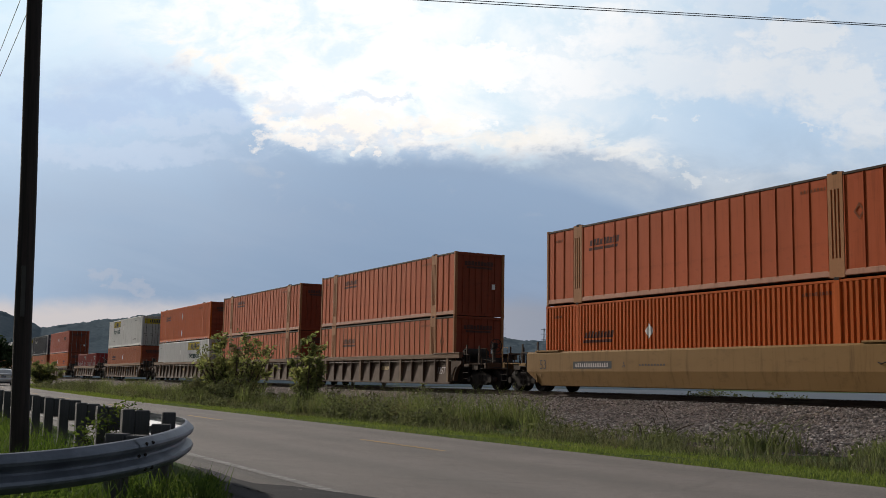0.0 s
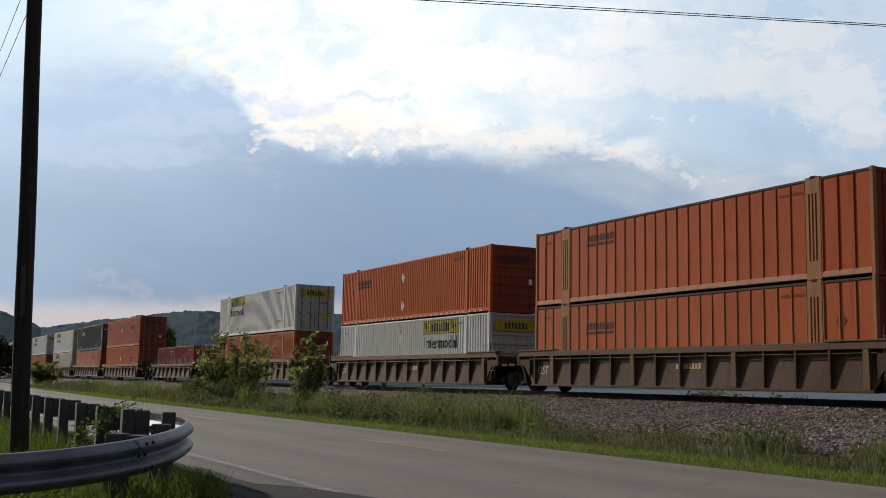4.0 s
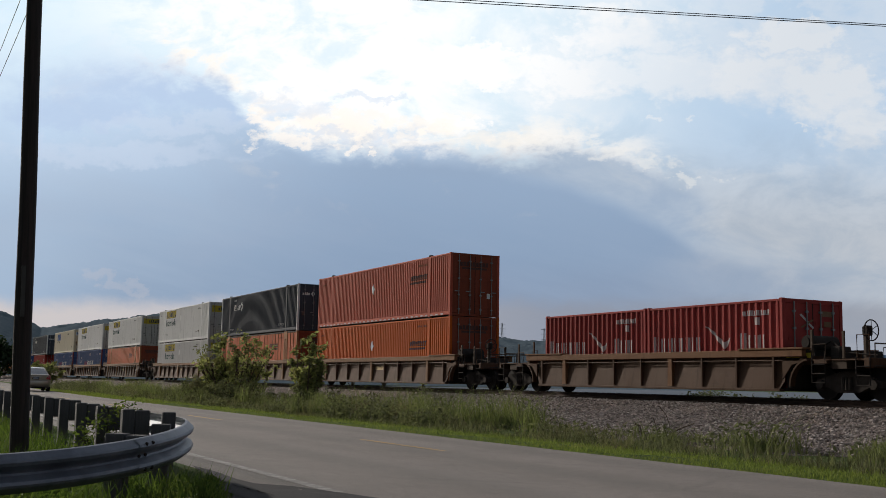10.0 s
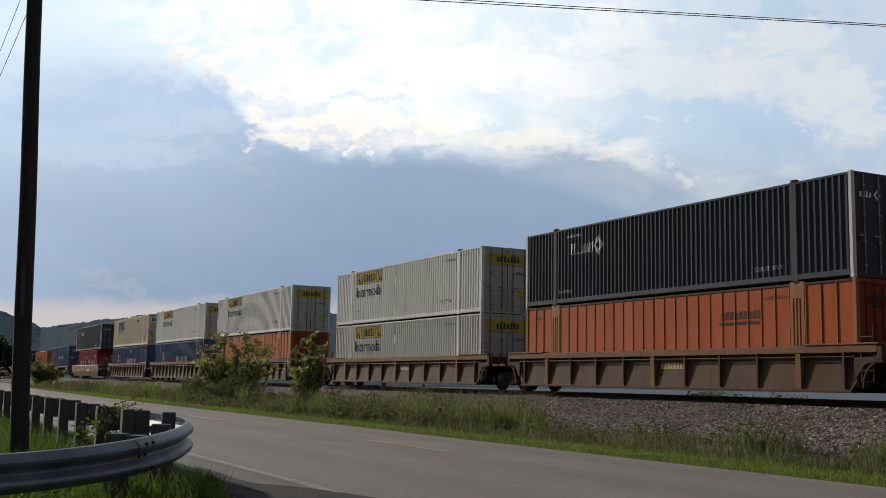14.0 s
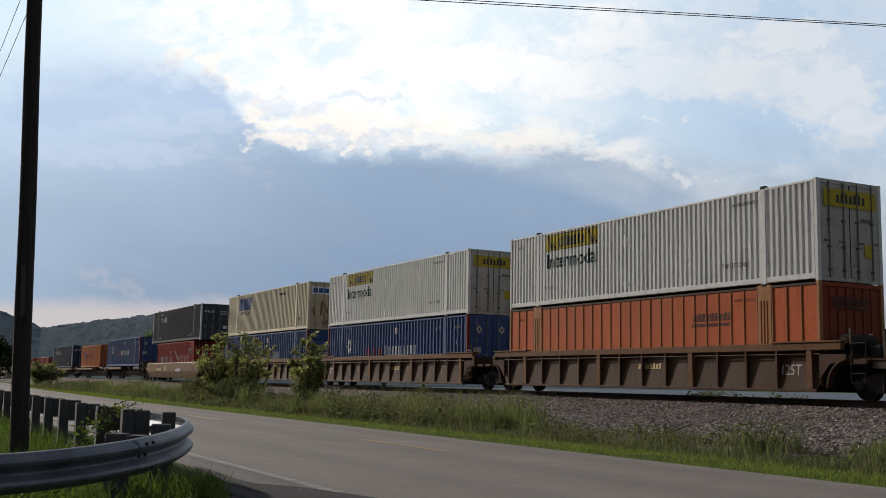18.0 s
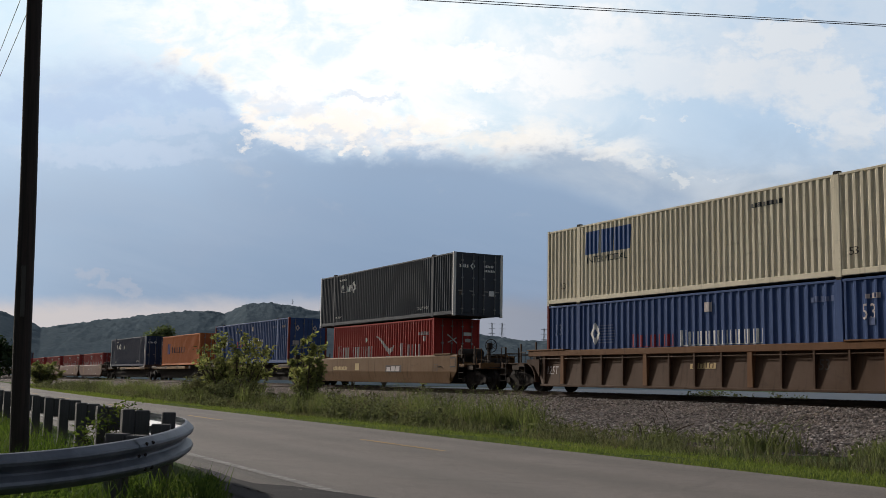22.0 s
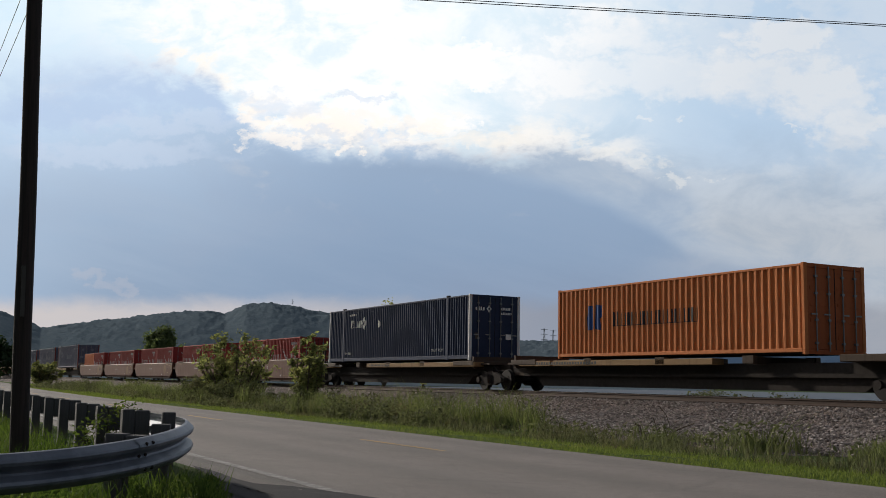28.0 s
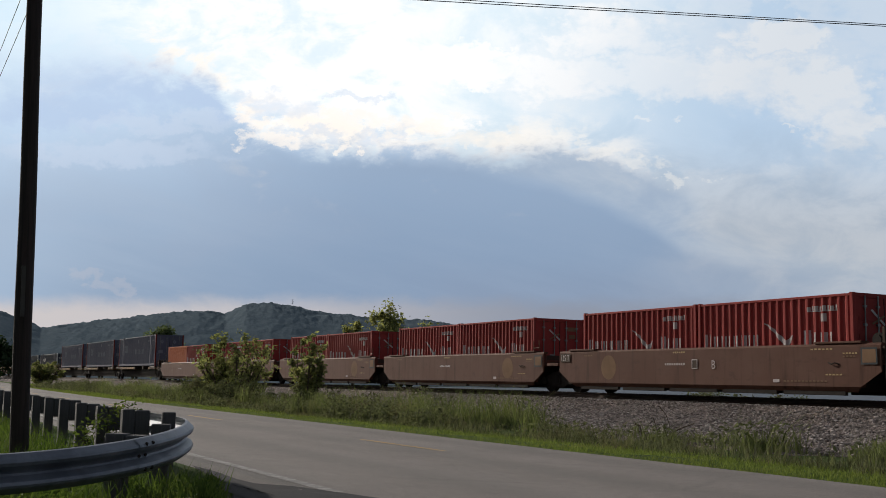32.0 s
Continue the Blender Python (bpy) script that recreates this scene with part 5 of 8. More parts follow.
def u_bar(x0, x1, y, z0, z1, r=0.018):
    """An upright loop of round bar."""
    return tube(bmesh.new(), [(x0, y, z0), (x0, y, z1), (x1, y, z1), (x1, y, z0)], r, 5)


def step_ladder(x0, x1, y, z0, z1, rungs, r=0.02):
    bm = tube(bmesh.new(), [(x0, y, z1), (x0, y, z0), (x1, y, z0), (x1, y, z1)], r, 5)
    for k in range(1, rungs):
        z = z0 + (z1 - z0) * k / rungs
        tube(bm, [(x0, y, z), (x1, y, z)], r * 0.9, 5)
    return bm


def wheel_arch(x, z, r, y0, y1):
    """A curved strip of plate over the wheels."""
    bm = bmesh.new()
    arc = [radians(100 + 80 * k / 8) for k in range(9)]
    prism(bm, [(x + r * math.cos(a), z + r * math.sin(a)) for a in arc] + [(x + (r - 0.05) * math.cos(a), z + (r - 0.05) * math.sin(a)) for a in arc[::-1]], y0, y1)
    return bm


def gear_shapes(x0, coupled):
    """What stands at one end of a car, outwards along x: (name, shape, painted like the car or not)."""
    c = []
    if coupled:
        reach = 3.25
        a = boxes((x0 - 0.2, x0 + reach, -0.4, 0.4, 0.62, 1.05), (x0 - 0.1, x0 + 2.9, -1.05, 1.05, 1.05, 1.11), (x0 + 1.55, x0 + 2.05, -1.36, 1.36, 0.84, 1.05))
        c.append(("end_platform", a, False))
        c.append(("end_sill", soft_box(x0 + 2.66, x0 + 2.92, -1.42, 1.42, 0.86, 1.12, 0.02), True))
        c.append(("end_bulkhead", soft_box(x0 - 0.02, x0 + 0.1, -1.3, 1.3, 0.95, 1.42, 0.02), False))
        b = boxes((x0 + reach, x0 + reach + 0.42, -0.1, 0.1, 0.74, 0.94), (x0 + reach + 0.28, x0 + reach + 0.48, -0.17, 0.2, 0.66, 1.0))
        c.append(("coupler", b, False))
        for s in (-1, 1):
            c.append(("air_hose", tube(bmesh.new(), [(x0 + reach - 0.1, s * 0.3, 0.8), (x0 + reach + 0.3, s * 0.32, 0.45), (x0 + reach + 0.5, s * 0.3, 0.42)], 0.03, 6), False))
            c.append(("step_ladder", step_ladder(x0 + 2.42, x0 + 2.86, s * 1.43, 0.4, 1.14, 3), False))
            c.append(("grab_iron", u_bar(x0 + 2.44, x0 + 2.84, s * 1.4, 1.12, 1.72), True))
            c.append(("step_ladder", step_ladder(x0 + 0.95, x0 + 1.4, s * 1.45, 0.46, 1.2, 3), False))
            c.append(("grab_iron", u_bar(x0 + 0.95, x0 + 1.4, s * 1.42, 1.2, 1.5), False))
            c.append(("side_walkway", boxes((x0 + 0.85, x0 + 2.66, *sorted((s * 1.05, s * 1.4)), 1.06, 1.1)), True))
            for xx, z1 in ((0.62, 1.92), (1.72, 1.86)):
                c.append(("stanchion", soft_box(x0 + xx, x0 + xx + 0.09, *sorted((s * 1.1, s * 1.15)), 1.1, z1, 0.012), False))
            c.append(("uncoupling_lever", tube(bmesh.new(), [(x0 + 3.0, s * 1.4, 0.9), (x0 + 3.02, s * 0.5, 0.96), (x0 + 3.35, s * 0.12, 0.98)], 0.016, 5), False))
        # reservoir, valves and pipes on the deck
        tank = bmesh.new()
        disc_y(tank, x0 + 0.45, 1.58, -1.15, 0.05, 0.2, 16)
        bmesh.ops.bevel(tank, geom=[e for e in tank.edges if abs(e.verts[0].co.y - e.verts[1].co.y) < 0.01], offset=0.06, segments=2, affect="EDGES")
        c.append(("air_reservoir", tank, False))
        c.append(("reservoir_bracket", boxes((x0 + 0.3, x0 + 0.6, -0.95, -0.88, 1.1, 1.42), (x0 + 0.3, x0 + 0.6, -0.25, -0.18, 1.1, 1.42)), False))
        c.append(("valve_box", soft_box(x0 + 1.05, x0 + 1.4, -0.85, -0.4, 1.11, 1.46, 0.03), False))
        c.append(("valve_box", soft_box(x0 + 1.2, x0 + 1.5, 0.2, 0.75, 1.11, 1.36, 0.03), False))
        pipe = tube(bmesh.new(), [(x0 + 0.6, -0.6, 1.5), (x0 + 1.0, -0.7, 1.62), (x0 + 1.5, -0.8, 1.3), (x0 + 2.6, -0.8, 1.2)], 0.022, 6)
        c.append(("brake_pipe", pipe, False))
        rail = tube(bmesh.new(), [(x0 + 2.8, -1.15, 1.12), (x0 + 2.8, -1.15, 1.5), (x0 + 2.8, 1.15, 1.5), (x0 + 2.8, 1.15, 1.12)], 0.02, 5)
        for y in (-0.6, 0.0, 0.6):
            tube(rail, [(x0 + 2.8, y, 1.12), (x0 + 2.8, y, 1.5)], 0.016, 5)
        c.append(("handrail", rail, False))
    else:
        a = boxes((x0 - 0.2, x0 + 1.6, -0.4, 0.4, 0.62, 1.05), (x0 - 0.1, x0 + 1.0, -1.05, 1.05, 1.05, 1.12), (x0 - 0.02, x0 + 0.1, -1.3, 1.3, 0.9, 1.4))
        c.append(("end_platform", a, False))
        b = bmesh.new()
        disc_y(b, x0 + 1.6, 0.85, -0.3, 0.3, 0.22, 14)
        c.append(("articulation", b, False))
        hose = tube(bmesh.new(), [(x0 + 0.9, -0.75, 1.0), (x0 + 1.3, -0.8, 0.78), (x0 + 1.8, -0.8, 0.8)], 0.035, 6)
        c.append(("air_hose", hose, False))
        for s in (-1, 1):
            c.append(("end_bracket", soft_box(x0 + 0.62, x0 + 0.8, *sorted((s * 1.3, s * 1.49)), 0.98, 1.42, 0.02), True))
    for s in (-1, 1):
        y0, y1 = sorted((s * 1.3, s * 1.49))
        c.append(("wheel_arch", wheel_arch(x0 + 0.92, 0.35, 0.78, y0, y1), True))
    return c


def end_gear(parent, s, base, style, paint, coupled):
    """Platform, coupler, ladders and brake gear at one end; s is -1 or 1."""
    key = ("gear", coupled, round(base, 2), paint.name)
    if key not in MESHES:
        MESHES[key] = [(nm, mesh_of(nm, bm, paint if own else GEAR if nm in ("end_platform", "stanchion", "handrail", "grab_iron") else UNDER)) for nm, bm, own in gear_shapes(base, coupled)]
        MESHES[key, "ladder"] = mesh_of("ladder", step_ladder(base + 0.12, base + 0.5, -1.46, 0.5, 1.95, 5), CHORD)
    turn = pose(0, 0, 0) if s > 0 else pose(0, 0, 0, 0, 0, 180)
    for nm, me in MESHES[key]:
        if style == "spine" and nm in ("wheel_arch", "end_bracket", "end_bulkhead"):
            continue
        part(nm, me, None, parent, at=turn)
    if not coupled and s > 0 and style != "spine":
        part("ladder", MESHES[key, "ladder"], None, parent, at=turn)


def brake_wheel(parent, x, z):
    if "brake" not in MESHES:
        bm = bmesh.new()
        k = 18
        ring = [(0, 0.28 * math.cos(2 * math.pi * i / k), 0.28 * math.sin(2 * math.pi * i / k)) for i in range(k + 1)]
        tube(bm, ring, 0.018, 5, False)
        MESHES["brake"] = mesh_of("brake_wheel", bm, UNDER)
        MESHES["brake_spoke"] = mesh_of("spoke", tube(bmesh.new(), [(0, 0, 0), (0, 0, 0.28)], 0.012, 4), UNDER)
        MESHES["brake_box"] = mesh_of("brake_housing", soft_box(-0.24, -0.02, -0.11, 0.11, -0.15, 0.13, 0.04), UNDER)
        MESHES["brake_stand"] = mesh_of("brake_stand", soft_box(-0.24, -0.12, -0.06, 0.06, -0.8, -0.1, 0.02), GEAR)
    w = part("brake_wheel", MESHES["brake"], None, parent, "dark round brake wheel", at=pose(x, -0.55, z))
    for i in range(6):
        part("spoke", MESHES["brake_spoke"], None, w, at=pose(0, 0, 0, 60 * i, 0, 0))
    part("brake_housing", MESHES["brake_box"], None, parent, at=pose(x, -0.55, z))
    part("brake_stand", MESHES["brake_stand"], None, parent, at=pose(x, -0.55, z))


def well_car(mid, inner, style, paint, label, front, back, owns=(True, True), ribs=15, marks=(), top=None):
    """A well car round its middle. inner: length of the well; front, back: coupled or joined to the next unit."""
    ob = thing("well_car", label, "rail car")
    CARS.append((ob, mid))
    h = inner / 2
    top = top or (1.545 if style == "ribbed" else 1.5)
    wide = 1.498
    key = (style, inner, paint.name, top)
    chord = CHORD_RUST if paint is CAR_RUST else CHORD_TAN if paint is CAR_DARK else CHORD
    if key not in MESHES:
        d = {}
        for s in (-1, 1):
            y = s * wide
            if style == "ribbed":
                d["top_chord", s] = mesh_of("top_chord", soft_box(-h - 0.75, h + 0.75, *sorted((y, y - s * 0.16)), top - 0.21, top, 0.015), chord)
                bm = bmesh.new()
                prism(bm, [(-h + 0.15, 0.26), (h - 0.15, 0.26), (h + 0.02, 0.5), (h + 0.02, top - 0.21), (-h - 0.02, top - 0.21), (-h - 0.02, 0.5)], y - s * 0.2, y - s * 0.185)
                for v in bm.verts:
                    v.co.y += s * 0.13 * (1 - min(1.0, max(0.0, (v.co.z - 0.26) / 0.95)))
                d["side_sheet", s] = mesh_of("side_sheet", bm, paint)
                d["bottom_sill", s] = mesh_of("bottom_sill", soft_box(-h + 0.1, h - 0.1, *sorted((y - s * 0.0, y - s * 0.2)), 0.2, 0.28, 0.012), paint)
                bm = bmesh.new()
                prism(bm, [(-0.035, 0.3), (0.035, 0.3), (0.035, top - 0.21), (-0.035, top - 0.21)], y - s * 0.188, y - s * 0.012)
                d["rib", s] = mesh_of("rib", bm, paint)
                bm = bmesh.new()
                prism(bm, [(-0.11, 0.3), (0.11, 0.3), (0.09, top - 0.21), (-0.09, top - 0.21)], y - s * 0.188, y - s * 0.006)
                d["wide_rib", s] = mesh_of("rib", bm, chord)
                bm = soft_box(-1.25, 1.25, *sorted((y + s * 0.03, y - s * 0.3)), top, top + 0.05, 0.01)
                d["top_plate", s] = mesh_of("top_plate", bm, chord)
            else:
                bm = bmesh.new()
                if style == "plain":        # upright almost to the foot
                    prof = [(y, 0.36), (y, 0.76), (y, top - 0.06), (y - s * 0.05, top), (y - s * 0.22, top), (y - s * 0.22, top - 0.06), (y - s * 0.06, top - 0.1), (y - s * 0.06, 0.76), (y - s * 0.06, 0.4), (y - s * 0.16, 0.26), (y - s * 0.14, 0.22), (y - s * 0.1, 0.24)]
                else:
                    prof = [(y, 0.76), (y, top - 0.06), (y - s * 0.05, top), (y - s * 0.22, top), (y - s * 0.22, top - 0.06), (y - s * 0.06, top - 0.1), (y - s * 0.06, 0.78), (y - s * 0.19, 0.26), (y - s * 0.16, 0.22), (y - s * 0.12, 0.24)]
                ra = [bm.verts.new((-h - (0.95 if z > 0.7 else 0.3 if z > 0.3 else 0.1), yy, z)) for yy, z in prof]
                rb = [bm.verts.new((h + (0.95 if z > 0.7 else 0.3 if z > 0.3 else 0.1), yy, z)) for yy, z in prof]
                k = len(prof)
                for i in range(k):
                    bm.faces.new((ra[i], ra[(i + 1) % k], rb[(i + 1) % k], rb[i]))
                bm.faces.new(ra)
                bm.faces.new(rb[::-1])
                d["side_sheet", s] = mesh_of("side_sheet", bm, paint)
                d["top_plate", s] = mesh_of("top_plate", soft_box(-0.8, 0.8, *sorted((y + s * 0.02, y - s * 0.3)), top, top + 0.06, 0.01), paint)
        bm = boxes((-h, h, -1.3, 1.3, 0.24, 0.3), (-h - 0.15, -h, -1.3, 1.3, 0.3, 1.2), (h, h + 0.15, -1.3, 1.3, 0.3, 1.2))
        d["air_pipe"] = mesh_of("air_pipe", tube(bmesh.new(), [(-h, -wide + 0.04, top - 0.31), (h, -wide + 0.04, top - 0.31)], 0.02, 6), paint)
        d["corner_step"] = mesh_of("corner_step", soft_box(-0.22, 0.22, -0.16, 0.16, -0.05, 0.05, 0.01), paint)
        d["well_floor"] = mesh_of("well_floor", bm, UNDER)
        bm = bmesh.new()
        prism(bm, [(h + 0.0, 0.55), (h + 0.35, 0.95), (h + 0.9, 1.08), (h + 0.9, top - 0.32), (h + 0.0, top - 0.32)], -wide + 0.02, -wide + 0.06)
        prism(bm, [(h + 0.0, 0.55), (h + 0.35, 0.95), (h + 0.9, 1.08), (h + 0.9, top - 0.32), (h + 0.0, top - 0.32)], wide - 0.06, wide - 0.02)
        box(bm, h + 0.6, h + 0.75, -wide + 0.06, wide - 0.06, 0.95, 1.2)
        d["end_gusset"] = mesh_of("end_gusset", bm, paint)
        MESHES[key] = d
    d = MESHES[key]
    for s in (-1, 1):
        for nm in ("top_chord", "side_sheet", "bottom_sill"):
            if (nm, s) in d:
                part(nm, d[nm, s], None, ob)
        if style == "ribbed":
            for i in range(ribs):
                x = -h + 0.35 + (2 * h - 0.7) * i / (ribs - 1)
                part("rib", d["wide_rib" if i % 4 == 1 else "rib", s], None, ob, at=pose(x, 0, 0))
        for e in (-1, 1):
            part("top_plate", d["top_plate", s], None, ob, at=pose(e * (h - 0.45), 0, 0))
    part("well_floor", d["well_floor"], None, ob)
    if style == "ribbed":
        part("air_pipe", d["air_pipe"], None, ob)
    for e in (-1, 1):
        for s in (-1, 1):
            part("corner_step", d["corner_step"], None, ob, at=pose(e * (h + 1.35), s * 1.3, 1.02))
    part("end_gusset", d["end_gusset"], None, ob)
    part("end_gusset", d["end_gusset"], None, ob, at=pose(0, 0, 0, 0, 0, 180))
    end_gear(ob, 1, h + 0.1, style, paint, front)
    end_gear(ob, -1, h + 0.1, style, paint, back)
    if owns[0]:
        truck(ob, h + (1.9 if front else 1.64))
    if owns[1]:
        truck(ob, -h - (1.9 if back else 1.64))
    if front:
        brake_wheel(ob, h + 2.3, 1.88)
    if style != "ribbed":
        marks = list(marks) + [("notice_frame", panel(0.52, 0.44), INK, h + 0.34, 0.94), ("notice", panel(0.42, 0.34), MARK_DULL, h + 0.39, 0.99)]
        hold = tube(bmesh.new(), [(h - 0.75, -wide - 0.005, 1.0), (h - 0.62, -wide - 0.05, 0.95), (h - 0.5, -wide - 0.05, 0.99), (h - 0.38, -wide - 0.005, 0.95)], 0.018, 5)
        part("hand_hold", hold, UNDER, ob)
    if style == "plain":
        for i in range(5):
            x = (i - 2) * h * 0.39
            for s in (-1, 1):
                part("bottom_sill", soft_box(x - h * 0.175, x + h * 0.175, *sorted((s * (wide - 0.09), s * (wide - 0.2))), 0.13, 0.25, 0.012), UNDER, ob)
    layer = 0
    for nm, shape, mat, x, z in marks:
        layer += 1
        bm = lay_on_wall(shape, x, z, None, -wide, 0.003 + 0.0015 * layer)
        if style == "ribbed":           # the sheet behind the ribs leans
            for v in bm.verts:
                v.co.y += 0.185 - 0.13 * (1 - float(np.interp(v.co.z, (0.26, 0.5, top - 0.21), (0.0, 0.2526, 1.0))))
        me = bpy.data.meshes.new(nm)
        bm.to_mesh(me)
        bm.free()
        me.materials.append(mat)
        part(nm, me, None, ob)
    return ob


def spine_car(mid, half, label, front, back, owns, sills):
    """A spine car: one deep centre beam with cross arms that carry the box."""
    ob = thing("spine_car", label, "rail car")
    CARS.append((ob, mid))
    key = ("spine", half)
    if key not in MESHES:
        bm = bmesh.new()
        prism(bm, [(-half - 1.0, 0.75), (-half + 0.4, 0.7), (-half + 1.2, 0.22), (half - 1.2, 0.22), (half - 0.4, 0.7), (half + 1.0, 0.75), (half + 1.0, 1.02), (-half - 1.0, 1.02)], -0.8, 0.8)
        a = mesh_of("centre_beam", bm, UNDER)
        b = mesh_of("cross_arm", boxes((-0.16, 0.16, -1.35, 1.35, 0.98, 1.2), (-0.22, 0.22, -1.38, -1.2, 1.0, 1.23), (-0.22, 0.22, 1.2, 1.38, 1.0, 1.23)), GEAR)
        e = mesh_of("corner_pedestal", soft_box(-0.9, 0.9, -1.4, 1.4, 1.02, 1.22, 0.02), GEAR)
        g = mesh_of("side_pipe", boxes((-half, half, -0.95, -0.82, 0.6, 0.7)), UNDER)
        MESHES[key] = (a, b, e, g)
    a, b, e, g = MESHES[key]
    part("centre_beam", a, None, ob, "deep grimy centre beam")
    part("side_pipe", g, None, ob)
    for x in (-half * 0.45, 0.0, half * 0.45):
        part("cross_arm", b, None, ob, at=pose(x, 0, 0))
    for x0, x1 in sills:
        bm = soft_box(x0, x1, -1.38, -0.9, 0.97, 1.17, 0.012)
        part("side_walkway", bm, SPINE_TAN, ob, "tan side walkway")
        part("print_bar", decal("print_bar", lay_on_wall(even_bars(14, 2.4, 0.1), x0 + 0.4, 1.02, None, -1.381), INK, ("spine_print", x0)), None, ob)
    for s in (-1, 1):
        part("corner_pedestal", e, None, ob, at=pose(s * (half - 0.6), 0, 0))
    end_gear(ob, 1, half + 0.1, "spine", CAR_DARK, front)
    end_gear(ob, -1, half + 0.1, "spine", CAR_DARK, back)
    if owns[0]:
        truck(ob, half + (0.6 if front else 1.2))
    if owns[1]:
        truck(ob, -half - (0.6 if back else 1.2))
    return ob


def train():
    r, inner = 8.077, 16.36
    tan, brown, rose = "tan-yellow smooth-sided well car", "grimy brown ribbed well car", "dull brown smooth-sided well car"
    fifty = lambda x: ("lettering", words("53", 0.3, 0.36), MARK_GREY, x, 0.8)
    tonne = lambda x: ("lettering", words("125T", 0.3, 0.7), MARK_PALE, x, 0.66)
    well_car(-34.33 + r, inner, "smooth", TTX_YELLOW, tan + " with a dark number panel", True, True, marks=[
        ("number_panel", panel(2.3, 0.26), INK, -6.0, 0.86), ("number_bar", even_bars(15, 2.0, 0.15, 0.5), MARK_PALE, -5.85, 0.915),
        ("lettering", words("53", 0.36, 0.42), MARK_GREY, -8.2, 0.84), ("lettering", words("A", 0.2, 0.16), MARK_GREY, -3.1, 0.89),
        ("print_bar", even_bars(9, 1.4, 0.06), MARK_GREY, -2.2, 0.95)])
    for group in (-41.72, -148.0, -210.85):
        for i, m in enumerate((0, -19.68, -39.3)):
            marks = [tonne(-7.72 if i else 6.75)] if group != -148.0 else []
            marks += [("number_bar", even_bars(8, 1.2, 0.18, 0.7), MARK_TAN, 0.3, 0.85), fifty(3.5 + i)]
            well_car(group + m - r, inner, "ribbed", {-41.72: CAR_BROWN, -148.0: CAR_DARK, -210.85: CAR_RUST}[group], brown, i == 0, i == 2, owns=(i == 0, True), marks=marks, ribs=14 if group != -148.0 else 11, top=1.545 if group != -148.0 else 1.46)
    well_car(-104.66 - r, inner, "ribbed", CAR_DARK, brown + " riding alone", True, True, marks=[
        ("emblem", even_bars(3, 1.3, 0.26, 0.75), MARK_FAINT, 2.4, 0.78), fifty(5.4), ("notice", panel(0.3, 0.26), MARK_FAINT, 6.9, 0.7), ("number_bar", even_bars(9, 1.4, 0.16), MARK_TAN, -5.5, 0.85)])
    well_car(-134.25, 12.6, "ribbed", CAR_RUST, "short " + brown + " with yellow patches", True, True, ribs=9, top=1.38, marks=[("yellow_patch", panel(0.9, 0.14), YELLOW, 6.3, 1.14)])
    well_car(-281.78, inner - 0.6, "smooth", TTX_BROWN, tan + " with a grey name plate", True, True, marks=[
        ("name_plate", panel(1.8, 0.34), MARK_GREY, 1.5, 0.72), ("name_bar", even_bars(3, 1.55, 0.24, 0.82, 0.2), MARK_PALE, 1.6, 0.77),
        ("number_bar", even_bars(10, 2.0, 0.18, 0.7), MARK_TAN, -5.3, 0.85), ("notice", panel(0.5, 0.36), MARK_TAN, -2.3, 0.82), fifty(6.7)])
    spine_car(-295.15 - r, 8.3, "grimy spine car with tan arms", True, False, (True, True), [(-8.9, 0.0), (6.0, 8.6)])
    spine_car(-322.0, 8.9, "grimy spine car with tan arms", False, False, (False, False), [(-8.6, -6.4), (-6.2, 2.5)])
    spine_car(-334.8 - r, 8.3, "grimy spine car with tan arms", False, True, (True, True), [(-2.6, 8.7), (-8.6, -7.2)])
    for i in range(5):
        marks = [("emblem", bmesh_disc(0.42), MARK_DULL, -4.2 if i == 0 else 4.6, 0.9), ("number_bar", even_bars(9, 1.0, 0.07), MARK_PALE, -1.2, 0.96),
                 ("number_bar", even_bars(6, 0.6, 0.05), MARK_TAN, -0.8, 1.34), ("print_bar", even_bars(6, 0.8, 0.04), MARK_TAN, 4.9, 1.34), ("print_bar", even_bars(5, 0.6, 0.04), MARK_TAN, 5.4, 0.66),
                 ("notice", panel(0.24, 0.09), MARK_PALE, 3.5, 0.46), ("print_bar", even_bars(12, 1.6, 0.04), MARK_DULL, 3.9, 0.48), ("print_bar", even_bars(5, 0.5, 0.04), MARK_TAN, 6.0, 1.22),
                 ("print_bar", even_bars(4, 0.45, 0.04), MARK_DULL, 6.0, 1.14), ("print_bar", even_bars(5, 0.5, 0.05), MARK_DULL, -5.6, 1.3)]
        if i == 0:
            marks += [("lettering", words("B", 0.26, 0.16), MARK_PALE, 1.0, 0.84), ("notice_frame", panel(0.26, 0.3), MARK_PALE, 0.1, 0.84), ("notice", panel(0.2, 0.24), GEAR, 0.13, 0.87),
                      ("notice_frame", panel(0.62, 0.3), GEAR, -7.1, 1.1), ("lettering", words("125 T", 0.2, 0.5), MARK_PALE, -7.04, 1.15)]
        well_car(-361.95 - 15.5 * i, 12.5, "plain", CAR_ROSE, rose + " of a five-part set", i == 0, i == 4, owns=(i == 0, True), marks=marks)
    for i in range(3):
        spine_car(-434.72 - 19.2 * i - r, 8.3, "grimy spine car with tan arms", i == 0, i == 2, (i == 0, True), [(-8.6, 0.0), (6.0, 8.6)])
    for i in range(4):
        well_car(-493.4 - 19.6 * i - r, inner, "ribbed", CAR_DARK, brown, i == 0, i == 3, owns=(i == 0, True))


train()


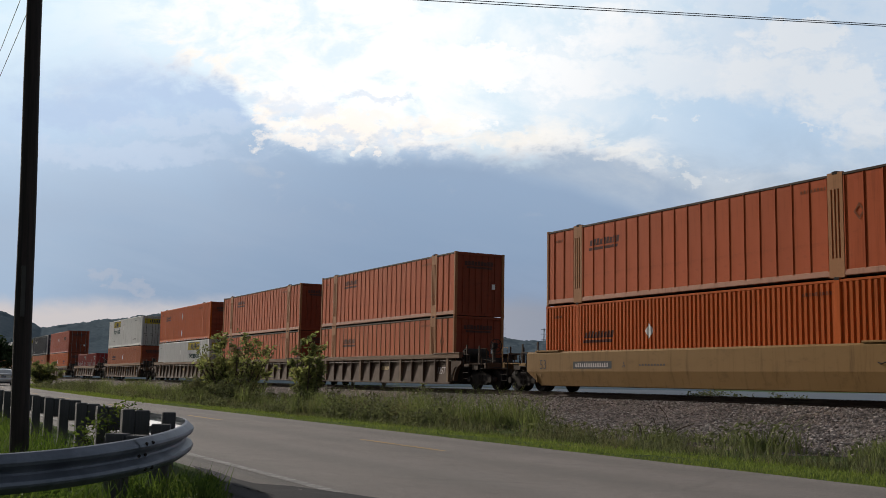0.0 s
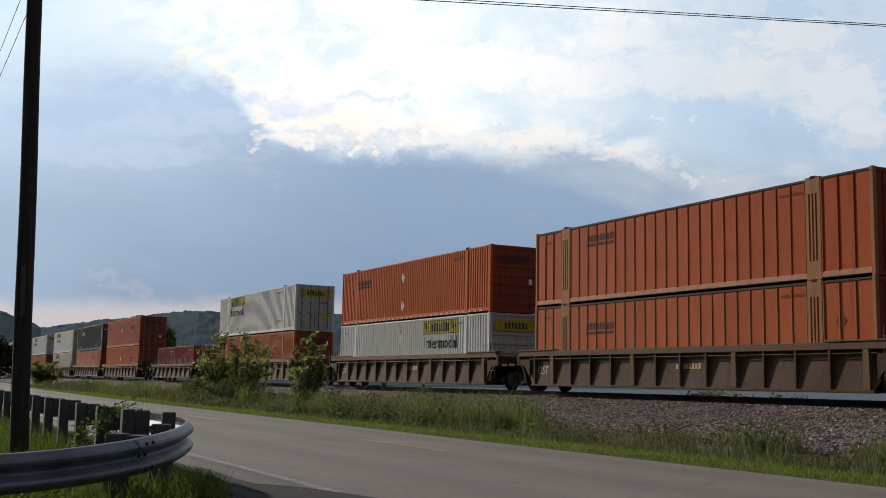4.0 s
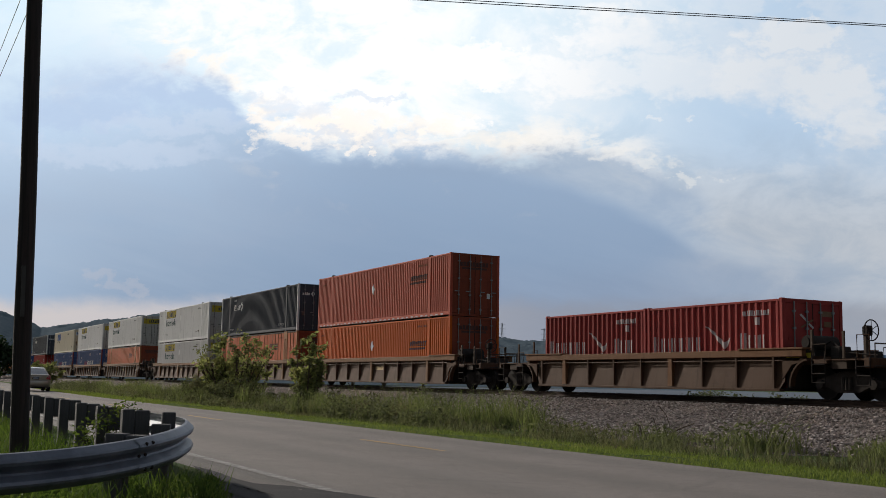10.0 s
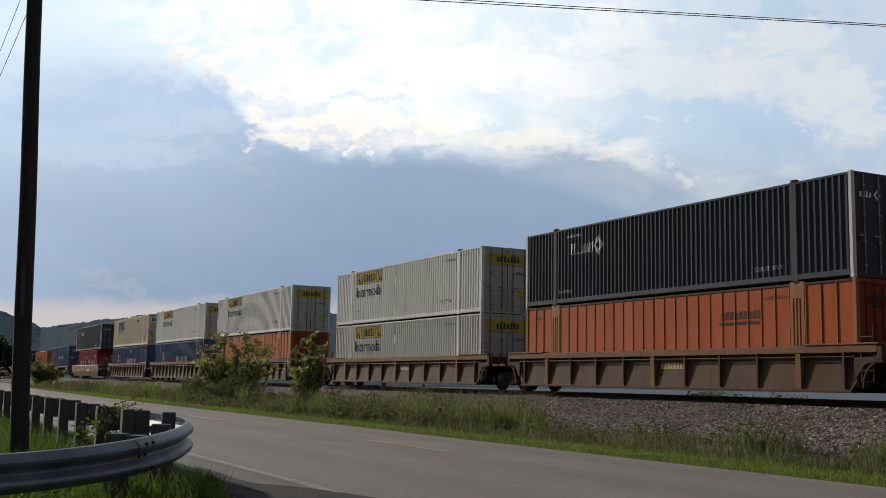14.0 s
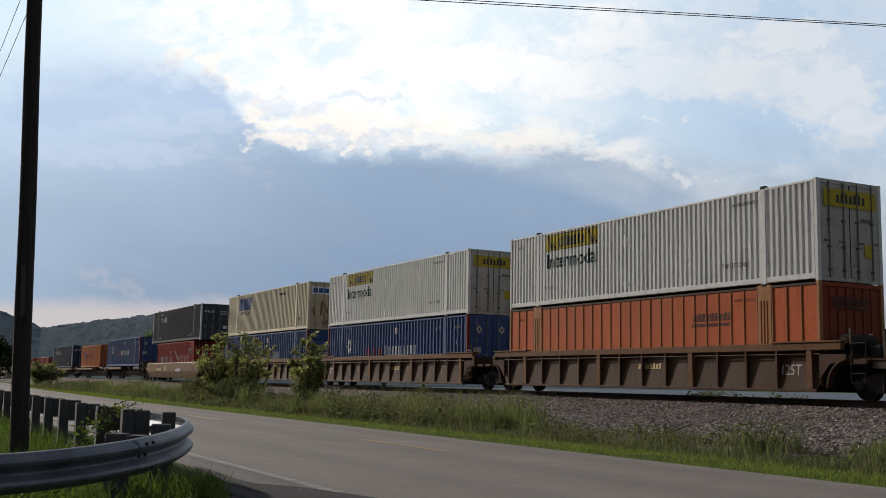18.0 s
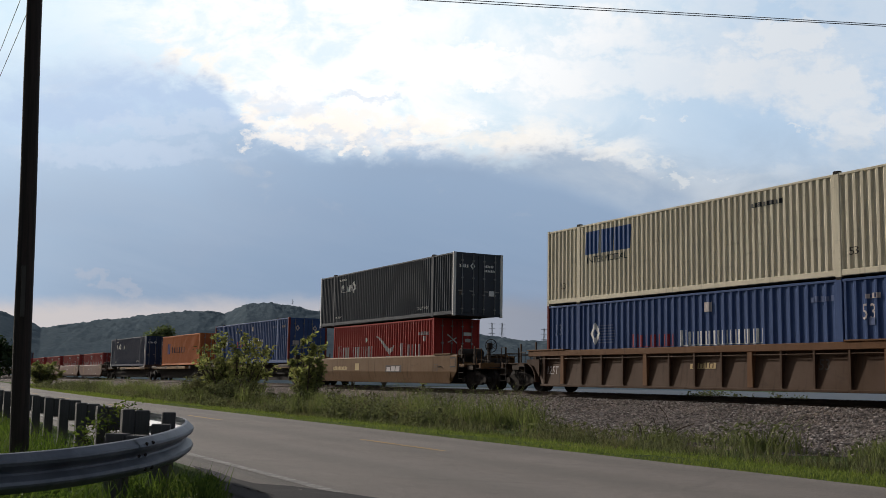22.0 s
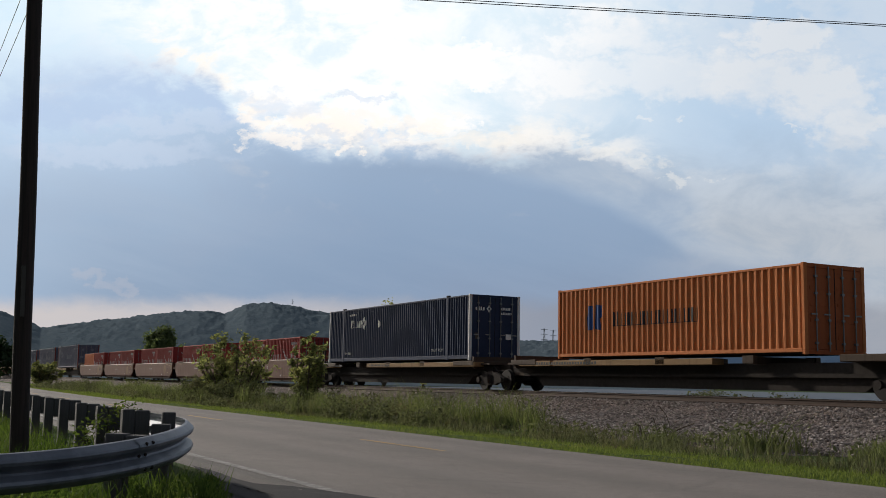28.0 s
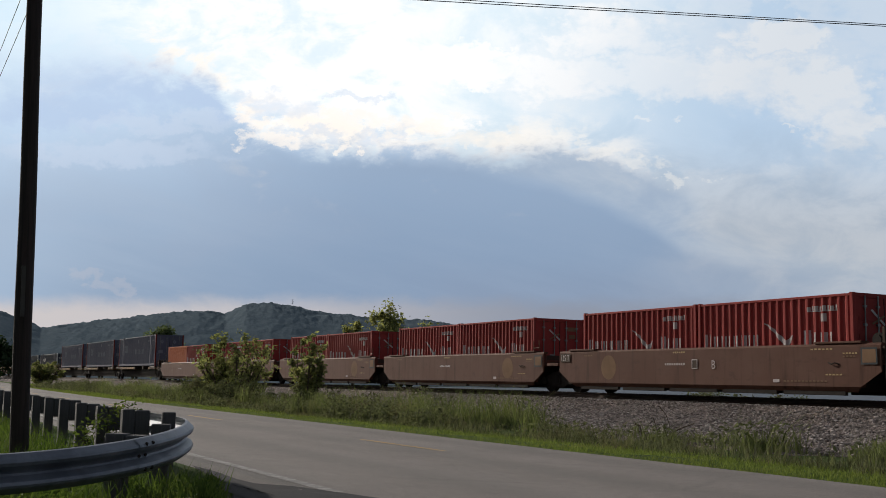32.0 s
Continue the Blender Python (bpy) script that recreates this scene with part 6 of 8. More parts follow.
# ---------------------------------------------------------------- roadside
MOVERS = []
n = Nodes("galvanised_rail")
c = n.coord()
spot = n.noise(c, 2.5, 5, 0.65)
GALV = n.surface(n.mix(n.smooth(spot, 0.3, 0.7), (0.125, 0.14, 0.168), (0.225, 0.245, 0.28)), n.math("MULTIPLY_ADD", spot, 0.35, 0.36), 0.5, n.bump(n.noise(c, 25.0, 3), 0.1, 0.004))
n = Nodes("weathered_post_wood")
c = n.coord()
grain = n.noise(n.scaled(c, (14, 14, 0.8)), 2.0, 5, 0.65)
POST_WOOD = n.surface(n.mix(grain, (0.04, 0.039, 0.041), (0.105, 0.1, 0.1)), 0.9, 0.0, n.bump(grain, 0.5, 0.01))


def rail_line():
    """Plan of the guard rail: along the side road, round the corner, then along the road."""
    pts = [(-8.72, -6 + 0.5 * i) for i in range(13)]
    cx, cy, a, b = -12.3, 0.45, 3.58, 2.62
    pts += [(cx + a * math.cos(t), cy + b * math.sin(t)) for t in (radians(90 * k / 44) for k in range(1, 45))]
    pts += [(-12.3 - 1.0 * i, 3.07) for i in range(1, 120)]
    return pts


def rail_mid(y):
    return 0.335 + 0.165 * min(1.0, max(0.0, (y - 0.4) / 2.6)) ** 1.8


def guard_rail():
    ob = thing("guard_rail", "galvanised steel guard rail curving round the corner", "guard rail")
    pts = rail_line()
    # depth outwards (to the right of the line of travel), height over the middle
    prof = [(0.0, 0.156), (0.02, 0.15), (0.075, 0.105), (0.083, 0.085), (0.075, 0.06), (0.01, 0.018), (0.0, 0.0), (0.01, -0.018), (0.075, -0.06), (0.083, -0.085), (0.075, -0.105), (0.02, -0.15), (0.0, -0.156)]
    back = [(-0.006 + d, h) for d, h in prof[::-1]]
    loop = prof + back
    rows = []
    bm = bmesh.new()
    for i, (x, y) in enumerate(pts):
        x0, y0 = pts[max(i - 1, 0)]
        x1, y1 = pts[min(i + 1, len(pts) - 1)]
        t = Vector((x1 - x0, y1 - y0, 0)).normalized()
        o = Vector((t.y, -t.x, 0))
        mid = rail_mid(y)
        rows.append([bm.verts.new((x + o.x * d, y + o.y * d, mid + h)) for d, h in loop])
    k = len(loop)
    for a, b in zip(rows, rows[1:]):
        for i in range(k):
            bm.faces.new((a[i], b[i], b[(i + 1) % k], a[(i + 1) % k]))
    rail = part("rail_beam", bm, GALV, ob)
    # lap joint with bolts on the corner
    i = min(range(len(pts)), key=lambda k: abs(pts[k][1] / -pts[k][0] - 0.212) if pts[k][0] > -11 else 9)
    lap = bmesh.new()
    rows = []
    for (x, y), (x1, y1) in zip(pts[i:i + 4], pts[i + 1:i + 5]):
        t = Vector((x1 - x, y1 - y, 0)).normalized()
        o = Vector((t.y, -t.x, 0))
        rows.append([lap.verts.new((x + o.x * (d + 0.007), y + o.y * (d + 0.007), rail_mid(y) + h * 1.02)) for d, h in prof])
    for a, b in zip(rows, rows[1:]):
        for j in range(len(prof) - 1):
            lap.faces.new((a[j], b[j], b[j + 1], a[j + 1]))
    part("lap_joint", lap, GALV, rail)
    for q in (i + 1, i + 2):
        (x, y), (x1, y1) = pts[q], pts[q + 1]
        t = Vector((x1 - x, y1 - y, 0)).normalized()
        o = Vector((t.y, -t.x, 0))
        for dz, d in ((0.105, 0.08), (0.0, 0.012), (-0.105, 0.08)):
            bm = bmesh.new()
            bmesh.ops.create_icosphere(bm, subdivisions=1, radius=0.02, matrix=Matrix.Translation((x + o.x * d, y + o.y * d, rail_mid(y) + dz)))
            part("bolt", bm, UNDER, rail)
    # posts with their blocks, inside the line
    spots = [(-8.75, -3.95), (-8.75, -2.05), (-8.75, -1.4), (-8.76, 0.4), (-9.76, 2.2), (-10.7, 2.77), (-11.6, 3.02)] + [(-13.04 - 1.585 * i, 3.07) for i in range(62)]
    marks = []
    for sx, sy in spots:
        i = min(range(1, len(pts) - 1), key=lambda k: math.hypot(pts[k][0] - sx, pts[k][1] - sy))
        t = Vector((pts[i + 1][0] - pts[i - 1][0], pts[i + 1][1] - pts[i - 1][1], 0)).normalized()
        marks.append((sx if sy > 3 else pts[i][0], pts[i][1], t))
    for x, y, t in marks:
        o = Vector((t.y, -t.x, 0))
        turn = math.degrees(math.atan2(t.y, t.x))
        wob = 0.02 * noise.noise(Vector((x * 3.7, y * 2.1, 0.5)))
        top = 0.45 if y < 1.5 else 0.59 if y < 2.4 else 0.63 if y < 2.9 else 0.72 if y < 3.06 else 0.705 + wob
        far = y > 2.9
        bm = soft_box(-0.075, 0.075, -0.07 if far else -0.09, 0.07 if far else 0.09, -0.3, top, 0.01)
        q = Vector((x, y, 0)) - o * (0.34 if far else 0.31)
        alone = 2.5 < y < 3.06
        if alone:
            q = Vector((x, y, 0)) - o * (0.22 if y < 2.95 else 0.15)
        part("post", bm, POST_WOOD, ob, at=pose(q.x, q.y, 0, 60 * wob, 50 * wob, turn))
        if alone:
            continue
        bm = soft_box(-0.07, 0.07, -0.088, 0.088, 0.385 if far else 0.3, top - 0.012 + 0.4 * wob, 0.012)
        q = Vector((x, y, 0)) - o * (0.178 if far else 0.115)
        part("block", bm, POST_WOOD, ob, at=pose(q.x, q.y, 0, 0, 0, turn))


guard_rail()


def utility_pole():
    n = Nodes("tarred_pole_wood")
    c = n.coord()
    g = n.noise(n.scaled(c, (9, 9, 0.35)), 2.0, 6, 0.7)
    mat = n.surface(n.mix(n.smooth(g, 0.3, 0.75), (0.015, 0.011, 0.01), (0.047, 0.031, 0.027)), 0.9, 0.0, n.bump(g, 0.8, 0.015))
    x, y = POLE
    ob = thing("utility_pole", "tall dark tarred wooden utility pole", "pole", m=pose(x, y, -0.12, 1.55, -0.82, 0))
    bm = bmesh.new()
    rings = 26
    tube(bm, [(0.005 * math.sin(i * 0.5), 0.005 * math.cos(i * 0.7), -0.3 + 11.0 * i / rings) for i in range(rings + 1)],
         [0.118 - 0.034 * i / rings for i in range(rings + 1)], 18)
    shaft = part("shaft", bm, mat, ob, smooth=True)
    plate = plain("dull_metal_tag", (0.07, 0.065, 0.06), 0.5, 0.6)
    bm = bmesh.new()
    for z0, z1, w in ((1.95, 2.6, 0.05),):
        box(bm, 0.09, 0.13, -0.03 - w / 2, -0.03 + w / 2, z0, z1)
    part("cable_guard", bm, plate, shaft)


POLE = (-14.6, 1.735)
utility_pole()


def overhead_wire(name, a, b, sag, r):
    bm = bmesh.new()
    a, b = Vector(a), Vector(b)
    pts = [a.lerp(b, i / 40) - Vector((0, 0, sag * 4 * (i / 40) * (1 - i / 40))) for i in range(41)]
    tube(bm, pts, r, 5)
    ob = thing(name, "thin dark overhead wire above the road", "wire", "overhead wires", data=mesh_of(name, bm, INK))
    return ob


def wires():
    # a pair that crosses high over road and track, and two thin lines that come to the pole
    for x0, x1, r in ((-23.48, -11.33, 0.0095), (-23.27, -11.27, 0.009)):
        overhead_wire("overhead_wire", (x0, 0.0, 9.16), (x1, 29.0, 8.97), 0.0, r)
    for z in (6.62, 7.2):
        overhead_wire("overhead_wire", (-14.6, 1.71, z), (-62.0, 1.71, z), 0.12, 0.006)


wires()


# ---------------------------------------------------------------- plants
def leaf_material(name, dark, light, dry, through=0.45):
    n = Nodes(name)
    r = n.island()
    c = n.place()
    col = n.mix(r, dark, light)
    col = n.mix(n.math("MULTIPLY", n.smooth(n.noise(c, 0.9, 3), 0.5, 0.72), 0.6), col, dry)
    a = n.t.nodes.new("ShaderNodeBsdfPrincipled")
    n.put(a.inputs["Base Color"], col)
    a.inputs["Roughness"].default_value = 0.8
    a.inputs["Specular IOR Level"].default_value = 0.15
    b = n.t.nodes.new("ShaderNodeBsdfTranslucent")
    n.put(b.inputs["Color"], n.mix(1.0, col, (1.15, 1.25, 0.8), "MULTIPLY"))
    m = n.t.nodes.new("ShaderNodeMixShader")
    m.inputs[0].default_value = through
    n.t.links.new(a.outputs[0], m.inputs[1])
    n.t.links.new(b.outputs[0], m.inputs[2])
    n.t.links.new(m.outputs[0], n.out.inputs[0])
    return n.mat


GRASS = leaf_material("mown_verge_grass", (0.096, 0.127, 0.034), (0.215, 0.252, 0.072), (0.205, 0.2, 0.082))
WEED = leaf_material("tall_weeds", (0.05, 0.054, 0.033), (0.175, 0.178, 0.105), (0.155, 0.115, 0.092))
REED = leaf_material("bright_tall_grass", (0.085, 0.1, 0.042), (0.2, 0.218, 0.1), (0.17, 0.15, 0.085))
LUSH = leaf_material("lush_corner_weeds", (0.034, 0.064, 0.015), (0.11, 0.15, 0.036), (0.1, 0.105, 0.04))
BUSH = leaf_material("bush_leaves", (0.08, 0.09, 0.042), (0.265, 0.262, 0.125), (0.215, 0.185, 0.088), 0.6)
TREE = leaf_material("tree_leaves", (0.15, 0.155, 0.072), (0.33, 0.31, 0.15), (0.27, 0.24, 0.12), 0.6)
GREEN_TREE = leaf_material("round_tree_leaves", (0.075, 0.1, 0.05), (0.17, 0.2, 0.095), (0.14, 0.15, 0.08), 0.45)
# The far roadside trees have their shade in this darker leaf colour.
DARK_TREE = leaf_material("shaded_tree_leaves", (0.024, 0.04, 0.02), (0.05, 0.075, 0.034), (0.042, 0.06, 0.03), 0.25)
BARK = plain("rough_bark", (0.07, 0.055, 0.04), 0.95, 0, 0.4)


def blades(rng, xs, ys, hs, width, lean=0.35):
    """Tapered bent blades of grass; arrays in, vertices and faces out."""
    k = len(xs)
    zs = np.array([ground_height(y) for y in ys]) - 0.02
    a = rng.uniform(0, 2 * np.pi, k)
    d = np.stack([np.cos(a), np.sin(a), np.zeros(k)], 1)
    b = rng.uniform(0, 2 * np.pi, k)
    bend = np.stack([np.cos(b), np.sin(b), np.zeros(k)], 1) * (hs * lean * rng.uniform(0.3, 1.4, k))[:, None]
    base = np.stack([xs, ys, zs], 1)
    up = np.stack([np.zeros(k), np.zeros(k), hs], 1)
    w = d * (width * rng.uniform(0.7, 1.4, k))[:, None]
    v = np.stack([base - w, base + w, base + 0.55 * up + 0.3 * bend - 0.75 * w, base + 0.55 * up + 0.3 * bend + 0.75 * w, base + up * 0.97 + bend], 1)
    f = np.arange(k)[:, None, None] * 5 + np.array([[0, 1, 3], [0, 3, 2], [2, 3, 4]])[None]
    return v.reshape(-1, 3), f.reshape(-1, 3)


def fast_mesh(name, v, f, mat):
    me = bpy.data.meshes.new(name)
    v, f = np.asarray(v, np.float32), np.asarray(f, np.int32)
    k = f.shape[1]
    me.vertices.add(len(v))
    me.vertices.foreach_set("co", v.ravel())
    me.loops.add(f.size)
    me.loops.foreach_set("vertex_index", f.ravel())
    me.polygons.add(len(f))
    me.polygons.foreach_set("loop_start", np.arange(len(f), dtype=np.int32) * k)
    me.update(calc_edges=True)
    me.materials.append(mat)
    return me


def leaves(rng, centres, size, flat_up=0.3):
    """Folded four-cornered leaves at the given places."""
    k = len(centres)
    a = rng.normal(size=(k, 3))
    a[:, 2] *= flat_up + 0.4
    a /= np.linalg.norm(a, axis=1)[:, None]
    b = rng.normal(size=(k, 3))
    b -= (b * a).sum(1)[:, None] * a
    b /= np.linalg.norm(b, axis=1)[:, None]
    s = size * rng.uniform(0.6, 1.4, k)[:, None]
    up = np.cross(a, b) * s * 0.18
    v = np.stack([centres - a * s, centres - b * s * 0.42 + up, centres + a * s, centres + b * s * 0.42 + up], 1).reshape(-1, 3)
    i = np.arange(k)[:, None, None] * 4
    return v, (i + np.array([[0, 1, 2], [0, 2, 3]])[None]).reshape(-1, 3)


def joined(groups):
    vs, fs, k = [], [], 0
    for v, f in groups:
        vs.append(v)
        fs.append(f + k)
        k += len(v)
    return np.concatenate(vs), np.concatenate(fs)


def verge():
    rng = np.random.default_rng(11)
    # short grass along the far edge of the road
    k = 72000
    xs = -7 - 110 * rng.random(k) ** 1.9
    edge = np.array([road_edge(x) + 0.16 * noise.noise(Vector((x * 0.7, 1.0, 6))) for x in xs])
    ys = 10.36 + 1.95 * rng.random(k) + edge
    hs = (0.035 + 0.075 * rng.random(k)) * (0.7 + 0.5 * np.clip(ys - 11.2, 0, 1))
    g = joined([blades(rng, xs, ys, hs * np.where(xs < -50, 1.4, 1.0), np.where(xs < -45, 0.012, 0.006), 0.5)])
    thing("verge_grass", "short bright green grass along the road edge", "grass", kind="stuff", data=fast_mesh("verge_grass", *g, GRASS))
    # tall weeds between verge and ballast, thinning out towards the open stones
    cx = np.concatenate([-23 - 76 * rng.random(640) ** 1.35, -15 - 10 * rng.random(46), np.array([-14.0, -14.3, -13.7, -11.5, -11.2, -10.9, -11.8, -16.6, -17.3, -18.6])])
    cy = np.concatenate([12.2 + 3.3 * rng.random(640) ** 1.1, 12.3 + 2.0 * rng.random(46), np.array([13.9, 13.6, 14.1, 13.7, 13.4, 13.9, 14.1, 13.6, 13.9, 14.2])])
    ch = np.concatenate([0.22 + 0.75 * rng.random(640) ** 2.0, rng.uniform(0.12, 0.4, 46), rng.uniform(0.45, 0.7, 10)])
    ch *= np.array([min(1.35, max(0.4, 0.8 + 1.5 * noise.noise(Vector((x * 0.3, y * 0.55, 4))))) for x, y in zip(cx, cy)])
    px, py, ph = [], [], []
    stems = []
    for x, y, h in zip(cx, cy, ch):
        m = int(17 + 18 * rng.random())
        s = 0.22 + 0.2 * rng.random()
        px.append(x + rng.normal(0, s, m))
        py.append(y + rng.normal(0, s * 0.7, m))
        ph.append(h * rng.uniform(0.35, 1.1, m))
        m = int((150 if x < -24 else 60) * h) + 8
        q = np.stack([x + rng.normal(0, s, m), y + rng.normal(0, s * 0.7, m), ground_height(y) + h * rng.uniform(0.1, 0.7, m)], 1)
        stems.append(leaves(rng, q, 0.055))
    px, py, ph = np.concatenate(px), np.clip(np.concatenate(py), 11.4, 18.5), np.concatenate(ph)
    g = joined([blades(rng, px, py, ph, np.where(px < -45, 0.016, 0.011), 0.75)] + stems)
    thing("tall_weeds", "tall untidy green and brown weeds by the track", "weeds", kind="stuff", data=fast_mesh("tall_weeds", *g, WEED))
    # upright bright tufts that stand out of the darker weeds
    tx = np.concatenate([-22 - 62 * rng.random(120) ** 1.25, np.array([-20.3, -21.6, -22.4, -24.0, -25.2, -26.9, -28.8, -31.3, -18.0, -16.6, -15.2]), rng.normal(-13.95, 0.2, 8), rng.normal(-11.25, 0.25, 10)])
    ty = np.concatenate([12.2 + 3.4 * rng.random(120), rng.uniform(12.5, 14.6, 11), rng.normal(13.8, 0.2, 8), rng.normal(13.7, 0.2, 10)])
    th = np.concatenate([0.45 + 0.75 * rng.random(120) ** 1.6, rng.uniform(0.55, 1.15, 8), rng.uniform(0.3, 0.45, 3), rng.uniform(0.3, 0.5, 8), rng.uniform(0.3, 0.55, 10)])
    ax, ay, ah = [], [], []
    for x, y, h in zip(tx, ty, th):
        m = int(40 + 40 * rng.random())
        s = 0.1 + 0.12 * rng.random()
        ax.append(x + rng.normal(0, s, m))
        ay.append(y + rng.normal(0, s, m))
        ah.append(h * rng.uniform(0.4, 1.08, m))
    ax, ay, ah = np.concatenate(ax), np.clip(np.concatenate(ay), 11.8, 18.5), np.concatenate(ah)
    g = blades(rng, ax, ay, ah, np.where(ax < -45, 0.012, 0.008), 0.4)
    thing("tall_grass_tufts", "upright yellow-green grass tufts in the weeds", "grass", kind="stuff", data=fast_mesh("tall_grass_tufts", *g, REED))
    # low tufts that creep over the foot of the ballast
    k = 5000
    xs = -8 - 60 * rng.random(k) ** 1.4
    ys = 12.0 + 1.7 * rng.random(k) ** 1.6
    keep = np.array([noise.noise(Vector((x * 0.6, y * 0.6, 2))) > 0.0 for x, y in zip(xs, ys)])
    xs, ys = xs[keep], ys[keep]
    g = blades(rng, xs, ys, rng.uniform(0.1, 0.38, len(xs)), np.full(len(xs), 0.008), 0.45)
    thing("verge_tufts", "ragged low grass at the foot of the ballast", "grass", kind="stuff", data=fast_mesh("verge_tufts", *g, WEED))
    # ragged grass between the mown strip and the open stones
    k = 11000
    xs = -5 - 30 * rng.random(k)
    ys = 11.85 + 1.9 * rng.random(k) ** 1.5
    keep = np.array([noise.noise(Vector((x * 0.5, y * 0.8, 12))) > 0.6 * (y - 12.15) - 0.2 for x, y in zip(xs, ys)])
    xs, ys = xs[keep], ys[keep]
    g = blades(rng, xs, ys, rng.uniform(0.06, 0.2, len(xs)), np.full(len(xs), 0.009), 0.7)
    thing("ragged_grass", "ragged knee-high grass beside the ballast", "grass", kind="stuff", data=fast_mesh("ragged_grass", *g, WEED))
    # grass inside the corner of the guard rail and under it
    k = 17000
    xs = -9.2 - 22 * rng.random(k) ** 1.6
    ys = -3.2 + 6.0 * rng.random(k)
    hs = rng.uniform(0.12, 0.5, k)
    g1 = blades(rng, xs, ys, hs, np.full(k, 0.007), 0.5)
    k = 6500
    xs = -8.05 - 3.2 * rng.random(k)
    ys = 0.5 + 3.0 * rng.random(k)
    edge = np.interp(ys, [0.5, 0.8, 2.1, 3.0, 3.5], [-7.95, -8.0, -8.75, -9.85, -11.6])
    slope = -ys / xs
    keep = (xs < edge) & ~((xs > -10.05) & (np.abs(slope - 0.195) < 0.022)) & ~((xs > -10.7) & (np.abs(slope - 0.243) < 0.012))
    xs, ys = xs[keep], ys[keep]
    hs = rng.uniform(0.06, 0.3, len(xs)) * np.clip((edge[keep] - xs) * 2 + 0.35, 0.3, 1)
    g2 = blades(rng, xs, ys, hs, np.full(len(xs), 0.008), 0.6)
    m = 5200
    q = np.stack([-8.3 - 2.6 * rng.random(m), 0.6 + 2.5 * rng.random(m), -0.1 + 0.24 * rng.random(m) ** 1.8], 1)
    q = q[q[:, 0] < np.interp(q[:, 1], [0.5, 0.8, 2.1, 3.0, 3.5], [-8.0, -8.1, -8.9, -10.0, -11.8])]
    slope = -q[:, 1] / q[:, 0]
    q = q[~((np.abs(slope - 0.195) < 0.022) & (q[:, 0] > -10.05)) & ~((np.abs(slope - 0.243) < 0.012) & (q[:, 0] > -10.7))]
    g3 = leaves(rng, q, 0.036)
    thing("corner_grass", "lush long grass round the guard rail", "grass", kind="stuff", data=fast_mesh("corner_grass", *joined([g1, g2, g3]), LUSH))
    # beyond the track
    k = 5000
    xs = -70 + 68 * rng.random(k)
    ys = 29 + 3.5 * rng.random(k)
    keep = np.array([noise.noise(Vector((x * 0.2, y * 0.3, 8))) > 0.12 for x, y in zip(xs, ys)])
    xs, ys = xs[keep], ys[keep]
    g = blades(rng, xs, ys, rng.uniform(0.2, 0.55, len(xs)), np.full(len(xs), 0.012), 0.4)
    thing("bank_weeds", "patchy green weeds behind the track", "weeds", kind="stuff", data=fast_mesh("bank_weeds", *g, WEED))


def branchy(name, label, x, y, height, spread, stems, leaf_count, leaf, mat, seed, category, crown_low=0.25, base=None, sprigs=False):
    """A woody plant: tapered stems that fork, and a crown of many small leaves in uneven clumps."""
    rng = np.random.default_rng(seed)
    z0 = ground_height(y) if base is None else base
    ob = thing(name, label, category, m=pose(x, y, z0 - 0.05))
    bm = bmesh.new()
    tips = []
    for s in range(stems):
        a = rng.uniform(0, 6.28)
        r = spread * (0.15 + 0.85 * math.sqrt(rng.random())) if stems > 1 else 0.08
        h = height * rng.uniform(0.5 if sprigs else 0.6, 1.06) * (1 - 0.35 * (r / spread) ** 2)
        p0 = Vector((r * 0.35 * math.cos(a), r * 0.35 * math.sin(a), 0))
        p2 = Vector((r * math.cos(a), r * math.sin(a), h))
        p1 = p0.lerp(p2, 0.5) + Vector((rng.normal(0, 0.06 * spread), rng.normal(0, 0.06 * spread), 0))
        rad = 0.014 * height if stems > 1 else 0.03 * height
        tube(bm, [p0, p1, p2], [rad, rad * 0.6, rad * 0.15], 6)
        for _ in range(7 if stems > 1 else 26):
            f = rng.uniform(crown_low, 1.0)
            q = p0.lerp(p1, f * 2) if f < 0.5 else p1.lerp(p2, f * 2 - 1)
            reach = spread * (rng.uniform(0.06, 0.2) if sprigs else rng.uniform(0.15, 0.45) if stems > 1 else rng.uniform(0.35, 1.0) * math.sin(math.pi * min(1, 0.25 + 0.7 * f)))
            b = rng.uniform(0, 6.28)
            e = q + Vector((reach * math.cos(b), reach * math.sin(b), reach * (rng.uniform(0.8, 2.0) if sprigs else rng.uniform(0.1, 0.6))))
            tube(bm, [q, q.lerp(e, 0.6) + Vector((0, 0, 0.05 * reach)), e], [rad * 0.35, rad * 0.2, rad * 0.06], 4)
            tips.append((q.lerp(e, 0.55), reach))
            tips.append((e, reach))
        tips.append((p2, spread * 0.25))
    part("stem" if stems > 1 else "trunk", bm, BARK, ob)
    per = max(4, leaf_count // len(tips))
    qs = []
    for q, r in tips:
        m = int(per * rng.uniform(0.4, 1.6))
        s = (max(0.075, 0.22 * r) if stems > 1 else max(0.14, 0.22 * r))
        qs.append(np.array(q) + rng.normal(0, 1, (m, 3)) * np.array([s, s, s * 0.75]))
    q = np.concatenate(qs)
    q = q[q[:, 2] > 0.05]
    part("crown", fast_mesh("crown", *leaves(rng, q, leaf), mat), None, ob)
    return ob


